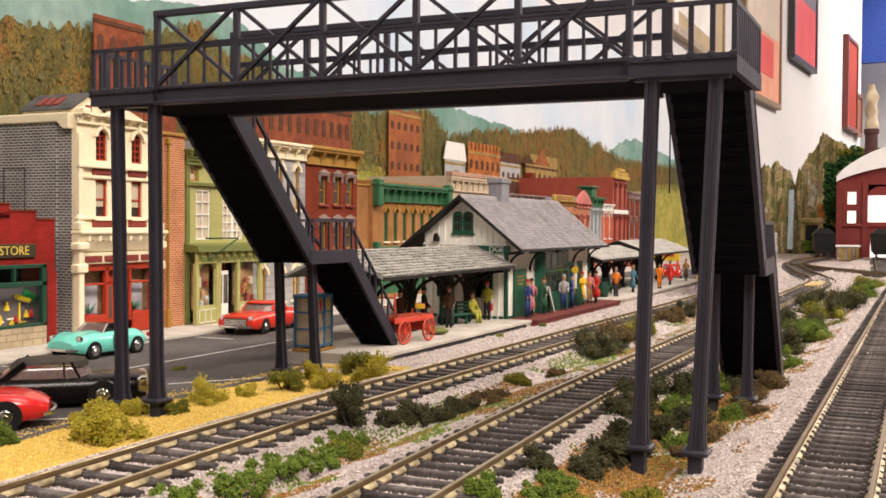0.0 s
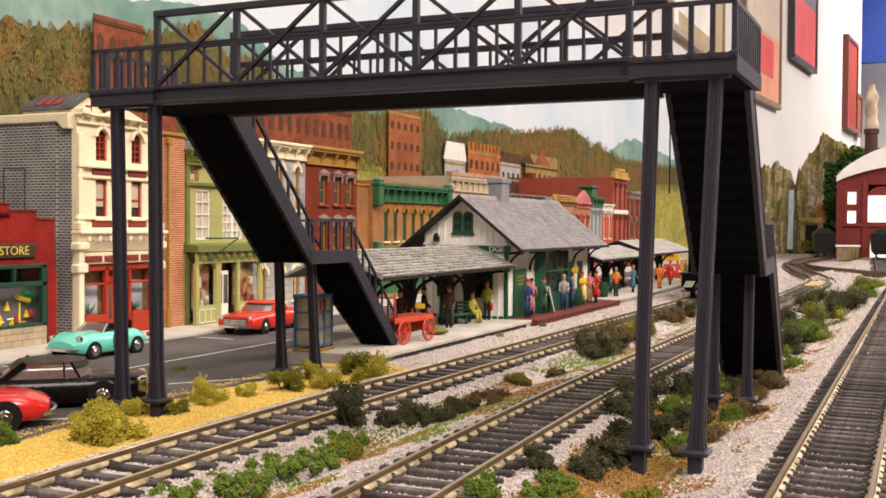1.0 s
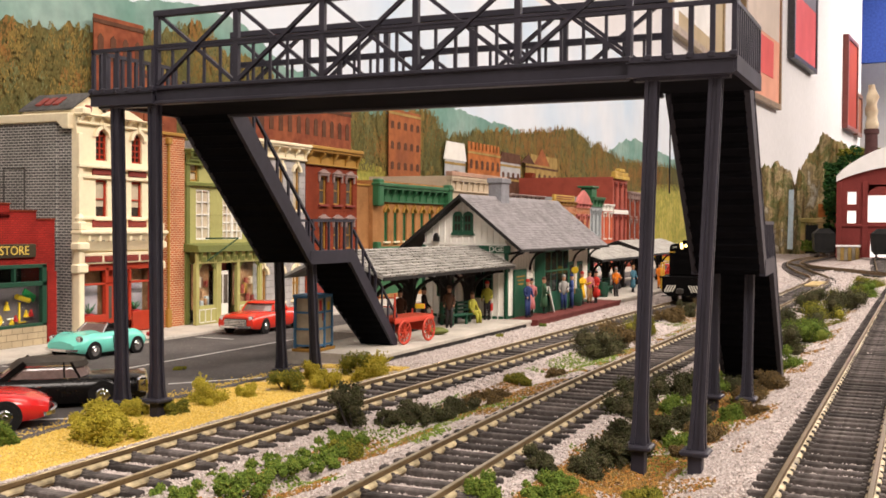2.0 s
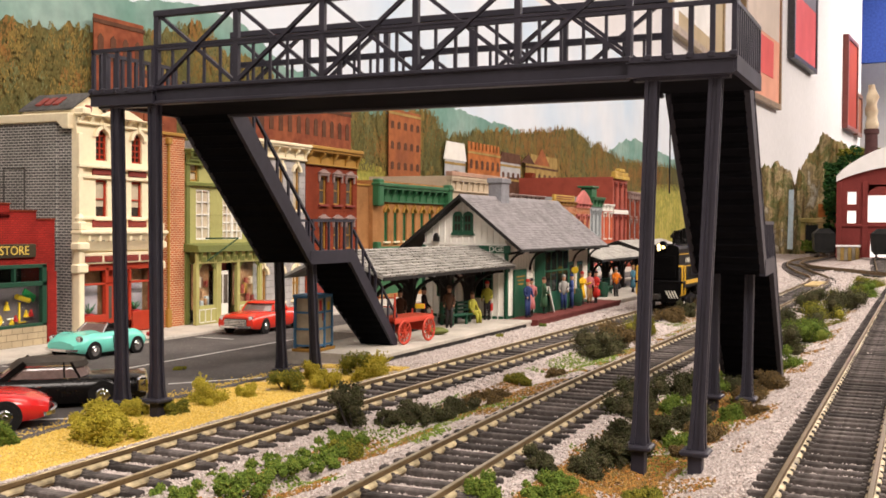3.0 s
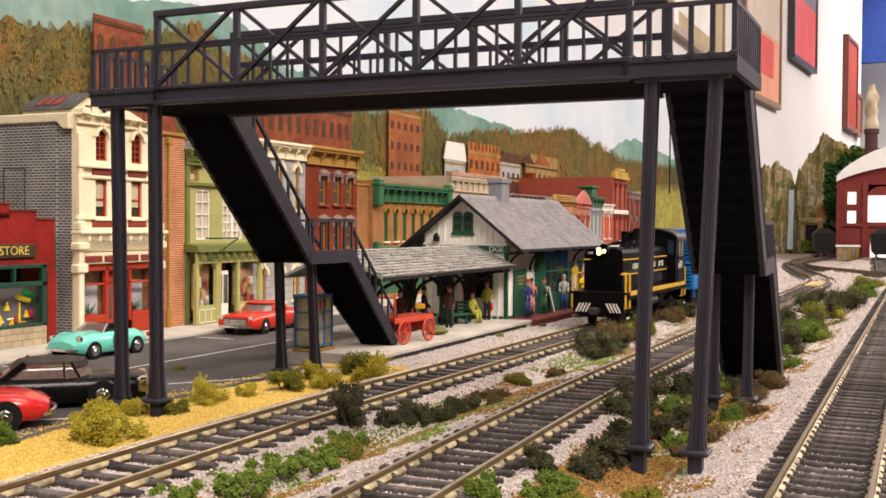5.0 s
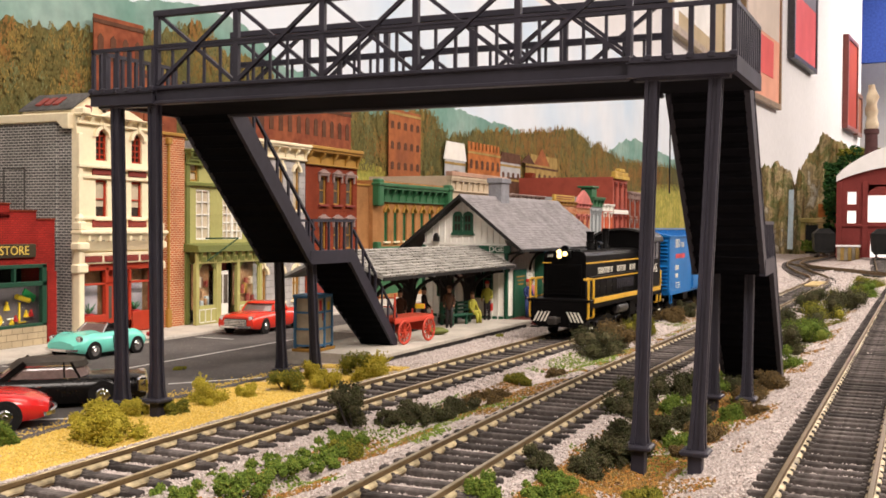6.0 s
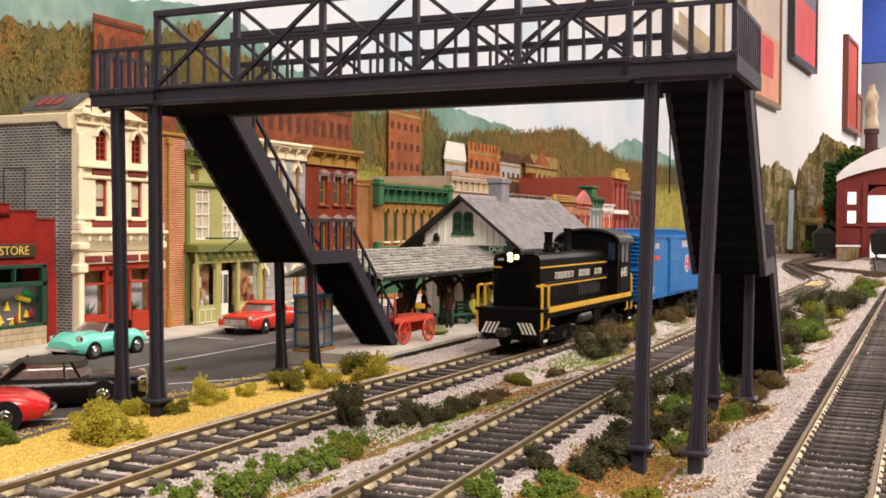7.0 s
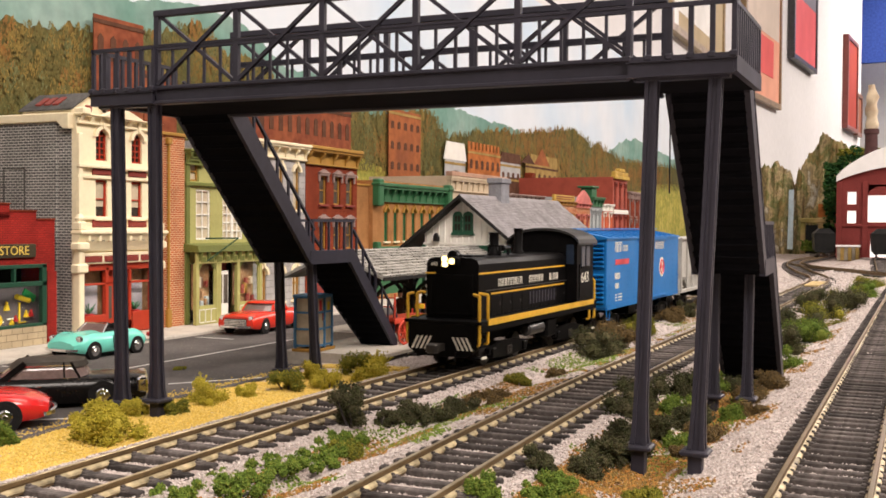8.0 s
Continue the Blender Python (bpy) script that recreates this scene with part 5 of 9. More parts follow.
def green_building():
    y0, w, h = 42.28, 5.75, 8.5 - BASE
    t = town_thing("green_shop_building", y0, "olive green frame shop with white sash windows and bay front")
    Z = lambda z: z - BASE
    holes = [(0.88, 2.04, Z(3.92), Z(6.5)), (3.1, 4.9, Z(3.92), Z(6.2)), (0.3, 1.1, Z(6.9), Z(7.9)), (0.3, 5.5, 0.02, Z(2.7))]
    shell(t, w, h, 8, P_OLIVE, holes)
    for x in (0.0, w - 0.3):
        part("corner_board", Form().cbox(x, x + 0.3, -0.1, 0.0, 0, h - 0.3, 0.02), P_OLIVE2, t)
    sash_window(t, 1.46, Z(3.92), 1.16, 2.58, P_WHITE, P_SHADE, bars=(1, 4), deep=0.1)
    sash_window(t, 3.55, Z(3.92), 0.9, 2.25, P_WHITE, P_SHADE, bars=(1, 5), deep=0.1)
    sash_window(t, 4.45, Z(3.92), 0.9, 2.25, P_WHITE, P_SHADE, bars=(1, 5), deep=0.1)
    sash_window(t, 0.7, Z(6.9), 0.8, 1.0, P_YELLOW, P_SHADE, bars=(0, 2), hood=P_OLIVE2)
    part("string_course", Form().cbox(-0.05, w + 0.05, -0.16, 0.0, Z(6.65), Z(6.85), 0.03), P_OLIVE2, t)
    cornice(t, 0, w, h, 0.7, P_OLIVE2, 7)
    # bay front with a bracketed roof
    part("bay_roof", Form().prism([(0.0, Z(3.74)), (-0.90, Z(3.64)), (-0.95, Z(3.32)), (0.0, Z(3.32))], -0.1, w + 0.05, "x"), P_OLIVE2, t, "sloping shop awning roof")
    fz = part("bay_frieze", Form().cbox(0, w, -0.75, -0.6, Z(2.72), Z(3.34), 0.02), P_OLIVE, t)
    for i in range(9):
        x = 0.2 + i * 0.66
        part("bracket", Form().prism([(-0.75, Z(3.3)), (-0.95, Z(3.3)), (-0.9, Z(3.1)), (-0.75, Z(2.85))], x - 0.06, x + 0.06, "x"), P_OLIVE2, fz)
        if i < 8:
            part("frieze_panel", Form().cbox(x + 0.14, x + 0.52, -0.775, -0.74, Z(2.80), Z(3.06), 0.01), P_OLIVE2, fz)
    for x in (0.0, 1.62, 1.85, 3.45, w - 0.25):
        part("bay_post", Form().cbox(x, x + 0.22, -0.72, -0.5, 0, Z(2.75), 0.02), P_OLIVE, t)
    for x0, x1 in ((0.22, 1.62), (3.67, 5.5)):
        riser = part("stall_riser", Form().cbox(x0, x1, -0.7, -0.55, 0.0, Z(0.5), 0.02), P_OLIVE, t)
        n = 3 if x1 - x0 < 1.6 else 4
        for i in range(n):
            a = x0 + (x1 - x0) * i / n
            part("riser_panel", Form().box(a + 0.03, a + 0.06, -0.73, -0.69, 0.1, Z(0.42)).box(a + 0.03, a + (x1 - x0) / n - 0.03, -0.73, -0.69, 0.1, 0.14).box(a + 0.03, a + (x1 - x0) / n - 0.03, -0.73, -0.69, Z(0.38), Z(0.42)), P_WHITE, riser)
        p = part("pane", Form().box(x0, x1, -0.62, -0.6, Z(0.5), Z(2.72)), GLASS, t)
        p.visible_shadow = False
        part("shop_display", Form().box(x0 + 0.02, x1 - 0.02, -0.24, -0.2, Z(0.4), Z(2.7)), M_GOODS, t, "warm brown window back")
        rg = random.Random(int(x0 * 31))
        for i in range(9):
            a, z, hh = x0 + 0.12 + (x1 - x0 - 0.4) * rg.random(), 0.5 + 0.5 * (i % 3), rg.uniform(0.3, 0.6)
            part("shop_goods", Form().cbox(a, a + rg.uniform(0.14, 0.3), -0.45, -0.3, Z(z), Z(z + hh), 0.02), rg.choice((P_YELLOW, P_MAROON, P_BLUEGREY, P_BEIGE, P_RUST, M_GOODS)), t)
        for a in (x0, x1 - 0.09):
            part("bay_frame", Form().cbox(a, a + 0.09, -0.67, -0.6, Z(0.5), Z(2.72), 0.01), P_OLIVE, t)
        part("bay_frame", Form().cbox(x0 + 0.09, x1 - 0.09, -0.665, -0.605, Z(0.5), Z(0.6), 0.01), P_OLIVE, t)
        g = Form()
        g.prism([(x0, Z(2.72)), (x0 + 0.35, Z(2.72)), (x0, Z(2.35))], -0.67, -0.6, "y").prism([(x1, Z(2.72)), (x1 - 0.35, Z(2.72)), (x1, Z(2.35))], -0.67, -0.6, "y")
        part("spandrel", g, P_OLIVE2, t)
    d = part("door", Form().cbox(1.9, 2.95, -0.5, -0.4, 0.14, Z(2.3), 0.03), P_WHITE, t, "white shop door with long panes")
    for x in (2.05, 2.52):
        part("door_pane", Form().box(x, x + 0.34, -0.52, -0.49, Z(0.6), Z(2.1)), P_PANE, d)
    part("doorway_back", Form().box(1.85, 3.45, 0.02, 0.06, Z(2.3), Z(2.75)), P_MAROON, t)
    part("step", Form().cbox(1.85, 3.45, -0.75, 0.0, 0.0, 0.12, 0.03), B_FOOT, t)
    br = part("sign_bracket", Form().bar((0.75, -0.7, Z(4.0)), (1.9, -1.9, Z(4.02)), 0.08, 0.08).bar((0.78, -0.7, Z(2.8)), (1.85, -1.85, Z(3.98)), 0.06, 0.06), P_DKGREEN, t, "thin dark sign bracket")


def stone_building():
    y0, w, h = 48.05, 5.45, 9.45 - BASE
    t = town_thing("stone_building", y0, "grey ashlar building with cream arched window hoods")
    Z = lambda z: z - BASE
    cols = (1.0, 2.75, 4.45)
    holes = [(c - 0.33, c + 0.33, Z(5.6), Z(8.2)) for c in cols] + [(c - 0.4, c + 0.4, Z(0.3), Z(2.3)) for c in cols] + [(c - 0.33, c + 0.33, Z(3.1), Z(4.9)) for c in cols]
    shell(t, w, h, 8, B_STONE, holes)
    for c in cols:
        sash_window(t, c, Z(5.6), 0.66, 2.55, P_YELLOW, P_SHADE, arch=True, hood=P_CREAM, sill=P_CREAM, bars=(0, 2))
        sash_window(t, c, Z(3.1), 0.66, 1.75, P_YELLOW, P_SHADE, arch=True, hood=P_CREAM, sill=P_CREAM, bars=(0, 2))
        sash_window(t, c, Z(0.3), 0.8, 1.98, P_YELLOW, P_SHADE, arch=True, hood=P_CREAM, sill=P_CREAM, bars=(1, 2))
    cornice(t, 0, w, h, 0.85, P_CREAM, 6, 0.5)
    part("string_course", Form().cbox(-0.03, w + 0.03, -0.15, 0, Z(2.65), Z(2.85), 0.03), P_CREAM, t)


def darkred_building():
    y0, w, h = 53.55, 6.25, 9.5 - BASE
    t = town_thing("red_tenement", y0, "dark red brick building with mustard cornice and grey hoods")
    Z = lambda z: z - BASE
    cols = (1.98, 3.68, 5.25)
    holes = [(c - 0.42, c + 0.42, Z(5.98), Z(7.75)) for c in cols] + [(c - 0.42, c + 0.42, Z(3.2), Z(4.95)) for c in cols] + [(0.5, 5.8, 0.05, Z(2.2))]
    shell(t, w, h, 9, B_DARKRED, holes)
    for c in cols:
        for z in (5.98, 3.2):
            sash_window(t, c, Z(z), 0.84, 1.76, P_YELLOW, P_PANE, hood=P_LILAC, sill=P_MAROON, bars=(0, 2), hood_style="peak")
    cornice(t, 0, w, h, 1.05, P_YELLOW, 5, 0.5)
    part("shopfront", Form().cbox(0.5, 5.8, 0.1, 0.2, 0.05, Z(2.2), 0.03), P_MAROON, t)


def ochre_building():
    y0, w, h = 59.85, 2.1, 7.35 - BASE
    t = town_thing("plain_ochre_building", y0, "plain brown brick side of a low shop")
    part("wall", Form().box(0, w, 0.3, 9, 0, h), B_OCHRE, t)
    part("coping", Form().cbox(-0.02, w + 0.02, 0.22, 0.6, h - 0.02, h + 0.1, 0.02), P_YELLOW, t)
    y0, w, h = 61.95, 11.9, 7.75 - BASE
    t = town_thing("green_cornice_building", y0, "ochre brick building with green cornice and tall arched windows")
    Z = lambda z: z - BASE
    cols = [1.95 + i * 1.42 for i in range(7)]
    holes = [(c - 0.3, c + 0.3, Z(3.6), Z(5.95)) for c in cols] + [(0.6, 11.2, 0.3, Z(2.6))]
    shell(t, w, h, 9, B_OCHRE, holes)
    for c in cols:
        sash_window(t, c, Z(3.6), 0.6, 2.3, P_GREEN, P_GREEN, arch=True, hood=P_YELLOW, sill=P_CREAM, bars=(0, 2))
    cr = cornice(t, 0.3, w - 0.2, h - 0.15, 1.2, P_GREEN, 11, 0.5, "green bracketed cornice")
    for x in (0.0, w - 0.55):
        part("cornice_block", Form().cbox(x, x + 0.75, -0.5, 0.1, h - 1.75, h + 0.1, 0.08).cbox(x - 0.05, x + 0.8, -0.58, 0.1, h - 0.35, h - 0.15, 0.04), P_GREEN, cr)
        part("shop_post", Form().cbox(x, x + 0.55, -0.4, 0, Z(2.6), Z(3.6), 0.05), P_GREEN, t)
    part("shop_cornice", Form().cbox(0, w, -0.45, 0, Z(2.95), Z(3.25), 0.05), P_GREEN, t)
    part("shopfront", Form().cbox(0.6, 11.2, 0.1, 0.2, 0.0, Z(2.6), 0.03), P_GREEN, t)
    for x, y in ((1.5, 4.0), (4.6, 4.2)):
        part("roof_vent", Form().turned(x, y, [(0.2, h - 0.3), (0.2, h + 0.35), (0.42, h + 0.4), (0.36, h + 0.6), (0.1, h + 0.72)], 10), P_BLUEGREY, t)


def far_building(name, label, y0, w, top, wall, trim, cols, depth=7, rows=((3.6, 2.2),), cor=0.5, pane=None, extra=None):
    h = top - BASE
    t = town_thing(name, y0, label)
    xs = [w * (i + 0.5) / cols for i in range(cols)]
    ww = min(0.9, w / cols * 0.5)
    holes = [(x - ww / 2, x + ww / 2, z - BASE, z + hh - BASE) for x in xs for z, hh in rows]
    shell(t, w, h, depth, wall, holes)
    for x in xs:
        for z, hh in rows:
            sash_window(t, x, z - BASE, ww, hh, trim, pane, bars=(0, 2), hood=trim, sill=trim)
    if cor:
        cornice(t, 0, w, h, cor, trim, max(3, int(w)), 0.35)
    return t, h


def town():
    variety_store()
    cream_building()
    brick_strip()
    green_building()
    stone_building()
    darkred_building()
    ochre_building()
    t, h = far_building("beige_building", "beige building with a dentilled cornice", 74.2, 11.8, 8.6, P_BEIGE, P_BEIGE, 5, 7, ((3.4, 2.6),), 1.1)
    part("parapet", Form().cbox(-0.1, 11.9, -0.4, 0.2, h, h + 0.35, 0.04), mat("pinkish_parapet", (0.45, 0.27, 0.19), 0.7), t)
    far_building("mansard_building", "far grey shop with a dark roof", 87, 9.5, 7.6, P_BLUEGREY, P_LILAC, 4, 7)
    t, h = far_building("yellow_sign_building", "orange brick shop with a yellow roof sign", 97.2, 9.6, 7.25, B_ORANGE, P_YELLOW, 6, 7, ((3.6, 2.2),), 0.3, P_MAROON)
    part("roof_sign", Form().cbox(2.0, 8.6, -0.3, 0.0, h, h + 0.62, 0.05), P_PALEYEL, t, "yellow roof sign, writing as bars")
    part("sign_bar", Form().box(2.6, 8.0, -0.33, -0.3, h + 0.38, h + 0.5), P_MAROON, t)
    part("sign_bar", Form().box(2.6, 7.4, -0.33, -0.3, h + 0.16, h + 0.26), P_MAROON, t)
    t, h = far_building("pink_gable_building", "brown brick shop with a faded pink gable", 106.9, 5.4, 7.2, B_ORANGE, P_PINK, 3, 7, ((3.4, 2.4),), 0.4, P_MAROON)
    part("gable", Form().prism([(0.2, h), (5.2, h), (4.4, h + 0.7), (2.7, h + 1.4), (1.0, h + 0.7)], -0.25, 0.1, "y"), P_PINK, t)
    t, h = far_building("grey_narrow_building", "narrow blue grey shop with a green cornice", 112.4, 4.5, 8.0, P_BLUEGREY, P_BLUEGREY, 3, 7, ((3.8, 2.6),), 0)
    cornice(t, 0, 4.5, h, 1.0, P_GREEN, 4, 0.5)
    part("belvedere", Form().cbox(1.2, 3.2, 0.2, 1.5, h, h + 1.0, 0.05).cbox(0.9, 3.5, 0.0, 1.8, h + 1.0, h + 1.25, 0.05), P_GREEN, t)
    t, h = far_building("orange_red_building", "bright orange red shop with a white cornice", 116.95, 4.6, 7.3, mat("orange_red_paint", (0.52, 0.10, 0.03), 0.55), P_WHITE, 2, 7, ((3.3, 2.9),), 0.7, P_RUST)
    t, h = far_building("tall_brick_building", "tall red brick building with a yellow pediment", 121.6, 6.6, 10.6, mat("brick_red_far", (0.33, 0.07, 0.045), 0.7, vary=0.1), P_MAROON, 3, 13, ((3.0, 2.9), (6.9, 2.9)), 0, P_PANE)
    part("pediment", Form().cbox(0.1, 6.6, -0.3, 0.3, h - 0.2, h + 0.25, 0.06).cbox(0.3, 6.4, -0.2, 0.3, h + 0.25, h + 0.7, 0.06).cbox(2.0, 4.6, -0.3, 0.3, h + 0.7, h + 1.1, 0.06), P_PALEYEL, t, "yellow stepped pediment")
    part("string_course", Form().cbox(0, 6.6, -0.2, 0, 6.2 - BASE, 6.7 - BASE, 0.04), P_WHITE, t)
    part("chimney", Form().cbox(1.0, 2.2, 10.5, 11.6, h - 0.5, h + 0.7, 0.05), B_DARKRED, t)
    t, h = far_building("corner_brick_building", "red brick shop with a pale cornice", 128.7, 7.5, 9.1, B_DARKRED, P_LILAC, 3, 7, ((3.2, 2.3), (6.0, 2.2)), 0.8, P_BLUEGREY)


town()
# ---- the depot and its platforms ----
P_BOARD = mat("white_board_siding", (0.88, 0.86, 0.79), 0.6, vary=0.035, grain=500, stain=80)
P_TRIM = mat("depot_green", (0.012, 0.085, 0.045), 0.45, vary=0.12)
P_BLACKTRIM = mat("black_timber", (0.018, 0.016, 0.015), 0.6, vary=0.2)
P_SLATE = mat("grey_slate_shingle", (0.235, 0.22, 0.225), 0.8, vary=0.16, grain=600, stain=120, rand=0.10, island=0.10)
P_SHAKE = mat("weathered_shake", (0.36, 0.345, 0.315), 0.85, vary=0.2, grain=700, stain=150, rand=0.18, bump=0.3)
P_REDPLAT = mat("brick_red_platform", (0.13, 0.028, 0.024), 0.75, vary=0.15)
P_DARKPANE = mat("dark_glass", (0.012, 0.015, 0.013), 0.15, vary=0.3, bump=0, spec=0.2)
P_CART = mat("cart_red", (0.52, 0.055, 0.028), 0.5, vary=0.1)
PZ = -0.05


def platform():
    f = Form().prism([(-7.7, 33.4), (-3.72, 33.9), (-3.72, 50.5), (-3.8, 97), (-10.8, 97), (-10.8, 40.5), (-7.7, 40.5)], -0.75, PZ, "z")
    p = part("platform", f, M_WALKWAY)
    tagged(p, "pale concrete depot platform beside the track", "platform", kind="structure")
    part("platform_edge", Form().cbox(-3.9, -3.66, 34.0, 97, PZ - 0.14, PZ + 0.012, 0.02), M_WALKWAY, p)
    # black strip put in for the line of shade below the edge
    part("under_shadow_board", Form().box(-3.8, -3.70, 34.0, 49.5, -0.75, -0.2), P_BLACKTRIM, p)
    r = thing("brick_platform", -4.3, 49.8, 0, 0, "brick red raised boarding platform at the track edge", "platform")
    part("slab", Form().cbox(-0.7, 0.9, 0.4, 16.5, -0.5, -0.03, 0.03), P_REDPLAT, r)
    part("edging", Form().cbox(0.82, 0.96, 0.4, 16.5, -0.16, -0.02, 0.02), P_REDPLAT, r)


platform()


def gable_window(t, x, z, y):
    g = part("gable_window", Form().cbox(x - 0.62, x + 0.62, y - 0.10, y + 0.02, z, z + 0.1, 0.02).cbox(x - 0.66, x + 0.66, y - 0.14, y + 0.02, z - 0.08, z + 0.02, 0.02), P_TRIM, t, "green twin arched gable window")
    for s in (-1, 1):
        c = x + 0.29 * s
        n = 8
        pts = [(c - 0.28, z + 0.05), (c + 0.28, z + 0.05), (c + 0.28, z + 0.9)] + [(c + 0.28 * math.cos(math.pi * i / n), z + 0.9 + 0.26 * math.sin(math.pi * i / n)) for i in range(1, n)] + [(c - 0.28, z + 0.9)]
        part("shutter", Form().prism(pts, y - 0.08, y + 0.0, "y"), P_TRIM, g)
        for dz in (0.18, 0.62):
            part("pane", Form().box(c - 0.15, c + 0.15, y - 0.095, y - 0.079, z + dz, z + dz + 0.32), P_DARKIN, g)
        part("bar", Form().box(c - 0.02, c + 0.02, y - 0.105, y - 0.08, z + 0.1, z + 1.1), P_TRIM, g)


def depot():
    x0, x1, y0, y1, zt = -9.65, -5.0, 50.0, 64.3, 3.75
    ox, oy, oz = -7.32, 57, PZ
    t = thing("depot", ox, oy, oz, 0, "white board-and-batten railway depot with green trim and grey roof", "railway station")

    class L(Form):
        def mesh(self, *a, **k):
            self.v = [(x - ox, y - oy, z - oz) for x, y, z in self.v]
            return super().mesh(*a, **k)

    def at(m):
        return Matrix.Translation((-ox * CM, -oy * CM, -oz * CM)) @ m

    ridge, er, el = 6.28, -3.95, -10.7
    slope = (ridge - 3.6) / (er - -7.32)
    gab = [(x0, PZ), (x1, PZ), (x1, ridge - slope * (x1 + 7.32) - 0.1), (-7.32, ridge - 0.1), (x0, ridge - slope * (-7.32 - x0) - 0.1)]
    end = part("end_wall", L().prism(gab, y0, y0 + 0.2, "y"), P_BOARD, t)
    part("end_wall", L().prism(gab, y1 - 0.2, y1, "y"), P_BOARD, t)
    for x in [x0 + 0.15 + i * 0.34 for i in range(14)]:
        if x < x1:
            top = ridge - slope * abs(x + 7.32) - 0.12
            part("batten", L().box(x - 0.035, x + 0.035, y0 - 0.08, y0, PZ, top), P_BOARD, end)
    part("band", L().cbox(x0 - 0.05, x1 + 0.05, y0 - 0.09, y0 - 0.04, 3.72, 3.84, 0.02), P_BOARD, end)
    sb = part("name_board", L().cbox(-7.2, -4.75, y0 - 0.14, y0 - 0.05, 3.34, 3.72, 0.02), P_TRIM, t, "green name board with white letters")
    lettering("name_letters", "DGE", 0.42, P_WHITE, sb, at(pose(-5.5 * CM, (y0 - 0.145) * CM, 3.53 * CM, 90, 0, 0)), thick=0.012)
    for x in (x0, x1):
        part("side_wall", L().box(min(x, x + (0.2 if x == x0 else -0.2)), max(x, x + (0.2 if x == x0 else -0.2)), y0 + 0.2, y1 - 0.2, PZ, 4.3), P_BOARD, t)
    for i in range(58):
        y = y0 + 0.3 + i * 0.24
        if y < y1 - 0.1:
            part("batten", L().box(x1, x1 + 0.05, y - 0.03, y + 0.03, PZ, 4.2), P_BOARD, end)
    for x, y in ((x1, y0), (x1, y1), (x0, y0)):
        part("corner_board", L().cbox(x - 0.12, x + 0.08, y - 0.08, y + 0.12, PZ, 3.75, 0.02), P_TRIM, t)
    part("skirting", L().box(x0, x1 + 0.07, y0 - 0.07, y0 - 0.04, PZ, PZ + 0.14).box(x1 + 0.04, x1 + 0.07, y0, y1, PZ, PZ + 0.14), P_TRIM, t)
    gable_window(t, -7.42 - ox, 4.32 - oz, y0 - oy - 0.02)
    # windows and doors under the canopy and trackside
    for x in (-8.4, -6.2):
        w = part("window", L().cbox(x - 0.5, x + 0.5, y0 - 0.1, y0 - 0.04, 1.0, 3.0, 0.02), P_TRIM, t)
        part("pane", L().box(x - 0.42, x + 0.42, y0 - 0.12, y0 - 0.1, 1.1, 2.9), P_DARKPANE, w)
        part("bar", L().box(x - 0.03, x + 0.03, y0 - 0.14, y0 - 0.11, 1.1, 2.9).box(x - 0.42, x + 0.42, y0 - 0.14, y0 - 0.11, 1.96, 2.04), P_TRIM, w)
    nb = part("notice_board", L().cbox(x1 + 0.06, x1 + 0.16, 50.8, 52.6, PZ, 2.45, 0.02), P_TRIM, t, "green notice board, writing as yellow bars")
    for i, (a, b) in enumerate(((51.1, 52.3), (51.2, 52.2), (51.3, 52.1))):
        part("notice_bar", L().box(x1 + 0.16, x1 + 0.17, a, b, 2.05 - i * 0.2, 2.12 - i * 0.2), P_YELLOW, nb)
    bay = part("bay_window", L().prism([(x1, 54.1), (x1 + 0.55, 54.4), (x1 + 0.55, 58.6), (x1, 59.0)], PZ, 3.4, "z"), P_TRIM, t, "green bay window")
    for i in range(4):
        y = 54.5 + i * 1.03
        part("pane", L().box(x1 + 0.55, x1 + 0.57, y, y + 0.85, 1.1, 2.2), P_DARKPANE, bay)
        part("pane", L().box(x1 + 0.55, x1 + 0.57, y, y + 0.85, 2.3, 3.3), P_DARKPANE, bay)
    for y in (60.6, 62.4):
        d = part("door", L().cbox(x1 + 0.03, x1 + 0.1, y - 0.5, y + 0.5, PZ, 2.6, 0.02), P_TRIM, t)
        part("door_pane", L().box(x1 + 0.1, x1 + 0.115, y - 0.35, y + 0.35, 1.3, 2.4), P_DARKIN, d)
    # roof
    for s, ex in ((1, er), (-1, el)):
        edge = 3.55
        slabm = L().prism([(-7.32, ridge), (ex, edge), (ex, edge - 0.1), (-7.32, ridge - 0.12)], y0 - 0.75, y1 + 0.85, "y")
        rf = part("roof_slope", slabm, P_BLACKTRIM, t)
        n = 30
        f = Form()
        r = random.Random(3)
        for i in range(n):
            u0, u1 = i / n, (i + 1) / n
            xa, za = -7.32 + (ex + 7.32) * u0, ridge + (edge - ridge) * u0
            xb, zb = -7.32 + (ex + 7.32) * u1, ridge + (edge - ridge) * u1
            y = y0 - 0.78 - r.uniform(0, 0.35)
            while y < y1 + 0.85:
                yb = min(y + 0.42, y1 + 0.88)
                q = r.uniform(0.03, 0.05)
                f.add([(xa, max(y, y0 - 0.78), za + 0.012), (xb, max(y, y0 - 0.78), zb + q), (xb, yb - 0.012, zb + q), (xa, yb - 0.012, za + 0.012), (xb, max(y, y0 - 0.78), zb), (xb, yb - 0.012, zb)], [(0, 1, 2, 3), (1, 4, 5, 2), (0, 3, 5, 4), (0, 4, 1), (3, 2, 5)])
                y = yb
        f.v = [(a - ox, b - oy, c - oz) for a, b, c in f.v]
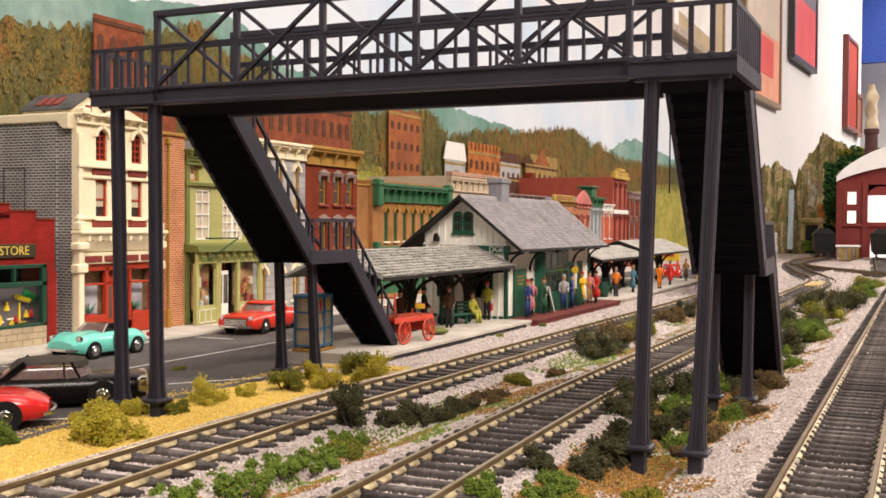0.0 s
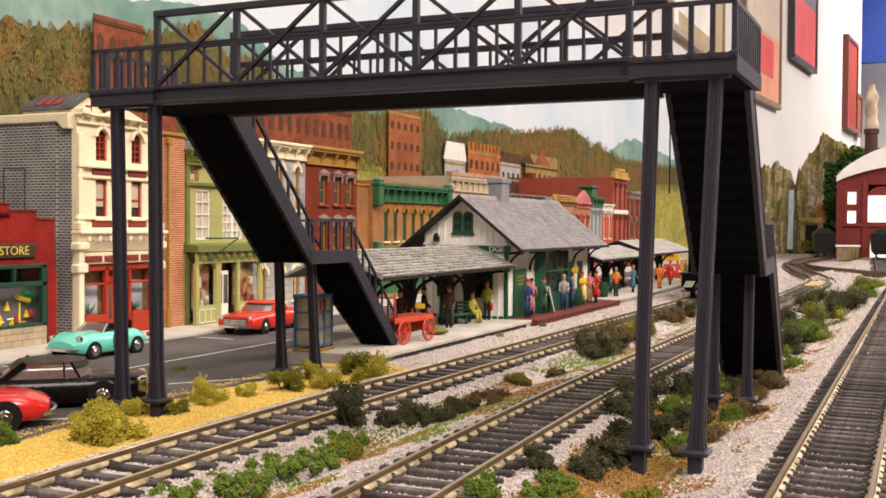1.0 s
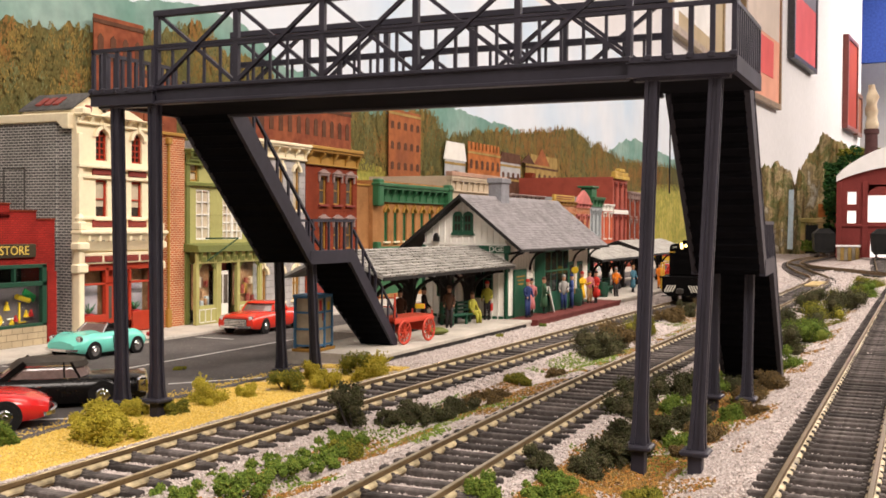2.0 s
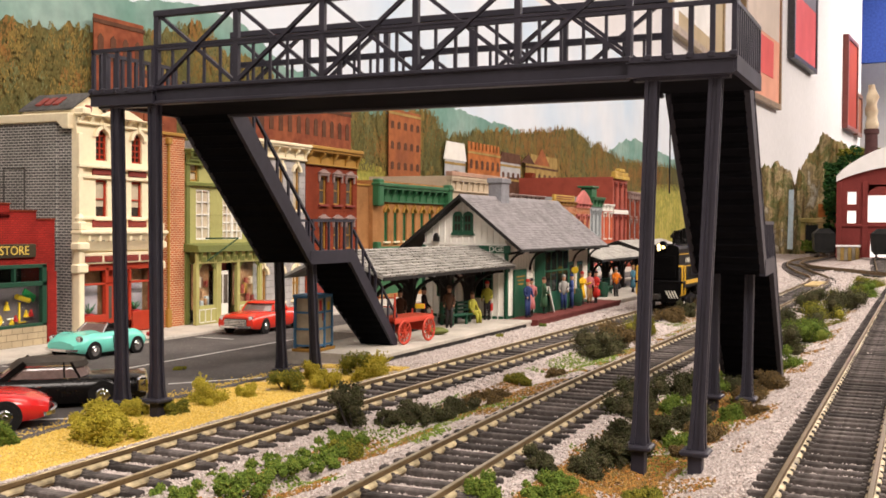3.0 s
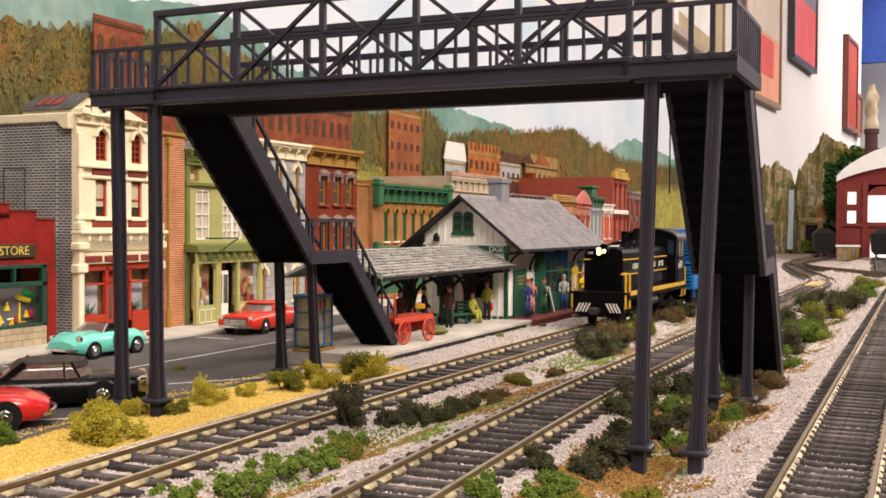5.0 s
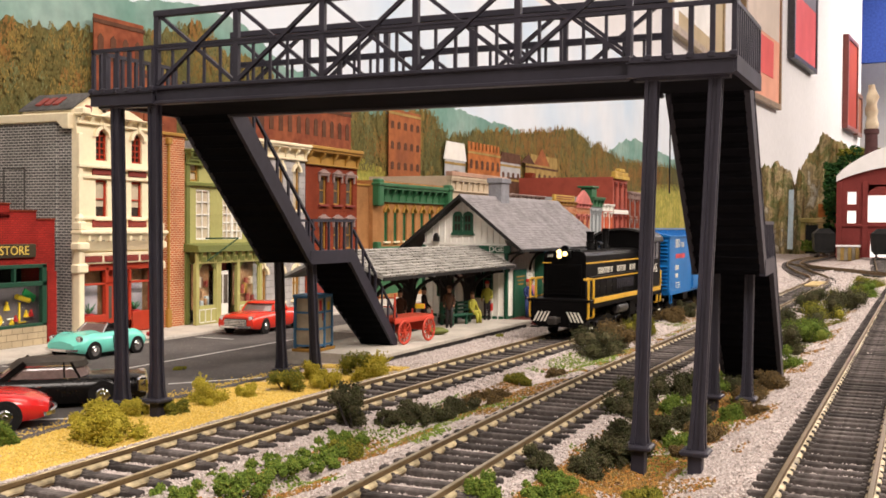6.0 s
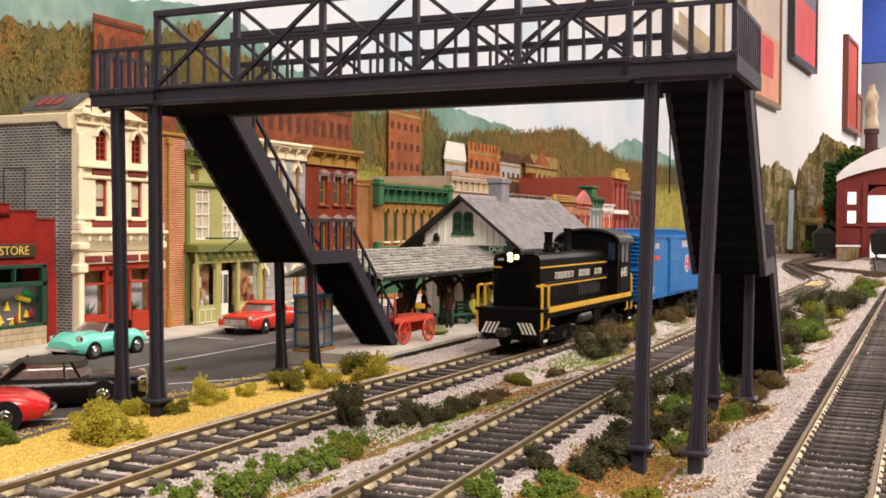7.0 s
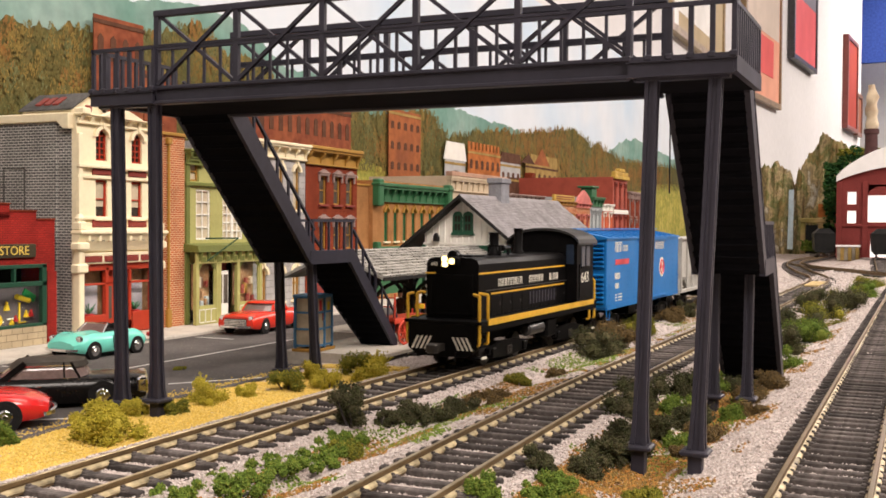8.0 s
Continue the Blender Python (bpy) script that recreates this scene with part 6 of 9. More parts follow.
        me = f.mesh("shingles", P_SLATE)
        sh = part("shingles", me, None, rf, "courses of grey slate shingles")
        sh["kind"] = "stuff"
        part("fascia", L().prism([(-7.32, ridge + 0.05), (ex + 0.06 * s, edge + 0.03), (ex + 0.06 * s, edge - 0.16), (-7.32, ridge - 0.14)], y0 - 0.86, y0 - 0.76, "y"), P_BLACKTRIM, rf)
        part("gutter", L().box(min(ex, ex + 0.1 * s), max(ex, ex + 0.1 * s), y0 - 0.8, y1 + 0.88, edge - 0.13, edge - 0.02), P_BLACKTRIM, rf)
    part("ridge_cap", L().prism([(-7.5, ridge - 0.1), (-7.32, ridge + 0.1), (-7.14, ridge - 0.1)], y0 - 0.8, y1 + 0.88, "y"), P_SLATE, t)
    ch = part("chimney", L().cbox(-7.75, -6.95, 54.2, 55.4, 5.9, 7.3, 0.04).cbox(-7.82, -6.88, 54.1, 55.5, 7.1, 7.4, 0.04), mat("grey_chimney", (0.25, 0.25, 0.27), 0.8), t, "plain grey chimney")
    for y in (50.2, 53.4, 56.2, 61.0, 64.1):
        b = L().bar((x1, y, 3.3), (er - 0.1, y, 3.45), 0.12, 0.12)
        n = 7
        for i in range(n):
            a0, a1 = math.pi / 2 * i / n, math.pi / 2 * (i + 1) / n
            b.bar((x1 + 0.85 - 0.8 * math.cos(a0), y, 2.35 + 1.0 * math.sin(a0)), (x1 + 0.85 - 0.8 * math.cos(a1), y, 2.35 + 1.0 * math.sin(a1)), 0.1, 0.1)
        part("eave_bracket", b, P_BLACKTRIM, t)
    part("end_lamp", L().prism([(-9.0, 3.9), (-8.75, 3.9), (-8.75, 4.15), (-8.87, 4.35), (-9.0, 4.2)], y0 - 0.35, y0 - 0.05, "y"), P_BLACKTRIM, t)


depot()


def canopy(name, label, ya, yb, zr, ze, xr, hw, posts, shakes):
    t = thing(name, xr, (ya + yb) / 2, PZ, 0, label, "platform canopy", "platform canopies")
    oy = (ya + yb) / 2

    class L(Form):
        def mesh(self, *a, **k):
            self.v = [(x - xr, y - oy, z - PZ) for x, y, z in self.v]
            return super().mesh(*a, **k)

    ang = math.degrees(math.atan2(zr - ze, hw))
    for s in (1, -1):
        rf = part("roof_slope", L().prism([(xr, zr), (xr + hw * s, ze), (xr + hw * s, ze - 0.1), (xr, zr - 0.12)], ya, yb, "y"), P_BLACKTRIM if not shakes else P_SHAKE, t)
        part("fascia", L().box(min(xr + hw * s, xr + hw * s + 0.06 * s), max(xr + hw * s, xr + hw * s + 0.06 * s), ya, yb, ze - 0.14, ze + 0.0), P_BLACKTRIM, rf)
        rows = 10
        ln = math.hypot(hw, zr - ze) / rows
        if shakes and s == 1:
            r = random.Random(11)
            kinds = []
            for k in range(6):
                w, th = 0.40 + 0.03 * k, 0.05 + 0.012 * k
                f = Form()
                f.add([(0, 0, 0), (w * 0.97, 0, 0), (w * 0.97, -ln * 1.15, 0.0), (0, -ln * (1.15 + 0.04 * k), 0.0), (0, 0, 0.01), (w * 0.97, 0, 0.01), (w * 0.97, -ln * 1.15, th), (0, -ln * (1.15 + 0.04 * k), th)], [(0, 3, 2, 1), (4, 5, 6, 7), (0, 1, 5, 4), (1, 2, 6, 5), (2, 3, 7, 6), (3, 0, 4, 7)])
                kinds.append((w, f.mesh("shake", P_SHAKE)))
            for i in range(rows):
                u = i / rows
                y = ya + r.uniform(0, 0.15)
                while y < yb - 0.3:
                    w, me = r.choice(kinds)
                    ob = part("shake", me, None, rf)
                    x, z = hw * u, zr - PZ + (ze - zr) * u + 0.015
                    ob.matrix_basis = pose(x * CM, (y - oy) * CM, z * CM) @ Euler((0, radians(ang), 0)).to_matrix().to_4x4() @ pose(0, 0, 0, r.uniform(-1.5, 1.5), 0, 90 + r.uniform(-1.5, 1.5))
                    y += w
        else:
            f = Form()
            r = random.Random(4)
            for i in range(rows):
                u0, u1 = i / rows, (i + 1) / rows
                y = ya
                while y < yb:
                    yb2 = min(yb, y + r.uniform(0.3, 0.6))
                    q = r.uniform(0.03, 0.06)
                    f.add([(xr + hw * s * u0, y, zr + (ze - zr) * u0 + 0.01), (xr + hw * s * u1, y, zr + (ze - zr) * u1 + q), (xr + hw * s * u1, yb2 - 0.015, zr + (ze - zr) * u1 + q), (xr + hw * s * u0, yb2 - 0.015, zr + (ze - zr) * u0 + 0.01), (xr + hw * s * u1, y, zr + (ze - zr) * u1), (xr + hw * s * u1, yb2 - 0.015, zr + (ze - zr) * u1)], [(0, 1, 2, 3), (1, 4, 5, 2), (0, 3, 5, 4), (0, 4, 1), (3, 2, 5)])
                    y = yb2
            f.v = [(a - xr, b - oy, c - PZ) for a, b, c in f.v]
            sh = part("shingles", f.mesh("shingles", P_SHAKE), None, rf)
            sh["kind"] = "stuff"
    for y in posts:
        p = part("post", L().cbox(xr - 0.26, xr + 0.26, y - 0.2, y + 0.2, PZ, zr - 0.35, 0.05).cbox(xr - 0.34, xr + 0.34, y - 0.28, y + 0.28, PZ, PZ + 0.35, 0.05), P_BLACKTRIM, t)
        for s in (1, -1):
            b = L()
            n = 7
            for i in range(n):
                a0, a1 = math.pi / 2 * i / n, math.pi / 2 * (i + 1) / n
                b.bar((xr + s * (0.25 + 1.6 - 1.6 * math.cos(a0)), y, 1.35 + 1.1 * math.sin(a0)), (xr + s * (0.25 + 1.6 - 1.6 * math.cos(a1)), y, 1.35 + 1.1 * math.sin(a1)), 0.13, 0.14)
            b.bar((xr, y, ze - 0.12), (xr + s * (hw - 0.15), y, ze - 0.12), 0.14, 0.14)
            part("brace", b, P_BLACKTRIM, p)
        for s in (1, -1):
            part("knee", L().bar((xr, y, 1.6), (xr, y + 1.2 * s, 2.6), 0.12, 0.12, (1, 0, 0)), P_BLACKTRIM, p)
    part("beam", L().box(xr - 0.12, xr + 0.12, ya + 0.2, yb - 0.2, ze + 0.0, ze + 0.2), P_BLACKTRIM, t)


canopy("platform_canopy", "platform canopy with weathered grey shake roof on black posts", 35.6, 49.9, 3.72, 2.72, -6.75, 2.25, (38.6, 42.4, 46.4, 49.3), True)
canopy("far_canopy", "low shingled canopy beyond the depot on black posts", 66.0, 79.0, 3.30, 2.55, -7.0, 2.4, (67.5, 71.5, 75.5, 78.5), False)
canopy("end_canopy", "shingled shelter roof at the platform end", 79.6, 94.5, 3.65, 2.65, -7.2, 2.8, (80.6, 85.0, 89.5, 93.6), False)

FIG = {n: mat("figure_" + n, c, 0.6, vary=0.1) for n, c in dict(navy=(0.02, 0.035, 0.12), pink=(0.52, 0.17, 0.17), green=(0.04, 0.10, 0.05), skin=(0.45, 0.24, 0.15), dark=(0.025, 0.02, 0.02), blue=(0.04, 0.07, 0.22), yellow=(0.75, 0.45, 0.02), white=(0.34, 0.33, 0.31), red=(0.50, 0.03, 0.02), orange=(0.65, 0.17, 0.01), sky=(0.06, 0.16, 0.22), brown=(0.10, 0.05, 0.03), lime=(0.38, 0.36, 0.05), tan=(0.35, 0.20, 0.08)).items()}


def figure(x, y, turn, top, legs, hat, label, seated=False, z=0.0, bag=None, skirt=False, arm=0.3):
    """A painted cast figure, about 2 cm tall, as one plain mesh."""
    groups = []
    f = Form()

    def ell(rx, ry, z, cx=0.0, cy=0.0, n=10):
        return [(cx + rx * math.cos(2 * math.pi * i / n), cy + ry * math.sin(2 * math.pi * i / n), z) for i in range(n)]

    def add(form, m):
        start = len(f.f)
        f.add(form.v, form.f)
        groups.append((start, len(f.f), m))

    k = -0.42 if seated else 0.0
    if seated:
        for s in (-1, 1):
            add(Form().rod((0.13 * s, 0.05, 0.55), (0.13 * s, -0.5, 0.55), 0.13, 0.11).rod((0.13 * s, -0.5, 0.55), (0.13 * s, -0.55, 0.05), 0.1, 0.07), legs)
    elif skirt:
        add(Form().loft([ell(0.26, 0.24, 0.35), ell(0.22, 0.2, 0.7), ell(0.15, 0.13, 1.12)]), legs)
        for s in (-1, 1):
            add(Form().rod((0.07 * s, 0, 0.0), (0.07 * s, 0, 0.4), 0.06, 0.06).cbox(0.07 * s - 0.05, 0.07 * s + 0.05, -0.16, 0.06, 0.0, 0.07, 0.02), FIG["dark"])
    else:
        for s in (-1, 1):
            add(Form().rod((0.11 * s, 0.03 * s, 0.05), (0.1 * s, 0, 0.95), 0.08, 0.125), legs)
            add(Form().cbox(0.11 * s - 0.07, 0.11 * s + 0.07, -0.2 + 0.03 * s, 0.08, 0.0, 0.1, 0.02), FIG["dark"])
    add(Form().loft([ell(0.19, 0.14, 0.85 + k), ell(0.18, 0.13, 1.1 + k), ell(0.25, 0.15, 1.42 + k), ell(0.22, 0.13, 1.56 + k), ell(0.08, 0.08, 1.63 + k)]), top)
    for s in (-1, 1):
        e = (0.30 * s, -0.05 - 0.1 * arm, 1.2 + k)
        h = (0.26 * s, -0.12 - arm * 0.6, 0.95 + k + arm * 0.4)
        add(Form().rod((0.24 * s, 0, 1.5 + k), e, 0.085, 0.075).rod(e, h, 0.075, 0.055), top)
        add(Form().rod(h, (h[0], h[1] - 0.05, h[2] - 0.06), 0.055, 0.04), FIG["skin"])
    add(Form().loft([ell(0.06, 0.06, 1.6 + k), ell(0.10, 0.11, 1.68 + k), ell(0.125, 0.135, 1.78 + k), ell(0.12, 0.13, 1.86 + k), ell(0.07, 0.08, 1.95 + k)]), FIG["skin"])
    add(Form().loft([ell(0.135, 0.15, 1.84 + k, 0, 0.01), ell(0.13, 0.14, 1.92 + k), ell(0.06, 0.07, 1.99 + k)]), hat)
    if bag is not None:
        add(Form().cbox(0.26, 0.36, -0.3, 0.08, 0.45 + k, 0.85 + k, 0.04), bag)
    f.v = [(p * 0.84, q * 0.84, w) for p, q, w in f.v]
    me = f.mesh("figurine", None)
    slots = []
    for a, b, m in groups:
        if m not in slots:
            slots.append(m)
            me.materials.append(m)
    for a, b, m in groups:
        for i in range(a, b):
            me.polygons[i].material_index = slots.index(m)
    me.shade_smooth()
    ob = new("figurine", me)
    ob.matrix_world = pose(x * CM, y * CM, (PZ + z) * CM, 0, 0, turn)
    tagged(ob, label, "figurine", "platform figurines")


F = FIG
for row in ((-4.15, 50.9, 60, F["navy"], F["navy"], F["red"], "painted miniature figurine in a navy uniform", 0.07), (-4.35, 52.0, 200, F["pink"], F["pink"], F["dark"], "painted miniature figurine in a pink dress", 0.07),
            (-4.2, 53.6, 120, F["green"], F["green"], F["brown"], "painted miniature figurine in a dark green coat", 0.07), (-4.1, 56.7, 20, F["white"], F["navy"], F["white"], "painted miniature figurine with a pale jacket", 0.07),
            (-3.95, 57.7, 300, F["blue"], F["navy"], F["navy"], "painted miniature figurine in a blue uniform", 0.07), (-4.4, 61.2, 60, F["yellow"], F["yellow"], F["red"], "painted miniature figurine in a yellow dress", 0.07),
            (-4.3, 62.4, 30, F["pink"], F["tan"], F["dark"], "painted miniature figurine in a pale pink top", 0.07), (-3.95, 62.6, 340, F["red"], F["red"], F["dark"], "painted miniature figurine in a red coat with bag", 0.07),
            (-4.7, 70.0, 30, F["orange"], F["dark"], F["white"], "painted miniature figurine in an orange jacket", 0), (-5.2, 71.8, 200, F["white"], F["red"], F["red"], "painted miniature figurine in white and red", 0),
            (-4.8, 75.0, 60, F["sky"], F["sky"], F["tan"], "painted miniature figurine in a light blue coat", 0), (-4.2, 80.8, 30, F["orange"], F["orange"], F["dark"], "painted miniature figurine in orange", 0),
            (-4.6, 86.4, 220, F["red"], F["red"], F["brown"], "painted miniature figurine in a long red coat", 0), (-4.7, 93.2, 10, F["tan"], F["brown"], F["tan"], "painted miniature figurine in a tan coat", 0),
            (-5.8, 44.7, 20, F["brown"], F["dark"], F["brown"], "painted miniature figurine in a dark brown suit", 0), (-6.3, 43.0, 100, F["dark"], F["dark"], F["dark"], "painted miniature figurine in a black coat", 0),
            (-5.8, 50.0 - 0.6, 10, F["lime"], F["dark"], F["red"], "painted miniature figurine in a lime jacket and red cap", 0), (-6.4, 40.8, 30, F["brown"], F["dark"], F["dark"], "painted miniature figurine standing behind the cart", 0)):
    x, y, turn, top, legs, hat, label, z = row
    dress = "dress" in label or "coat" in label
    figure(x, y, turn, top, legs, hat, label, z=z, skirt=dress, bag=F["red"] if ("bag" in label or "cap" in label) else None, arm=0.9 if "orange jacket" in label or "yellow dress" in label else 0.25)
figure(-5.75, 47.35, 70, F["lime"], F["lime"], F["brown"], "seated painted miniature figurine in a pale green dress", seated=True, z=-0.02)


def bench(x, y, rz):
    t = thing("platform_bench", x, y, PZ, rz, "green slatted platform bench under the canopy", "bench")
    for i in range(4):
        part("seat_slat", Form().cbox(-1.3, 1.3, -0.42 + i * 0.17, -0.29 + i * 0.17, 0.44, 0.50, 0.01), P_TRIM, t)
    for i in range(3):
        part("back_slat", Form().cbox(-1.3, 1.3, 0.26, 0.32, 0.58 + i * 0.18, 0.70 + i * 0.18, 0.01), P_TRIM, t)
    for x in (-1.15, 0, 1.15):
        part("bench_leg", Form().box(x - 0.05, x + 0.05, -0.4, 0.3, 0.3, 0.44).box(x - 0.05, x + 0.05, -0.4, -0.3, 0, 0.44).box(x - 0.05, x + 0.05, 0.2, 0.32, 0, 1.1), P_TRIM, t)


bench(-6.1, 46.7, 78)
bench(-6.2, 73.0, 85)


def baggage_cart():
    t = thing("baggage_cart", -5.0, 38.4, PZ, 82, "red wooden baggage cart with spoked wheels", "baggage cart")
    bed = part("bed", Form().cbox(-1.65, 1.65, -0.62, 0.62, 1.05, 1.18, 0.03), P_CART, t)
    for i in range(9):
        part("plank", Form().cbox(-1.6 + i * 0.36, -1.27 + i * 0.36, -0.6, 0.6, 1.18, 1.21, 0.01), mat("cart_plank", (0.40, 0.06, 0.03), 0.6) if i == 0 else bpy.data.materials["cart_plank"], bed)
    for s in (-1, 1):
        part("side_rail", Form().cbox(-1.7, 1.7, 0.58 * s - 0.05, 0.58 * s + 0.05, 0.95, 1.1, 0.02), P_CART, t)
    for x in (-1.6, 1.6):
        for y in (-0.55, 0.55):
            part("end_stake", Form().bar((x, y, 1.1), (x, y, 2.3 if x < 0 else 1.4), 0.07, 0.07), P_CART, t)
    part("end_bar", Form().bar((-1.6, -0.55, 2.1), (-1.6, 0.55, 2.1), 0.06, 0.06).bar((-1.6, -0.55, 1.7), (-1.6, 0.55, 1.7), 0.06, 0.06), P_CART, t)
    for x in (-1.05, 1.05):
        part("axle", Form().rod((x, -0.75, 0.55), (x, 0.75, 0.55), 0.05, 0.05, 6).box(x - 0.08, x + 0.08, -0.5, 0.5, 0.5, 1.0), P_CART, t)
        for y in (-0.72, 0.72):
            w = part("wheel", Form().torus((x, y, 0.55), (0, 1, 0), 0.50, 0.055, 24, 6), P_CART, t)
            part("hub", Form().wheel((x, y, 0.55), (0, 1, 0), 0.11, 0.16, 10), P_CART, w)
            for i in range(10):
                a = 2 * math.pi * i / 10
                part("spoke", Form().bar((x + 0.08 * math.cos(a), y, 0.55 + 0.08 * math.sin(a)), (x + 0.48 * math.cos(a), y, 0.55 + 0.48 * math.sin(a)), 0.045, 0.045, (0, 1, 0)), P_CART, w)
    t.scale = (0.84, 0.9, 0.9)
    s = thing("grain_sack", -4.95, 41.5, PZ, 20, "dull green sack lying on the platform", "sack")
    part("sack", Form().loft([[(u, 0.32 * a * math.cos(i * 0.628), 0.17 + 0.17 * a * math.sin(i * 0.628)) for i in range(10)] for u, a in ((-0.5, 0.3), (-0.42, 0.85), (-0.1, 1.0), (0.25, 0.9), (0.45, 0.5), (0.52, 0.2))]), P_OLIVE2, s, smooth=True)
    b = thing("parcel", -5.3, 41.7, PZ + 0.98, 15, "small red and yellow parcel on the cart end", "parcel")
    b.matrix_world = pose(-5.25 * CM, 40.45 * CM, (PZ + 1.22) * CM, 0, 0, 15)
    part("box", Form().cbox(-0.2, 0.2, -0.15, 0.15, 0, 0.2, 0.02), P_SIGNYEL, b)
    part("wrapper", Form().box(-0.21, 0.21, -0.06, 0.06, -0.0 + 0.002, 0.21), P_SIGNRED, b)


baggage_cart()


def booth():
    t = thing("ticket_booth", -6.75, 34.0, PZ, 4, "small blue framed booth with yellowed panes", "kiosk")
    P_BOOTH = mat("booth_blue", (0.055, 0.18, 0.34), 0.5)
    P_AMBER = mat("yellowed_pane", (0.44, 0.36, 0.25), 0.35, vary=0.3, grain=200, stain=90)
    part("base", Form().cbox(-0.75, 0.75, -0.85, 1.7, 0, 0.12, 0.02), P_YELLOW, t)
    for x in (-0.6, 0.6):
        for y in (-0.7, 0.45, 1.5):
            part("post", Form().box(x - 0.07, x + 0.07, y - 0.07, y + 0.07, 0.1, 2.15), P_BOOTH, t)
    for z in (0.2, 0.85, 1.5, 2.1):
        part("rail", Form().box(-0.6, 0.6, -0.74, -0.66, z, z + 0.08).box(0.56, 0.64, -0.7, 1.5, z, z + 0.08).box(-0.64, -0.56, -0.7, 1.5, z, z + 0.08), P_BOOTH, t)
    part("pane", Form().box(-0.56, 0.56, -0.69, -0.67, 0.2, 2.1), P_AMBER, t)
    part("pane", Form().box(0.57, 0.59, -0.66, 1.5, 0.2, 2.1), P_AMBER, t)
    part("pane", Form().box(-0.59, -0.57, -0.66, 1.5, 0.2, 2.1), P_AMBER, t)
    for i, (y, z, mt) in enumerate(((-0.2, 1.6, P_SIGNRED), (0.2, 1.2, P_MAROON), (0.9, 1.5, P_SIGNYEL))):
        part("poster", Form().box(0.592, 0.60, y, y + 0.35, z, z + 0.42), mt, t)
    t.scale = (0.72, 0.6, 0.96)
    part("roof", Form().cbox(-0.72, 0.72, -0.82, 1.62, 2.12, 2.24, 0.03), P_BOOTH, t, "flat blue framed top")


booth()


def platform_clutter():
    t = thing("sandwich_board", -4.4, 54.9, PZ + 0.07, 120, "white folding sandwich board sign, blank", "sign")
    part("panel", Form().add([(-0.4, -0.3, 0), (0.4, -0.3, 0), (0.35, 0.0, 1.4), (-0.35, 0.0, 1.4), (-0.4, -0.25, 0), (0.4, -0.25, 0), (0.35, 0.05, 1.4), (-0.35, 0.05, 1.4)], [(0, 1, 2, 3), (7, 6, 5, 4), (0, 4, 5, 1), (1, 5, 6, 2), (2, 6, 7, 3), (3, 7, 4, 0)]), P_WHITE, t)
    part("panel", Form().add([(-0.4, 0.35, 0), (0.4, 0.35, 0), (0.35, 0.08, 1.4), (-0.35, 0.08, 1.4), (-0.4, 0.40, 0), (0.4, 0.40, 0), (0.35, 0.13, 1.4), (-0.35, 0.13, 1.4)], [(3, 2, 1, 0), (4, 5, 6, 7), (0, 1, 5, 4), (1, 2, 6, 5), (2, 3, 7, 6), (3, 0, 4, 7)]), P_WHITE, t)
    for x, y, lab in ((-4.35, 60.0, "dark green barrel with hoops"), (-5.3, 69.0, "dark green barrel with hoops")):
        b = thing("barrel", x, y, PZ + (0.07 if y < 66 else 0), 0, lab + " on the platform", "barrel", "platform barrels")
        part("staves", Form().turned(0, 0, [(0.28, 0), (0.36, 0.4), (0.36, 0.6), (0.28, 1.0), (0.24, 1.0), (0.22, 0.95)], 14), P_DKGREEN, b, smooth=True)
        for z, r in ((0.15, 0.325), (0.82, 0.325)):
            part("hoop", Form().torus((0, 0, z), (0, 0, 1), r, 0.02, 16, 4), P_BLACKTRIM, b)
    b = thing("yellow_balloon", -4.3, 58.9, PZ + 2.0, 0, "small yellow paddle held up by a figurine", "paddle")
    b.matrix_world = pose(-4.0 * CM, 58.4 * CM, (PZ + 1.05) * CM)
    part("disc", Form().rod((0, 0, 1.2), (0.0, 0.08, 1.2), 0.2, 0.2, 12), P_SIGNYEL, b)
    part("stick", Form().rod((0, 0.04, -0.2), (0, 0.04, 1.1), 0.03, 0.03, 6), P_YELLOW, b)


platform_clutter()
# ---- parked cars ----
P_CHROME = mat("chrome", (0.70, 0.70, 0.70), 0.12, 1.0, vary=0.05, bump=0)
P_TYRE = mat("tyre_rubber", (0.018, 0.017, 0.017), 0.8, vary=0.2)
P_CARGLASS = mat("car_glass", (0.17, 0.12, 0.11), 0.08, vary=0.2, bump=0)
P_LENS = mat("headlamp_lens", (0.65, 0.65, 0.62), 0.1, vary=0.05, bump=0)


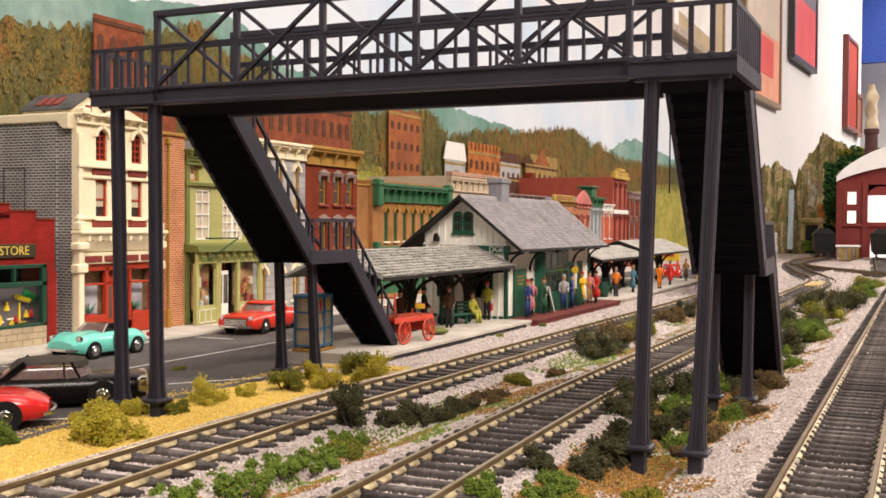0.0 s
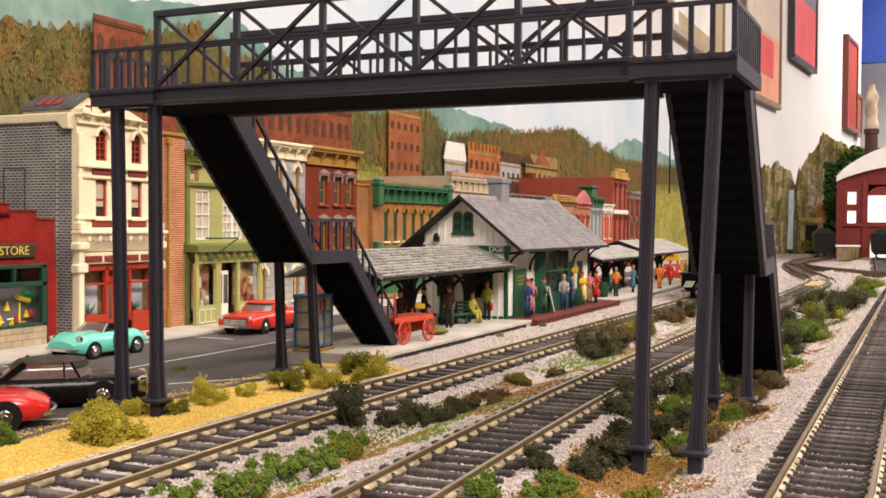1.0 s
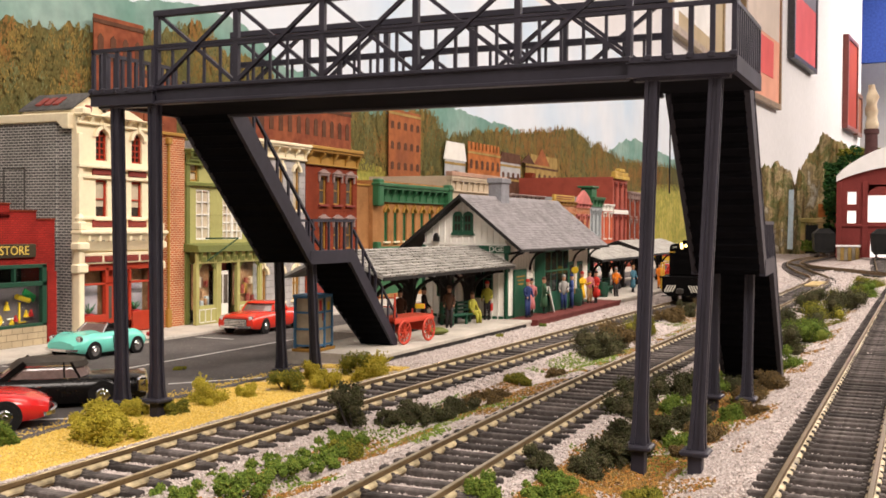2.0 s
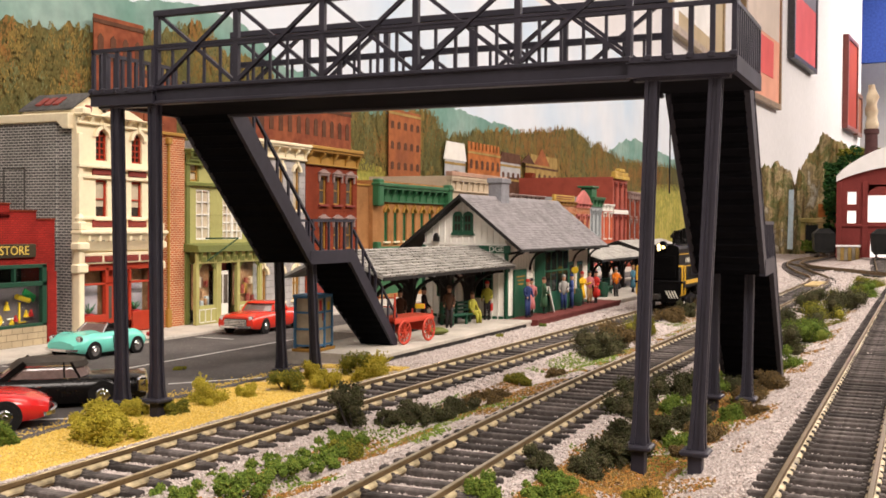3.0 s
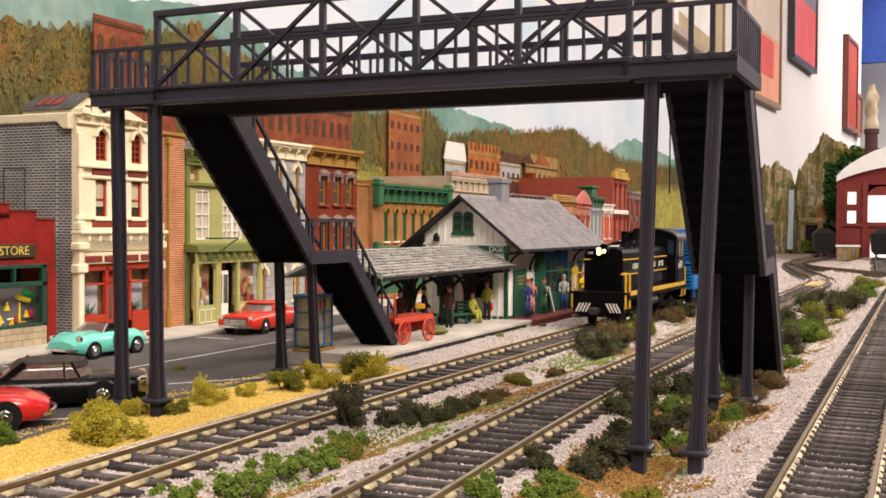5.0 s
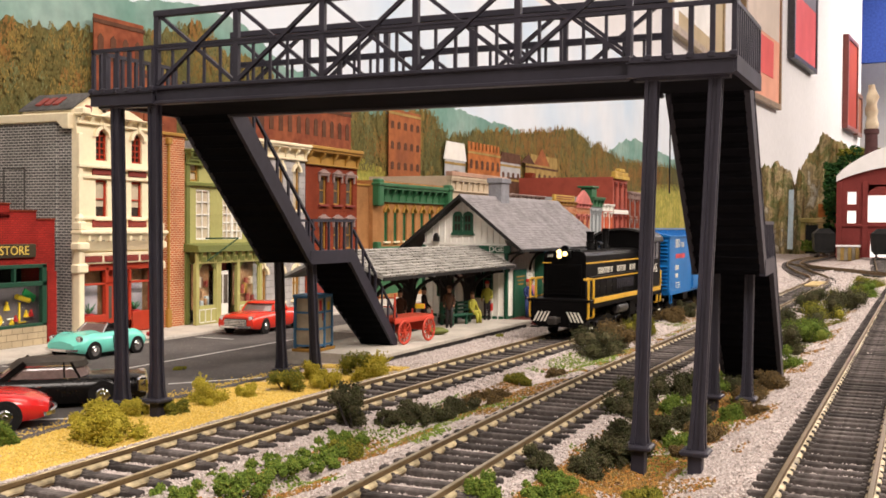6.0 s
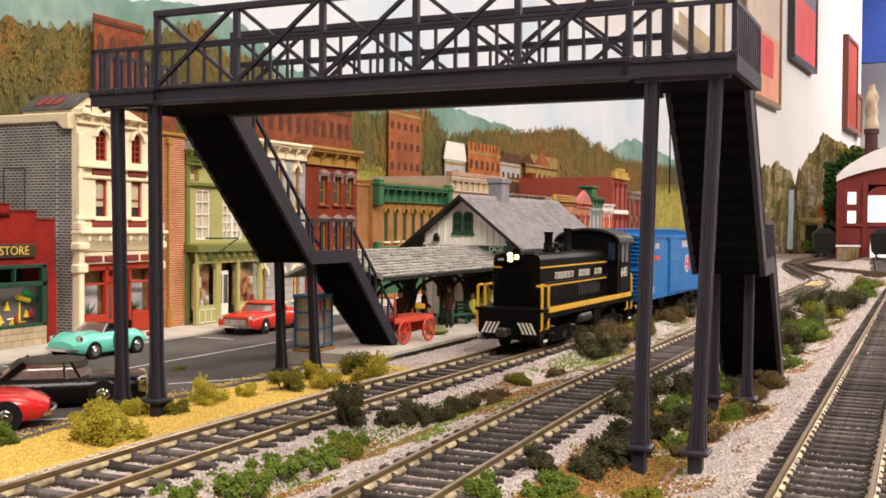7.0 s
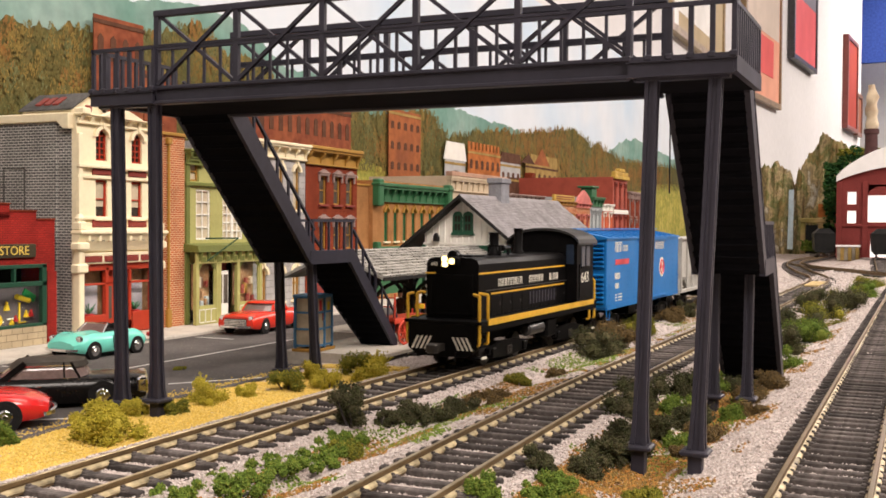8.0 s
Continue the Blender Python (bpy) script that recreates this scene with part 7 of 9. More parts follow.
def car(name, label, paint, x, y, rz, L, W, sections, cabin, hub_r=0.20, tyre_r=0.37, axles=(0.2, 0.8), open_top=False, lamps=True, soft=0.0, grille=None, dusty=None):
    """A car pointing along local +x. sections: (place along the length, half width, belt height, sill height); cabin: foot and head of the glass, and roof height."""
    t = thing(name, x, y, -0.52, rz, label, "car", "parked cars")
    rings = []
    us = [s[0] for s in sections]
    places = sorted(set([round(0.5 - 0.5 * math.cos(math.pi * i / 26), 4) for i in range(27)]))
    smooth_sections = []
    for u in places:
        near = [np.interp(min(1, max(0, u + d)), us, [s[j] for s in sections]) for j in (1, 2, 3) for d in (-0.02, 0.0, 0.02)]
        smooth_sections.append((u, sum(near[0:3]) / 3, sum(near[3:6]) / 3, sum(near[6:9]) / 3))
    for u, hw, zb, zs in smooth_sections:
        X = (0.5 - u) * L
        hw *= W / 2
        if soft:
            wing = 0.065 * soft * (math.exp(-((u - axles[0]) / 0.11) ** 2) + 0.8 * math.exp(-((u - axles[1]) / 0.13) ** 2))
            half = [(-hw * 0.88, zs), (-hw * 0.97, zs + 0.1), (-hw, zs + 0.45 * (zb - zs)), (-hw * 0.98, zs + 0.68 * (zb - zs)), (-hw * 0.90, zb - 0.14 + wing), (-hw * 0.76, zb - 0.045 + wing), (-hw * 0.55, zb - 0.03 + wing * 0.3), (-hw * 0.3, zb + 0.01), (0, zb + 0.03)]
            full = half + [(-a, b) for a, b in reversed(half[:-1])]
            rings.append([(X, a, b) for a, b in full])
            continue
        pts = [(-hw * 0.90, zs), (-hw * 0.98, zs + 0.1), (-hw, (zs + zb) / 2), (-hw * 0.97, zb - 0.14), (-hw * 0.86, zb - 0.03), (-hw * 0.45, zb + 0.03), (0, zb + 0.045)]
        full = pts + [(-a, b) for a, b in reversed(pts[:-1])]
        rings.append([(X, a, b) for a, b in full])
    body = part("body", Form().loft(rings), paint, t, smooth=True)
    c0, r0, r1, c1, zr, zc = cabin
    P = lambda u, w, z: ((0.5 - u) * L, w * W / 2, z)
    if not open_top:
        bow = lambda a, b, w, z: [P(a + 0.055, -w, z), P(a + 0.012, -w * 0.6, z), P(a, 0, z), P(a + 0.012, w * 0.6, z), P(a + 0.055, w, z), P(b - 0.03, w, z), P(b, w * 0.5, z), P(b, -w * 0.5, z), P(b - 0.03, -w, z)]
        lo = [bow(c0, c1, 0.80, zc), bow(c0 * 0.45 + r0 * 0.55, c1 * 0.45 + r1 * 0.55, 0.75, (zc + zr) / 2), bow(r0, r1, 0.67, zr - 0.07)]
        part("glasshouse", Form().loft(lo), P_CARGLASS, t)
        rt = [bow(r0 - 0.028, r1 + 0.05, 0.735, zr - 0.19 if dusty else zr - 0.09), bow(r0 - 0.015, r1 + 0.015, 0.69, zr - 0.03), bow(r0 + 0.03, r1 - 0.03, 0.55, zr + 0.015), bow(r0 + 0.09, r1 - 0.09, 0.25, zr + 0.03)]
        part("roof", Form().loft(rt), dusty or paint, t, smooth=True)
        for s in (-1, 1):
            for a, b, k in ((c0 + 0.055, r0 + 0.05, 0.06), (c1 - 0.03, r1 - 0.03, 0.16), ((c0 + c1) / 2 - 0.09, (r0 + r1) / 2 - 0.06, 0.05)):
                part("pillar", Form().bar(P(a, 0.80 * s, zc - 0.02), P(b, 0.685 * s, zr - 0.05), k, k + 0.03, (0, 1, 0)), paint, t)
            part("window_trim", Form().bar(P(c0, 0.83 * s, zc), P(c1, 0.83 * s, zc), 0.035, 0.03).bar(P(c0 + 0.09, 0.735 * s, zr - 0.13), P(c1 - 0.10, 0.735 * s, zr - 0.15), 0.02, 0.025), P_CHROME, t)
    else:
        part("cockpit", Form().loft([[P(c0 + 0.03, -0.66, zc + 0.02), P(c0 + 0.03, 0.66, zc + 0.02), P(c1, 0.6, zc + 0.02), P(c1, -0.6, zc + 0.02)], [P(c0 + 0.03, -0.62, zc + 0.05), P(c0 + 0.03, 0.62, zc + 0.05), P(c1, 0.56, zc + 0.05), P(c1, -0.56, zc + 0.05)]]), P_TYRE, t)
        ws = part("windscreen", Form().add([P(c0, -0.70, zc - 0.02), P(c0, 0.70, zc - 0.02), P(r0, 0.58, zr), P(r0, -0.58, zr), P(c0 + 0.012, -0.70, zc - 0.02), P(c0 + 0.012, 0.70, zc - 0.02), P(r0 + 0.012, 0.58, zr), P(r0 + 0.012, -0.58, zr)], [(0, 1, 2, 3), (7, 6, 5, 4), (0, 4, 5, 1), (1, 5, 6, 2), (2, 6, 7, 3), (3, 7, 4, 0)]), P_CARGLASS, t)
        part("screen_frame", Form().bar(P(c0, -0.72, zc - 0.02), P(r0, -0.6, zr), 0.05, 0.05).bar(P(c0, 0.72, zc - 0.02), P(r0, 0.6, zr), 0.05, 0.05).bar(P(r0, -0.6, zr), P(r0, 0.6, zr), 0.05, 0.05), P_CHROME, ws)
        for s in (-0.34, 0.34):
            part("car_seat", Form().cbox((0.5 - c1) * L + 0.1, (0.5 - c1) * L + 0.3, s * W / 2 - 0.26, s * W / 2 + 0.26, zc - 0.1, zc + 0.26, 0.05), P_TYRE, t)
        part("folded_hood", Form().cbox((0.5 - c1) * L - 0.22, (0.5 - c1) * L + 0.12, -0.62, 0.62, zc - 0.02, zc + 0.2, 0.07), P_TYRE, t)
    for u in axles:
        X = (0.5 - u) * L
        for s in (-1, 1):
            Y = s * (W / 2 - 0.07)
            # black disc on the body side, drawn for the shaded wheel opening
            part("wheel_arch", Form().rod((X, Y - 0.1 * s, tyre_r), (X, Y + 0.078 * s, tyre_r), tyre_r + 0.035, tyre_r + 0.035, 24), P_TYRE, t)
            w = part("wheel", Form().rod((X, Y - 0.1, tyre_r), (X, Y + 0.1, tyre_r), tyre_r - 0.05, tyre_r - 0.05, 20), P_TYRE, t)
            part("tyre", Form().torus((X, Y + 0.01 * s, tyre_r), (0, 1, 0), tyre_r - 0.085, 0.085, 24, 8), P_TYRE, w, smooth=True)
            part("hubcap", Form().rod((X, Y + 0.08 * s, tyre_r), (X, Y + 0.13 * s, tyre_r), hub_r, hub_r * 0.75, 16).rod((X, Y + 0.13 * s, tyre_r), (X, Y + 0.16 * s, tyre_r), hub_r * 0.4, hub_r * 0.3, 10), P_CHROME, w, smooth=True)
    zf = sections[1][2]
    for u, s2 in ((0.0, 1), (1.0, -1)):
        X = (0.5 - u) * L
        hw = W / 2 * 0.86
        n, rg = 9, []
        for i in range(n):
            a = -1 + 2 * i / (n - 1)
            rg.append((X + s2 * (0.13 - 0.20 * abs(a) ** 3), hw * a, 0.40))
        f = Form()
        for a, b in zip(rg, rg[1:]):
            f.bar(a, b, 0.08, 0.10)
        part("bumper", f, P_CHROME, t, "chrome bumper")
    X = L / 2
    for s in (-1, 1):
        if lamps:
            back, up = (0.20, -0.02) if soft else (0.02, -0.13)
            hl = part("headlight", Form().rod((X - back - 0.12, s * W * 0.37, zf + up), (X - back, s * W * 0.37, zf + up), 0.13, 0.125, 18), P_CHROME, t)
            part("lens", Form().rod((X - back - 0.01, s * W * 0.37, zf + up), (X - back + 0.03, s * W * 0.37, zf + up), 0.105, 0.06, 16), P_LENS, hl, smooth=True)
        part("tail_light", Form().cbox(-X - 0.02, -X + 0.12, s * W * 0.38 - 0.09, s * W * 0.38 + 0.09, zf - 0.22, zf - 0.05, 0.03), P_SIGNRED, t)
        part("door_seam", Form().bar(P((c0 + c1) / 2 - 0.08, 1.0 * s, 0.35), P((c0 + c1) / 2 - 0.08, 0.97 * s, sections[4][2] - 0.16), 0.015, 0.02, (0, 1, 0)), P_TYRE, body)
        part("door_handle", Form().cbox((0.5 - (c0 + c1) / 2) * L - 0.25, (0.5 - (c0 + c1) / 2) * L - 0.08, s * W / 2 - 0.03, s * W / 2 + 0.02, sections[4][2] - 0.24, sections[4][2] - 0.2, 0.01), P_CHROME, body)
    if grille:
        g = part("grille", Form().cbox(X - (0.26 if grille == "chrome" else 0.14), X + 0.04, -W * (0.495 if grille == "chrome" else 0.3), W * (0.495 if grille == "chrome" else 0.3), 0.40, zf - (0.03 if grille == "chrome" else 0.12), 0.05), P_CHROME if grille == "chrome" else P_TYRE, t)
        for i in range(4):
            z = 0.47 + i * (zf - 0.62) / 4
            part("grille_bar", Form().box(X + 0.02, X + 0.05, -W * 0.29, W * 0.29, z, z + 0.04), P_CHROME, g)
    return t


PAINT_T = mat("turquoise_car_paint", (0.17, 0.66, 0.54), 0.22, vary=0.04, grain=300, stain=30, bump=0.0, coat=0.5)
PAINT_R = mat("red_car_paint", (0.62, 0.03, 0.014), 0.25, vary=0.05, grain=300, stain=30, bump=0.0, coat=0.4)
PAINT_K = mat("black_car_paint", (0.006, 0.005, 0.005), 0.25, vary=0.1, bump=0.0, coat=0.12, spec=0.15)
PAINT_C = mat("crimson_car_paint", (0.62, 0.02, 0.02), 0.18, vary=0.05, grain=300, stain=30, bump=0.0, coat=0.5)
DUST = mat("dusty_black_roof", (0.055, 0.045, 0.035), 0.6, vary=0.3, grain=900, stain=150)
car("turquoise_convertible", "turquoise rounded convertible with chrome bumpers parked at the kerb", PAINT_T, -15.55, 32.28, -91, 4.15, 1.9,
    [(0.0, 0.68, 0.66, 0.36), (0.03, 0.86, 0.82, 0.28), (0.12, 0.97, 0.93, 0.22), (0.28, 1.0, 0.98, 0.2), (0.45, 0.97, 1.0, 0.2), (0.62, 0.98, 1.0, 0.2), (0.78, 1.0, 1.0, 0.2), (0.92, 0.86, 0.84, 0.26), (1.0, 0.55, 0.56, 0.4)],
    (0.37, 0.46, 0.58, 0.68, 1.28, 0.98), open_top=True, soft=1.0, axles=(0.20, 0.766), hub_r=0.235, tyre_r=0.33)
car("red_sedan", "bright red two-door sedan with a drab grille parked at the kerb", PAINT_R, -15.4, 43.5, -84, 5.5, 2.05,
    [(0.0, 0.88, 0.82, 0.36), (0.02, 0.96, 0.92, 0.3), (0.14, 1.0, 0.98, 0.24), (0.3, 1.0, 1.0, 0.22), (0.5, 1.0, 1.02, 0.22), (0.7, 1.0, 1.02, 0.22), (0.85, 1.0, 1.0, 0.24), (0.98, 0.96, 0.94, 0.3), (1.0, 0.88, 0.86, 0.4)],
    (0.32, 0.40, 0.60, 0.69, 1.46, 1.0), hub_r=0.2, grille="dark")
car("black_sedan", "dusty black 1950s sedan with chrome grille in the car park", PAINT_K, -8.9, 22.6, 42, 6.0, 2.15,
    [(0.0, 0.88, 0.76, 0.3), (0.02, 0.96, 0.85, 0.22), (0.14, 1.0, 0.88, 0.16), (0.3, 1.0, 0.88, 0.14), (0.5, 1.0, 0.88, 0.14), (0.7, 1.0, 0.88, 0.14), (0.85, 1.0, 0.88, 0.16), (0.98, 0.96, 0.86, 0.22), (1.0, 0.88, 0.8, 0.3)],
    (0.245, 0.295, 0.58, 0.68, 1.34, 0.84), hub_r=0.22, grille="chrome", dusty=DUST)
car("red_sports_car", "glossy red sports car with chrome bumper in the car park", PAINT_C, -8.3, 18.95, 42, 5.0, 1.95,
    [(0.0, 0.62, 0.62, 0.34), (0.03, 0.84, 0.76, 0.28), (0.12, 0.98, 0.88, 0.22), (0.28, 1.0, 0.94, 0.2), (0.45, 0.96, 0.92, 0.2), (0.62, 0.97, 0.92, 0.2), (0.78, 1.0, 0.96, 0.2), (0.92, 0.9, 0.86, 0.26), (1.0, 0.6, 0.6, 0.4)],
    (0.42, 0.5, 0.62, 0.70, 1.3, 0.9), open_top=True, soft=0.7, lamps=False)


def parking_lines():
    for i, (x0, y0, x1, y1) in enumerate(((-12.0, 10.0, -11.6, 60.0), (-8.1, 27.4, -6.2, 30.0), (-8.6, 19.4, -6.35, 21.5), (-8.4, 16.2, -6.2, 18.6), (-16.3, 39.3, -14.2, 39.35), (-16.3, 28.0, -14.6, 28.2), (-16.3, 47.5, -14.2, 47.6))):
        d = Vector((x1 - x0, y1 - y0)).normalized()
        n = Vector((-d.y, d.x)) * (0.055)
        f = Form().prism([(x0 + n.x, y0 + n.y), (x1 + n.x, y1 + n.y), (x1 - n.x, y1 - n.y), (x0 - n.x, y0 - n.y)], -0.522, -0.516, "z")
        tagged(part("road_marking", f, M_LINE), "worn white painted parking line", "road marking", kind="structure")


parking_lines()


car("far_red_car", "small bright red car parked beyond the platform end", PAINT_R, -8.6, 105.0, -80, 5.0, 2.0,
    [(0.0, 0.88, 0.82, 0.36), (0.02, 0.96, 0.92, 0.3), (0.14, 1.0, 0.98, 0.24), (0.3, 1.0, 1.0, 0.22), (0.5, 1.0, 1.02, 0.22), (0.7, 1.0, 1.02, 0.22), (0.85, 1.0, 1.0, 0.24), (0.98, 0.96, 0.94, 0.3), (1.0, 0.88, 0.86, 0.4)],
    (0.32, 0.40, 0.60, 0.69, 1.5, 1.0))


def street_bus():
    t = thing("street_bus", -13.5, 86, -0.52, -90, "red and cream bus standing in the street", "bus", "parked cars")
    part("body", Form().cbox(-5, 5, -1.35, 1.35, 0.3, 3.4, 0.15), mat("bus_red", (0.45, 0.04, 0.03), 0.35), t)
    part("roof", Form().cbox(-4.9, 4.9, -1.25, 1.25, 3.35, 3.65, 0.14), P_CREAM, t)
    for i in range(6):
        part("window", Form().cbox(-4.5 + i * 1.5, -3.3 + i * 1.5, -1.38, 1.38, 1.9, 3.0, 0.03), P_CARGLASS, t)
    part("windscreen", Form().cbox(4.97, 5.03, -1.1, 1.1, 1.7, 3.0, 0.03), P_CARGLASS, t)
    part("band", Form().cbox(-5.03, 5.03, -1.38, 1.38, 1.45, 1.7, 0.02), P_CREAM, t)
    for x in (-3.2, 3.2):
        for s in (-1, 1):
            part("wheel", Form().wheel((x, 1.2 * s, 0.5), (0, 1, 0), 0.5, 0.36, 18), P_TYRE, t)
    for s in (-1, 1):
        part("headlight", Form().rod((4.98, 0.85 * s, 0.8), (5.06, 0.85 * s, 0.8), 0.16, 0.14, 12), P_LENS, t)


street_bus()


def yellow_billboard():
    t = thing("roadside_sign", -8.0, 99.5, -0.5, 0, "yellow and orange roadside sign on posts", "sign")
    part("panel", Form().cbox(-1.4, 1.4, -0.1, 0.1, 2.0, 3.6, 0.04), P_SIGNYEL, t)
    part("sign_bar", Form().box(-1.1, 1.1, -0.13, -0.1, 2.9, 3.1), P_SIGNRED, t)
    part("sign_bar", Form().box(-1.0, 0.9, -0.13, -0.1, 2.4, 2.6), P_CART, t)
    for x in (-1.2, 1.2):
        part("post", Form().box(x - 0.08, x + 0.08, -0.08, 0.08, 0, 2.0), P_CART, t)


yellow_billboard()
# ---- the train ----
M_BLACK = mat("engine_black", (0.004, 0.0038, 0.004), 0.40, vary=0.2, grain=400, stain=60, bump=0.05, second=(0.006, 0.0055, 0.0055), spec=0.035)
M_YELLOW = mat("engine_yellow", (0.62, 0.36, 0.03), 0.45, vary=0.12, grain=500, stain=80)
M_STRIPE = mat("engine_stripe", (0.75, 0.72, 0.62), 0.5, vary=0.1)
M_BLUE = mat("boxcar_blue", (0.005, 0.145, 0.43), 0.45, vary=0.07, grain=400, stain=40, bump=0.05)
M_HOPPER = mat("hopper_grey", (0.42, 0.41, 0.38), 0.6, vary=0.12, grain=400, stain=60)
M_STEEL = mat("wheel_steel", (0.045, 0.04, 0.036), 0.5, 0.4, vary=0.2)
M_DIM_GLASS = mat("dark_window", (0.02, 0.03, 0.05), 0.08, vary=0.1, bump=0)
M_LAMPGLOW = glowing("headlamp_glow", (1.0, 0.74, 0.30), 3.5)
M_RED_DECAL = mat("red_decal", (0.55, 0.05, 0.06), 0.5)


def letter_bars(name, parent, material, x, y0, z, widths, h, gap=0.08, step=1, label=""):
    """A line of writing turned into plain upright bars, one mesh, on a side at x."""
    f, y = Form(), y0
    for w in widths:
        if w > 0:
            k = min(0.04, w * 0.3)
            f.box(x, x + 0.012, y, y + k, z - h / 2, z + h / 2)
            if w > 0.1:
                f.box(x, x + 0.012, y + w - k, y + w, z - h / 2, z + h / 2)
                f.box(x, x + 0.013, y, y + w, z + h / 2 - k, z + h / 2)
        y += abs(w) + gap
    return part(name, f, material, parent, label)


def wheelset(parent, y, r=0.42):
    f = Form()
    for s in (-1, 1):
        f.wheel((0.80 * s, 0, 0), (1, 0, 0), r, 0.16, 20).wheel((0.68 * s, 0, 0), (1, 0, 0), r * 1.08, 0.05, 20)
    f.rod((-0.9, 0, 0), (0.9, 0, 0), 0.09)
    for s in (-1, 1):
        for i in range(4):
            a = math.pi / 2 * i
            f.rod((0.88 * s, 0.24 * math.cos(a), 0.24 * math.sin(a)), (0.9 * s, 0.24 * math.cos(a), 0.24 * math.sin(a)), 0.06)
    w = part("wheelset", f, M_STEEL, parent, "steel wheel pair on an axle")
    w.location = (0, y * CM, r * CM)
    return w, y, r


def truck(parent, y, half, r=0.42, x=1.05):
    """A side-framed bogie with springs and axle boxes; its wheelsets turn."""
    t = Form().box(-0.5, 0.5, y - 0.3, y + 0.3, 0.35, 0.75)
    frame_ob = part("bogie", t, M_BLACK, parent)
    for s in (-1, 1):
        f = Form()
        a, b = x * s, (x + 0.16) * s
        lo, hi = min(a, b), max(a, b)
        f.prism([(y - half - 0.35, 0.42), (y - half + 0.25, 0.28), (y - 0.35, 0.22), (y + 0.35, 0.22), (y + half - 0.25, 0.28), (y + half + 0.35, 0.42), (y + half + 0.35, 0.62), (y + 0.4, 0.78), (y - 0.4, 0.78), (y - half - 0.35, 0.62)], lo, hi, "x")
        part("side_frame", f, M_BLACK, frame_ob)
        for d in (-half, half):
            part("axle_box", Form().cbox(lo - 0.05, hi + 0.06, y + d - 0.17, y + d + 0.17, 0.27, 0.62, 0.04), M_BLACK, frame_ob)
        for d in (-0.14, 0.0, 0.14):
            part("spring", Form().rod((hi if s > 0 else lo, y + d, 0.28), (hi if s > 0 else lo, y + d, 0.58), 0.055, 0.055, 6), M_STEEL, frame_ob)
    return [wheelset(parent, y - half, r), wheelset(parent, y + half, r)]


def coupler(parent, y, s):
    f = Form().box(-0.12, 0.12, min(y, y + 0.55 * s), max(y, y + 0.55 * s), 0.62, 0.86).cbox(-0.22, 0.2, min(y + 0.4 * s, y + 0.75 * s), max(y + 0.4 * s, y + 0.75 * s), 0.58, 0.92, 0.06)
    return part("coupler", f, M_STEEL, parent)


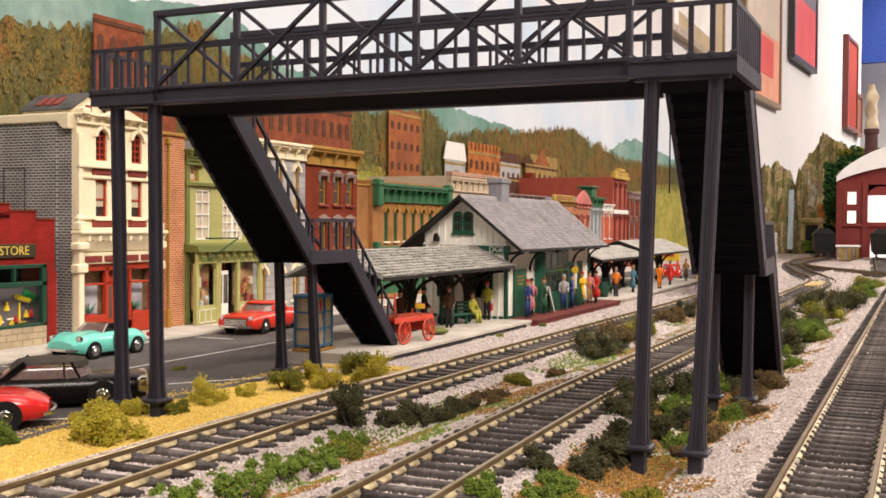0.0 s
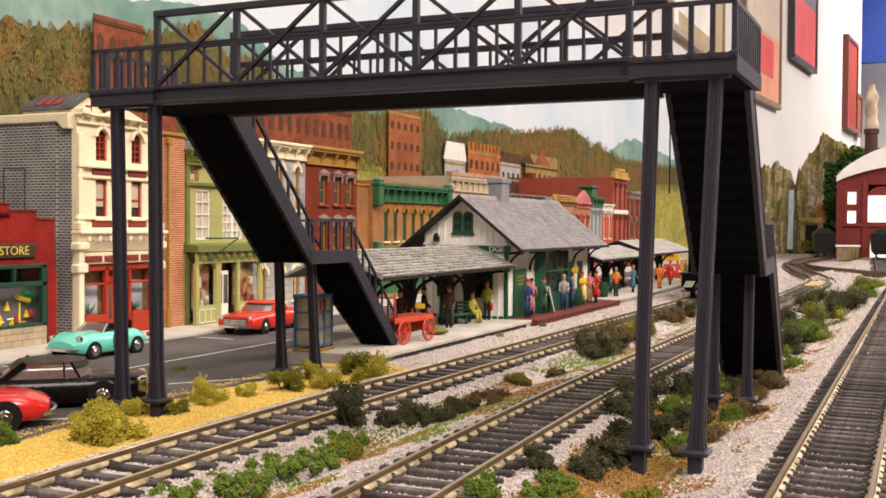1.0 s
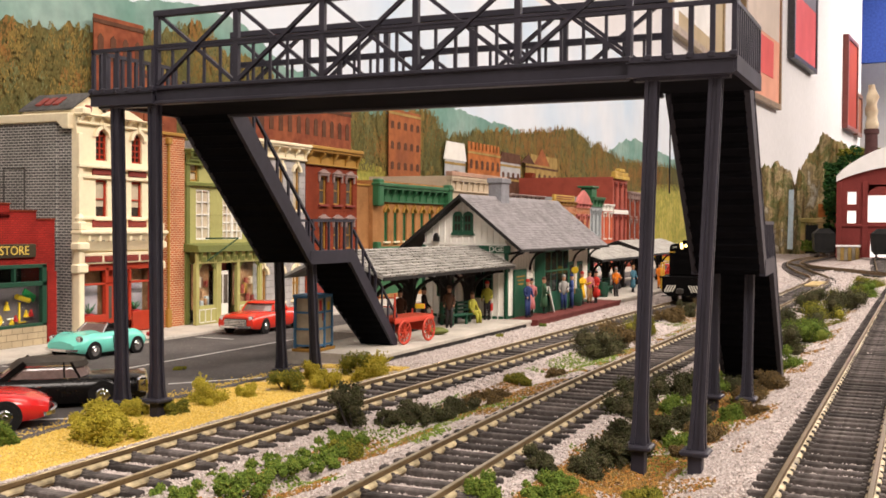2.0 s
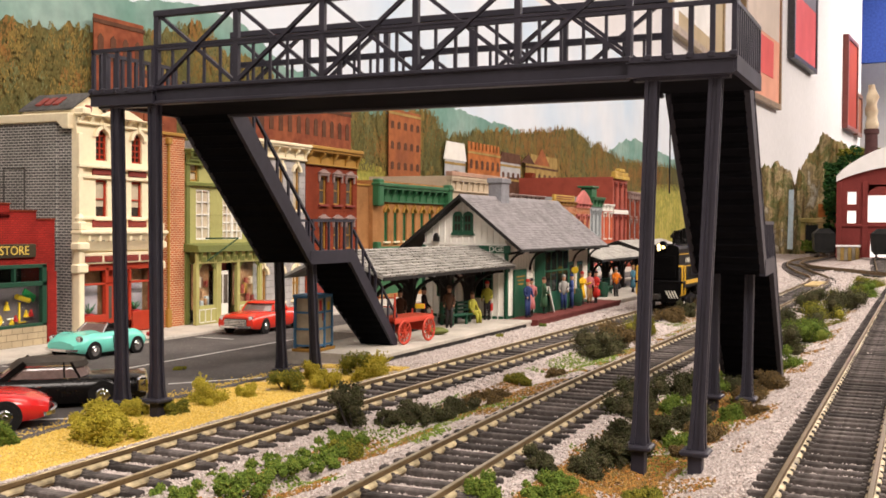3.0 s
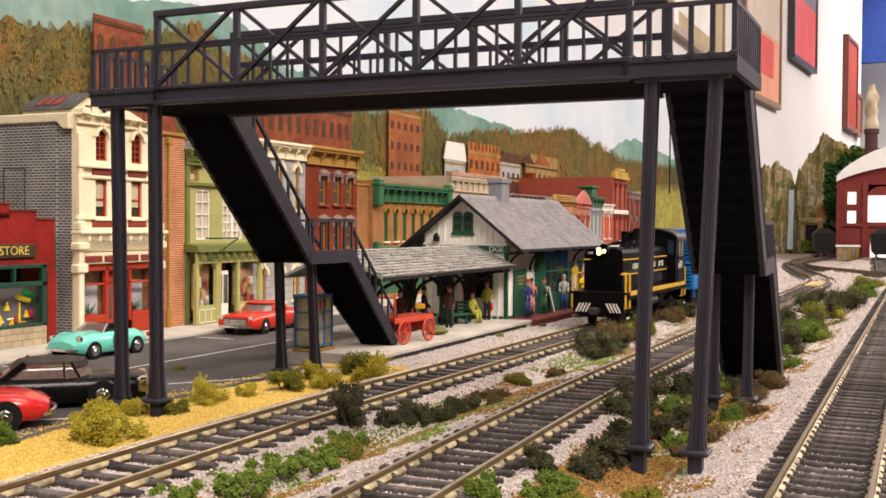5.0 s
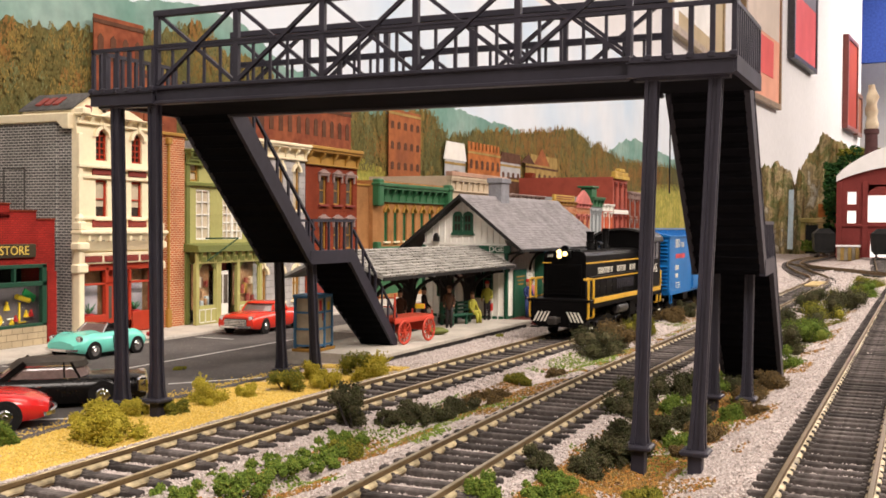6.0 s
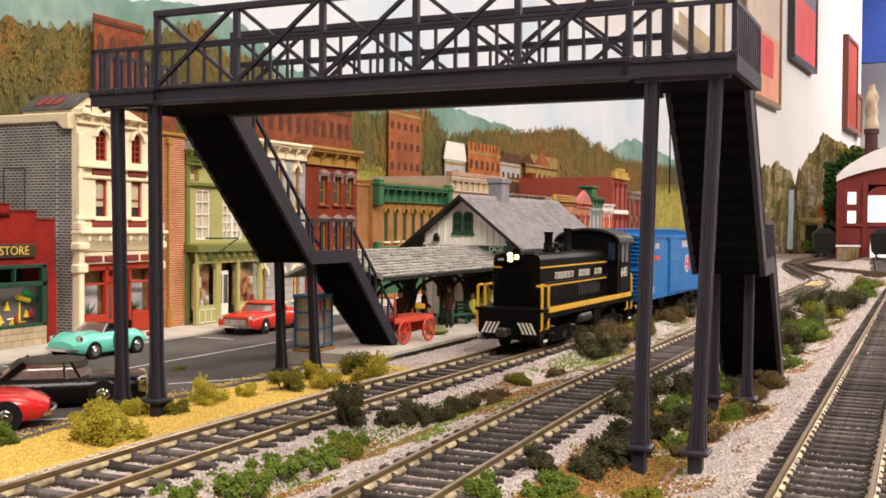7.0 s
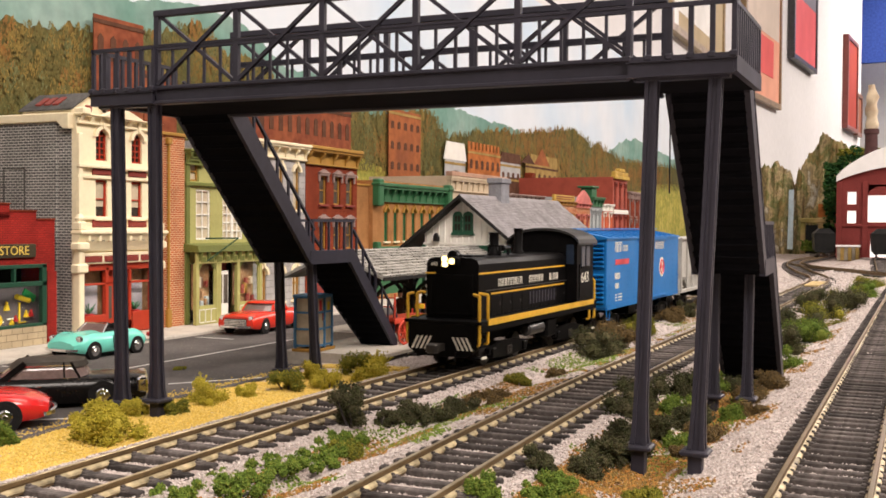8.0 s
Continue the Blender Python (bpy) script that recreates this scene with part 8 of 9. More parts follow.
def locomotive():
    t = thing("locomotive", 0, 32.3, 0, 0, "black diesel switcher with yellow sills and a lit headlamp", "locomotive")
    part("frame", Form().box(-1.4, 1.4, 0.1, 11.3, 1.25, 1.5).box(-0.7, 0.7, 1.0, 10.5, 0.8, 1.26), M_BLACK, t)
    part("walkway", Form().cbox(-1.42, 1.42, 0.0, 11.4, 1.5, 1.62, 0.02), M_BLACK, t)
    for s in (-1, 1):
        part("sill_stripe", Form().box(min(1.42 * s, 1.46 * s), max(1.42 * s, 1.46 * s), 0.5, 10.9, 1.46, 1.67), M_YELLOW, t, "yellow painted side sill")
    # long hood with a rounded top
    prof = [(-0.97, 1.62), (0.97, 1.62), (0.97, 3.46), (0.88, 3.62), (0.66, 3.68), (-0.66, 3.68), (-0.88, 3.62), (-0.97, 3.46)]
    hood = part("hood", Form().prism(prof, 0.72, 9.0, "y"), M_BLACK, t)
    part("nose_panel", Form().cbox(-0.78, 0.78, 0.66, 0.74, 1.75, 3.1, 0.02), M_BLACK, hood)
    for i in range(16):
        z = 1.9 + i * 0.07
        part("grille_slat", Form().box(-0.68, 0.68, 0.635, 0.668, z, z + 0.035), M_BLACK, hood)
    for s in (-1, 1):
        for z0, z1, y0, y1 in ((3.12, 3.18, 0.74, 8.6), (2.40, 2.46, 1.7, 8.6)):
            part("stripe", Form().box(min(0.97 * s, 0.985 * s), max(0.97 * s, 0.985 * s), y0, y1, z0, z1), M_YELLOW, hood, "thin yellow lining")
        for i in range(8):
            y = 1.7 + i * 0.88
            part("hood_door", Form().cbox(min(0.96 * s, 0.982 * s), max(0.96 * s, 0.982 * s), y, y + 0.80, 1.70, 2.36, 0.01), M_BLACK, hood)
            part("door_latch", Form().box(min(0.98 * s, 1.0 * s), max(0.98 * s, 1.0 * s), y + 0.66, y + 0.72, 2.0, 2.1), M_STEEL, hood)
        for i in range(9):
            y = 5.0 + i * 0.3
            part("louvre", Form().box(min(0.97 * s, 1.005 * s), max(0.97 * s, 1.005 * s), y, y + 0.13, 1.85, 2.30), M_IRON, hood)
    part("stripe", Form().box(-0.99, -0.6, 0.63, 0.70, 3.12, 3.17), M_YELLOW, hood)
    # writing on the hood as plain bars
    letter_bars("name_bars", hood, M_STRIPE, 0.985, 2.25, 2.78, [0.20, 0.16, 0.14, 0.20, 0.22, 0.16, 0.07, 0.18, -0.5, 0.18, 0.2, 0.2, 0.16, 0.16, -0.5, 0.14, 0.07, 0.2, 0.16], 0.27, 0.10, label="company name as plain pale bars")
    for i, (x, y, z, r, h) in enumerate(((0.0, 6.2, 3.66, 0.16, 1.0), (0.0, 4.0, 3.66, 0.17, 0.85))):
        st = part("exhaust_stack", Form().turned(x, y, [(r * 1.5, z), (r * 1.4, z + 0.1), (r, z + 0.18), (r, z + h - 0.1), (r * 1.15, z + h - 0.08), (r * 1.15, z + h), (r * 0.7, z + h)], 14), M_BLACK, hood, smooth=True)
    part("bell", Form().turned(0.25, 3.5, [(0.2, 3.72), (0.17, 3.82), (0.12, 3.95), (0.05, 4.02)], 12).box(0.0, 0.5, 3.44, 3.56, 4.0, 4.06).box(0.0, 0.06, 3.44, 3.56, 3.66, 4.0).box(0.44, 0.5, 3.44, 3.56, 3.66, 4.0), M_BLACK, hood, smooth=True)
    part("horn", Form().rod((0.45, 4.4, 3.95), (0.45, 3.7, 3.95), 0.05, 0.12).box(0.42, 0.48, 4.2, 4.3, 3.66, 3.93), M_BLACK, hood)
    part("vent_box", Form().cbox(-0.5, 0.5, 1.3, 2.3, 3.66, 3.74, 0.03), M_BLACK, hood)
    # headlamp: two lenses in a housing
    lamp = part("headlamp", Form().cbox(-0.30, 0.30, 0.45, 0.85, 3.38, 3.72, 0.06).rod((0, 0.72, 3.72), (0, 1.0, 3.72), 0.2, 0.2, 12), M_BLACK, t)
    for x, z in ((-0.15, 3.64), (0.12, 3.56), (-0.13, 3.46)):
        part("lens", Form().rod((x, 0.40, z), (x, 0.46, z), 0.10, 0.10, 12), M_LAMPGLOW, lamp, "lit warm headlamp lens")
    nb = part("number_board", Form().cbox(-0.86, -0.38, 0.62, 0.74, 3.36, 3.54, 0.02), M_BLACK, t)
    lettering("number", "643", 0.17, M_STRIPE, nb, pose(-0.62 * CM, 0.615 * CM, 3.45 * CM, 90, 0, 0), thick=0.004)
    # cab with a curved roof
    def arch(w, zs, zr, n=10):
        return [(w, zs)] + [(w * math.cos(math.pi * i / n), zs + (zr - zs) * math.sin(math.pi * i / n)) for i in range(1, n)] + [(-w, zs)]

    body = [(-1.45, 1.62), (1.45, 1.62)] + arch(1.45, 4.02, 4.60)
    cab = part("cab", Form().prism(body, 8.8, 10.75, "y"), M_BLACK, t)
    roof = [(1.58, 3.98), (1.58, 4.06)] + [(1.58 * math.cos(math.pi * i / 12), 4.06 + 0.62 * math.sin(math.pi * i / 12)) for i in range(1, 12)] + [(-1.58, 4.06), (-1.58, 3.98)] + [(-1.58 * math.cos(math.pi * i / 12), 3.98 + 0.6 * math.sin(math.pi * i / 12)) for i in range(1, 12)]
    part("cab_roof", Form().prism(roof, 8.65, 10.9, "y"), mat("cab_roof_grey", (0.03, 0.029, 0.028), 0.55), cab)
    for s in (-1, 1):
        for y0, y1 in ((9.3, 10.3),):
            win = part("window", Form().cbox(min(1.44 * s, 1.47 * s), max(1.44 * s, 1.47 * s), y0, y1, 3.1, 3.95, 0.01), M_DIM_GLASS, cab)
            part("sash", Form().box(min(1.46 * s, 1.49 * s), max(1.46 * s, 1.49 * s), (y0 + y1) / 2 - 0.03, (y0 + y1) / 2 + 0.03, 3.1, 3.95).box(min(1.46 * s, 1.5 * s), max(1.46 * s, 1.5 * s), y0 - 0.05, y1 + 0.05, 3.04, 3.1), M_BLACK, win)
    for x in (-1.15, 1.15):
        part("window", Form().cbox(x - 0.16, x + 0.16, 8.77, 8.82, 3.2, 4.0, 0.01), M_DIM_GLASS, cab)
    lettering("number", "643", 0.62, M_STRIPE, cab, pose(1.455 * CM, 9.75 * CM, 2.62 * CM, 90, 0, 90), thick=0.004)
    part("grab_iron", Form().rod((1.52, 8.9, 1.8), (1.52, 8.9, 3.2), 0.03, 0.03, 6), M_BLACK, cab)
    # end steps, handrails, pilots
    for y, d in ((0.0, 1), (11.4, -1)):
        part("pilot", Form().prism([(-1.25, 1.5), (1.25, 1.5), (1.25, 0.68), (0.9, 0.42), (-0.9, 0.42), (-1.25, 0.68)], y, y + 0.14 * d, "y"), M_BLACK, t)
        for s in (-1, 1):
            for i in range(4):
                x = s * (0.36 + i * 0.16)
                if y < 1:
                    part("warning_stripe", Form().prism([(x, 1.08), (x + 0.08 * s, 1.08), (x + 0.30 * s, 0.65), (x + 0.22 * s, 0.65)], -0.012, -0.002, "y"), M_STRIPE, t, "white diagonal warning stripe")
            for k, z in enumerate((0.35, 0.75, 1.15)):
                part("step", Form().box(min(0.95 * s, 1.34 * s), max(0.95 * s, 1.34 * s), y + 0.16 * d, y + 0.62 * d, z, z + 0.05) if d > 0 else Form().box(min(0.95 * s, 1.34 * s), max(0.95 * s, 1.34 * s), y - 0.62, y - 0.16, z, z + 0.05), M_BLACK, t)
            part("step_edge", Form().box(min(1.33 * s, 1.37 * s), max(1.33 * s, 1.37 * s), min(y + 0.2 * d, y + 0.55 * d), max(y + 0.2 * d, y + 0.55 * d), 0.36, 0.44), M_STRIPE, t, "pale painted step edge")
            for yy in (y + 0.08 * d, y + 0.72 * d):
                part("handrail", Form().rod((1.32 * s, yy, 0.85), (1.32 * s, yy, 2.45), 0.055, 0.055, 8).rod((1.32 * s, yy, 0.85), (1.2 * s, yy, 0.8), 0.05, 0.05, 6), M_YELLOW, t, "yellow handrail")
            part("handrail", Form().rod((1.32 * s, y + 0.72 * d, 2.45), (1.0 * s, y + 0.72 * d, 2.5), 0.05, 0.05, 8).rod((1.32 * s, y + 0.08 * d, 2.45), (1.1 * s, y + 0.08 * d, 2.5), 0.05, 0.05, 8), M_YELLOW, t)
            part("side_rail", Form().rod((1.0 * s, 1.2, 2.55), (1.0 * s, 8.9, 2.55), 0.02, 0.02, 6), M_STEEL, t)
    part("hose", Form().rod((0.5, -0.05, 0.8), (0.55, -0.12, 0.3), 0.05, 0.04, 6), M_BLACK, t)
    for s in (-1, 1):
        part("air_tank", Form().rod((1.1 * s, 4.4, 0.95), (1.1 * s, 5.7, 0.95), 0.24, 0.24, 14).rod((1.1 * s, 4.3, 0.95), (1.1 * s, 4.4, 0.95), 0.14, 0.24, 14).rod((1.1 * s, 5.7, 0.95), (1.1 * s, 5.8, 0.95), 0.24, 0.14, 14), mat("tank_black", (0.035, 0.033, 0.032), 0.3), t, smooth=True)
        part("fuel_tank", Form().cbox(min(0.7 * s, 1.3 * s), max(0.7 * s, 1.3 * s), 6.0, 7.0, 0.5, 1.25, 0.08), M_BLACK, t)
    coupler(t, 0.0, -1)
    coupler(t, 11.4, 1)
    wheels = truck(t, 2.7, 1.3, 0.46) + truck(t, 8.7, 1.3, 0.46)
    return t, wheels


def boxcar():
    t = thing("boxcar", 0, 45.6, 0, 0, "bright blue steel boxcar with ribbed ends", "boxcar")
    W, L = 1.60, 13.8
    body = part("body", Form().cbox(-W, W, 0.25, L - 0.25, 1.15, 4.22, 0.03), M_BLUE, t)
    part("side_sill", Form().box(-W - 0.03, W + 0.03, 0.3, L - 0.3, 1.08, 1.3), M_BLUE, body)
    part("roof", Form().prism([(-W - 0.06, 4.18), (W + 0.06, 4.18), (W + 0.06, 4.26), (0.3, 4.52), (-0.3, 4.52), (-W - 0.06, 4.26)], 0.15, L - 0.15, "y"), M_BLUE, t)
    for i in range(12):
        y = 0.9 + i * 1.08
        part("roof_rib", Form().prism([(-W - 0.05, 4.27), (W + 0.05, 4.27), (W + 0.05, 4.31), (0.3, 4.57), (-0.3, 4.57), (-W - 0.05, 4.31)], y, y + 0.12, "y"), M_BLUE, t)
    part("roof_walk", Form().box(-0.32, 0.32, -0.1, L + 0.1, 4.60, 4.66), M_BLUE, t)
    for y in (0.24, L - 0.24):
        s = -1 if y < 1 else 1
        for i in range(14):
            z = 1.35 + i * 0.195
            if i == 7:
                continue
            part("end_rib", Form().prism([(y, z), (y + 0.13 * s, z + 0.06), (y + 0.13 * s, z + 0.09), (y, z + 0.15)], -W + 0.12, W - 0.12, "x"), M_BLUE, body)
    part("end_bars", Form().box(-0.1, 0.05, 0.225, 0.24, 3.95, 4.08).box(0.1, 0.5, 0.225, 0.24, 3.95, 4.08).box(0.6, 1.1, 0.225, 0.24, 3.95, 4.08), M_STRIPE, body, "reporting marks as pale bars")
    for s in (-1, 1):
        x = W * s
        door = part("door", Form().cbox(min(x, x + 0.09 * s), max(x, x + 0.09 * s), 5.6, 8.1, 1.3, 4.1, 0.02), M_BLUE, t)
        for i in range(4):
            z = 1.65 + i * 0.62
            part("door_rib", Form().box(min(x + 0.08 * s, x + 0.13 * s), max(x + 0.08 * s, x + 0.13 * s), 5.7, 8.0, z, z + 0.07), M_BLUE, door)
        for z in (1.2, 4.1):
            part("door_track", Form().box(min(x, x + 0.11 * s), max(x, x + 0.11 * s), 5.3, 10.8, z, z + 0.07), M_BLUE, t)
        for i in range(1, 12):
            y = 0.3 + i * 1.09
            if 5.4 < y < 8.2:
                continue
            f = Form()
            for j in range(9):
                f.rod((x, y, 1.45 + j * 0.31), (x + 0.02 * s, y, 1.45 + j * 0.31), 0.02, 0.012, 5)
            part("rivet_row", f, M_BLUE, body)
        for yy in (0.45, L - 0.85):
            for j in range(4):
                z = 1.3 + j * 0.42
                part("grab_iron", Form().bar((x + 0.07 * s, yy, z), (x + 0.07 * s, yy + 0.42, z), 0.03, 0.03), M_BLUE, body)
        part("stirrup", Form().bar((x * 0.98, 0.4, 1.15), (x * 0.98, 0.4, 0.65), 0.04, 0.05).bar((x * 0.98, 0.85, 1.15), (x * 0.98, 0.85, 0.65), 0.04, 0.05).bar((x * 0.98, 0.38, 0.65), (x * 0.98, 0.87, 0.65), 0.05, 0.04), M_BLUE, t)
    X = W + 0.005
    letter_bars("name_bars", body, M_STRIPE, X, 1.5, 3.83, [0.22, 0.12, 0.24, 0.24], 0.46, 0.07, label="railway name as plain pale bars")
    letter_bars("name_bars", body, M_STRIPE, X, 2.78, 3.76, [0.2, 0.2, 0.2], 0.28, 0.07)
    letter_bars("name_bars", body, M_STRIPE, X, 8.55, 3.80, [0.16, 0.2, 0.07, 0.07, 0.16, 0.2, 0.2, 0.2], 0.36, 0.07)
    part("red_bar", Form().box(X, X + 0.012, 1.55, 3.75, 3.03, 3.27), M_RED_DECAL, body, "red slogan as a plain bar")
    letter_bars("mark_bars", body, M_STRIPE, X, 1.5, 2.52, [0.14, 0.14, 0.14, 0.14], 0.28, 0.06)
    letter_bars("mark_bars", body, M_STRIPE, X, 1.55, 2.08, [0.14, 0.14, 0.14], 0.24, 0.06)
    for z in (1.68, 1.55, 1.42):
        letter_bars("data_bars", body, M_STRIPE, X, 1.6, z, [0.22, -0.12, 0.3, 0.2], 0.06, 0.06)
    part("emblem", Form().rod((X, 9.9, 2.68), (X + 0.012, 9.9, 2.68), 0.5, 0.5, 24), M_STRIPE, body, "round white and red emblem")
    part("emblem_ring", Form().torus((X + 0.012, 9.9, 2.68), (1, 0, 0), 0.36, 0.05, 24, 4).box(X + 0.01, X + 0.02, 9.62, 9.86, 2.6, 2.95).box(X + 0.01, X + 0.02, 9.95, 10.15, 2.4, 2.75), M_RED_DECAL, body)
    part("underframe", Form().box(-0.5, 0.5, 0.3, L - 0.3, 0.75, 1.12).box(-1.2, 1.2, 5.2, 6.4, 0.55, 1.1), M_BLACK, t)
    part("brake_wheel", Form().torus((-0.6, 0.05, 3.6), (0, 1, 0), 0.26, 0.03, 14, 4).bar((-0.85, 0.05, 3.6), (-0.35, 0.05, 3.6), 0.03, 0.03), M_BLUE, t)
    coupler(t, 0.25, -1)
    coupler(t, L - 0.25, 1)
    return t, truck(t, 2.3, 0.95) + truck(t, L - 2.3, 0.95)


def hopper():
    t = thing("hopper_car", 0, 59.6, 0, 0, "weathered light grey open hopper car", "hopper car")
    W, L = 1.55, 12.6
    f = Form()
    f.prism([(0.2, 4.1), (L - 0.2, 4.1), (L - 0.4, 2.5), (L - 2.6, 1.1), (2.6, 1.1), (0.4, 2.5)], -W + 0.08, W - 0.08, "x")
    body = part("body", f, M_HOPPER, t)
    for s in (-1, 1):
        a, b = min((W - 0.08) * s, W * s), max((W - 0.08) * s, W * s)
        part("side_panel", Form().box(a, b, 0.1, L - 0.1, 1.9, 4.1), M_HOPPER, t)
        for i in range(9):
            y = 0.15 + i * (L - 0.4) / 8
            part("side_post", Form().cbox(min(W * s, (W + 0.1) * s), max(W * s, (W + 0.1) * s), y, y + 0.14, 1.1, 4.1, 0.02), M_HOPPER, t)
        part("top_chord", Form().cbox(min(W * s, (W + 0.12) * s), max(W * s, (W + 0.12) * s), 0.1, L - 0.1, 4.02, 4.16, 0.02), M_HOPPER, t)
        part("side_sill", Form().cbox(min((W - 0.05) * s, (W + 0.1) * s), max((W - 0.05) * s, (W + 0.1) * s), 0.1, L - 0.1, 1.05, 1.25, 0.02), M_HOPPER, t)
        for j in range(6):
            part("ladder_rung", Form().bar(((W + 0.09) * s, 0.3, 1.4 + j * 0.42), ((W + 0.09) * s, 0.75, 1.4 + j * 0.42), 0.04, 0.04), M_HOPPER, t)
        for y in (0.15, 0.85):
            part("end_post", Form().bar((W * s * 0.95, y, 1.1), (W * s * 0.95, y, 4.1), 0.1, 0.1), M_HOPPER, t)
        part("end_brace", Form().bar((W * s * 0.9, 0.2, 1.2), (W * s * 0.9, 1.9, 2.6), 0.08, 0.08), M_HOPPER, t)
    part("end_sill", Form().cbox(-W, W, 0.05, 0.3, 0.95, 1.25, 0.02).cbox(-W, W, L - 0.3, L - 0.05, 0.95, 1.25, 0.02), M_HOPPER, t)
    part("underframe", Form().box(-0.4, 0.4, 0.2, L - 0.2, 0.75, 1.1), M_BLACK, t)
    coupler(t, 0.1, -1)
    return t, truck(t, 2.0, 0.95) + truck(t, L - 2.0, 0.95)


LONG = 1.085


def lengthen(ob, wheels):
    """Brings the switcher to its full length over the pilots; the wheels keep their roundness."""
    turning = {w.name for w, y, r in wheels}
    done = set()
    for c in ob.children_recursive:
        if c.name in turning or (c.parent and c.parent.name in turning) or c.type != "MESH":
            continue
        m = c.matrix_basis
        if m == Matrix.Identity(4):
            if c.data.name not in done:
                done.add(c.data.name)
                for v in c.data.vertices:
                    v.co.y *= LONG
        else:
            m = m.copy()
            m.translation.y *= LONG
            c.matrix_basis = m
    return ob, [(w, y * LONG, r) for w, y, r in wheels]


TRAIN = [(*lengthen(*locomotive()), -0.93, 2.93, 9.44), (*boxcar(), 11.95, 2.3, 11.5), (*hopper(), 26.0, 2.0, 10.6)]
# seconds and the place of the front pilot along the track
NOSE = ((0.0, 78.2), (1.0, 72.3), (2.0, 66.6), (3.0, 60.8), (4.0, 55.05), (5.0, 49.35), (6.0, 43.7), (7.0, 38.1), (8.0, 32.3))


def motions():
    for ob, wheels, back, a, b in TRAIN:
        rows = []
        for t, y in NOSE:
            y += back
            xa, xb = track_x(0, y + a), track_x(0, y + b)
            turn = math.atan2(-(xb - xa), b - a)
            x = xa + math.sin(turn) * a
            rows.append((t, pose(x * CM, y * CM, 0, 0, 0, math.degrees(turn))))
        walk(ob, rows)
        for w, y, r in wheels:
            spin = []
            for i in range(81):
                t = i / 10
                k = min(7, int(t))
                gone = NOSE[0][1] - (NOSE[k][1] + (NOSE[k + 1][1] - NOSE[k][1]) * (t - NOSE[k][0]))
                spin.append((t, pose(0, y * CM, r * CM, math.degrees(gone / r), 0, 0)))
            walk(w, spin)
# ---- ballast, turf and bushes ----
OCTA = np.array([(1, 0, 0), (0, 1, 0), (-1, 0, 0), (0, -1, 0), (0, 0, 1), (0, 0, -1)], float)
OFACES = np.array([(0, 1, 4), (1, 2, 4), (2, 3, 4), (3, 0, 4), (1, 0, 5), (2, 1, 5), (3, 2, 5), (0, 3, 5)])


def crumbs(name, material, pts, sizes, label, parent=None, rng=None, squash=0.8, tag=None):
    """Thousands of small rough pieces in one mesh of kind stuff. pts in centimetres."""
    rng = rng or np.random.default_rng(3)
    pts, sizes = np.asarray(pts, float), np.asarray(sizes, float)
    n = len(pts)
    a = rng.uniform(0, 2 * np.pi, n)
    base = np.repeat(OCTA[None], n, 0) * rng.uniform(0.6, 1.25, (n, 6, 1))
    base[:, :, 2] *= squash
    c, s = np.cos(a)[:, None], np.sin(a)[:, None]
    x, y = base[:, :, 0] * c - base[:, :, 1] * s, base[:, :, 0] * s + base[:, :, 1] * c
    tilt = rng.uniform(-0.5, 0.5, n)[:, None]
    z = base[:, :, 2] + x * tilt
    v = np.stack([x, y, z], 2) * sizes[:, None, None] + pts[:, None, :]
    faces = (OFACES[None] + (np.arange(n) * 6)[:, None, None]).reshape(-1, 3)
    me = bpy.data.meshes.new(name)
    me.from_pydata((v.reshape(-1, 3) * CM).tolist(), [], faces.tolist())
    me.materials.append(material)
    ob = part(name, me, None, parent)
    if tag:
        tagged(ob, label, tag, kind="stuff")
    return ob


def scatter(rng, n, x0, x1, y0, y1, keep, lift=0.0, lo=0.03, hi=0.06):
    x, y = rng.uniform(x0, x1, n), rng.uniform(y0, y1, n)
    pts, sz = [], []
    for a, b in zip(x, y):
        if keep(a, b):
            pts.append((a, b, ground_height(a, b) + lift))
            sz.append(rng.uniform(lo, hi))
    return pts, sz


RN = np.random.default_rng(12)


def stones():
    pts, sz = [], []

    def bare(x, y):
        if 7.6 - 0.02 * (y - 20) < x < 9.6 and 17 < y < 60 and lump(x, y, 0.35, 31) + 0.4 * lump(x, y, 1.4, 33) > 0.06:
            return False
        return not (-6.2 < x < -2.0 and y < 33.5) and x < 15.5 and not (x < -3.8 and y > 33)

    for n, y0, y1, x0, lo, hi in ((34000, 13, 24, -3.0, 0.022, 0.045), (34000, 24, 42, -4.2, 0.025, 0.055), (24000, 42, 75, -4.2, 0.04, 0.085), (12000, 75, 150, -6, 0.08, 0.16)):
        p, s = scatter(RN, n, x0, 15.2 if y1 < 80 else 22, y0, y1, bare, 0.01, lo, hi)
        pts += p
        sz += s
    crumbs("ballast", M_STONE, pts, sz, "loose pale grey ballast stones between the tracks", rng=RN, tag="ballast")


stones()

M_STRAW = island_mat("straw_turf", [(0.62, 0.43, 0.085), (0.68, 0.50, 0.15), (0.55, 0.36, 0.06), (0.64, 0.48, 0.17), (0.50, 0.35, 0.06)], 0.95)
M_LITTER = island_mat("leaf_litter", [(0.24, 0.115, 0.032), (0.36, 0.19, 0.05), (0.12, 0.065, 0.025), (0.33, 0.21, 0.07), (0.40, 0.165, 0.035), (0.16, 0.085, 0.03), (0.10, 0.10, 0.03), (0.27, 0.15, 0.045)], 0.95)
M_TURF = island_mat("green_turf", [(0.10, 0.17, 0.025), (0.16, 0.23, 0.03), (0.07, 0.12, 0.02), (0.22, 0.24, 0.04)], 0.95)
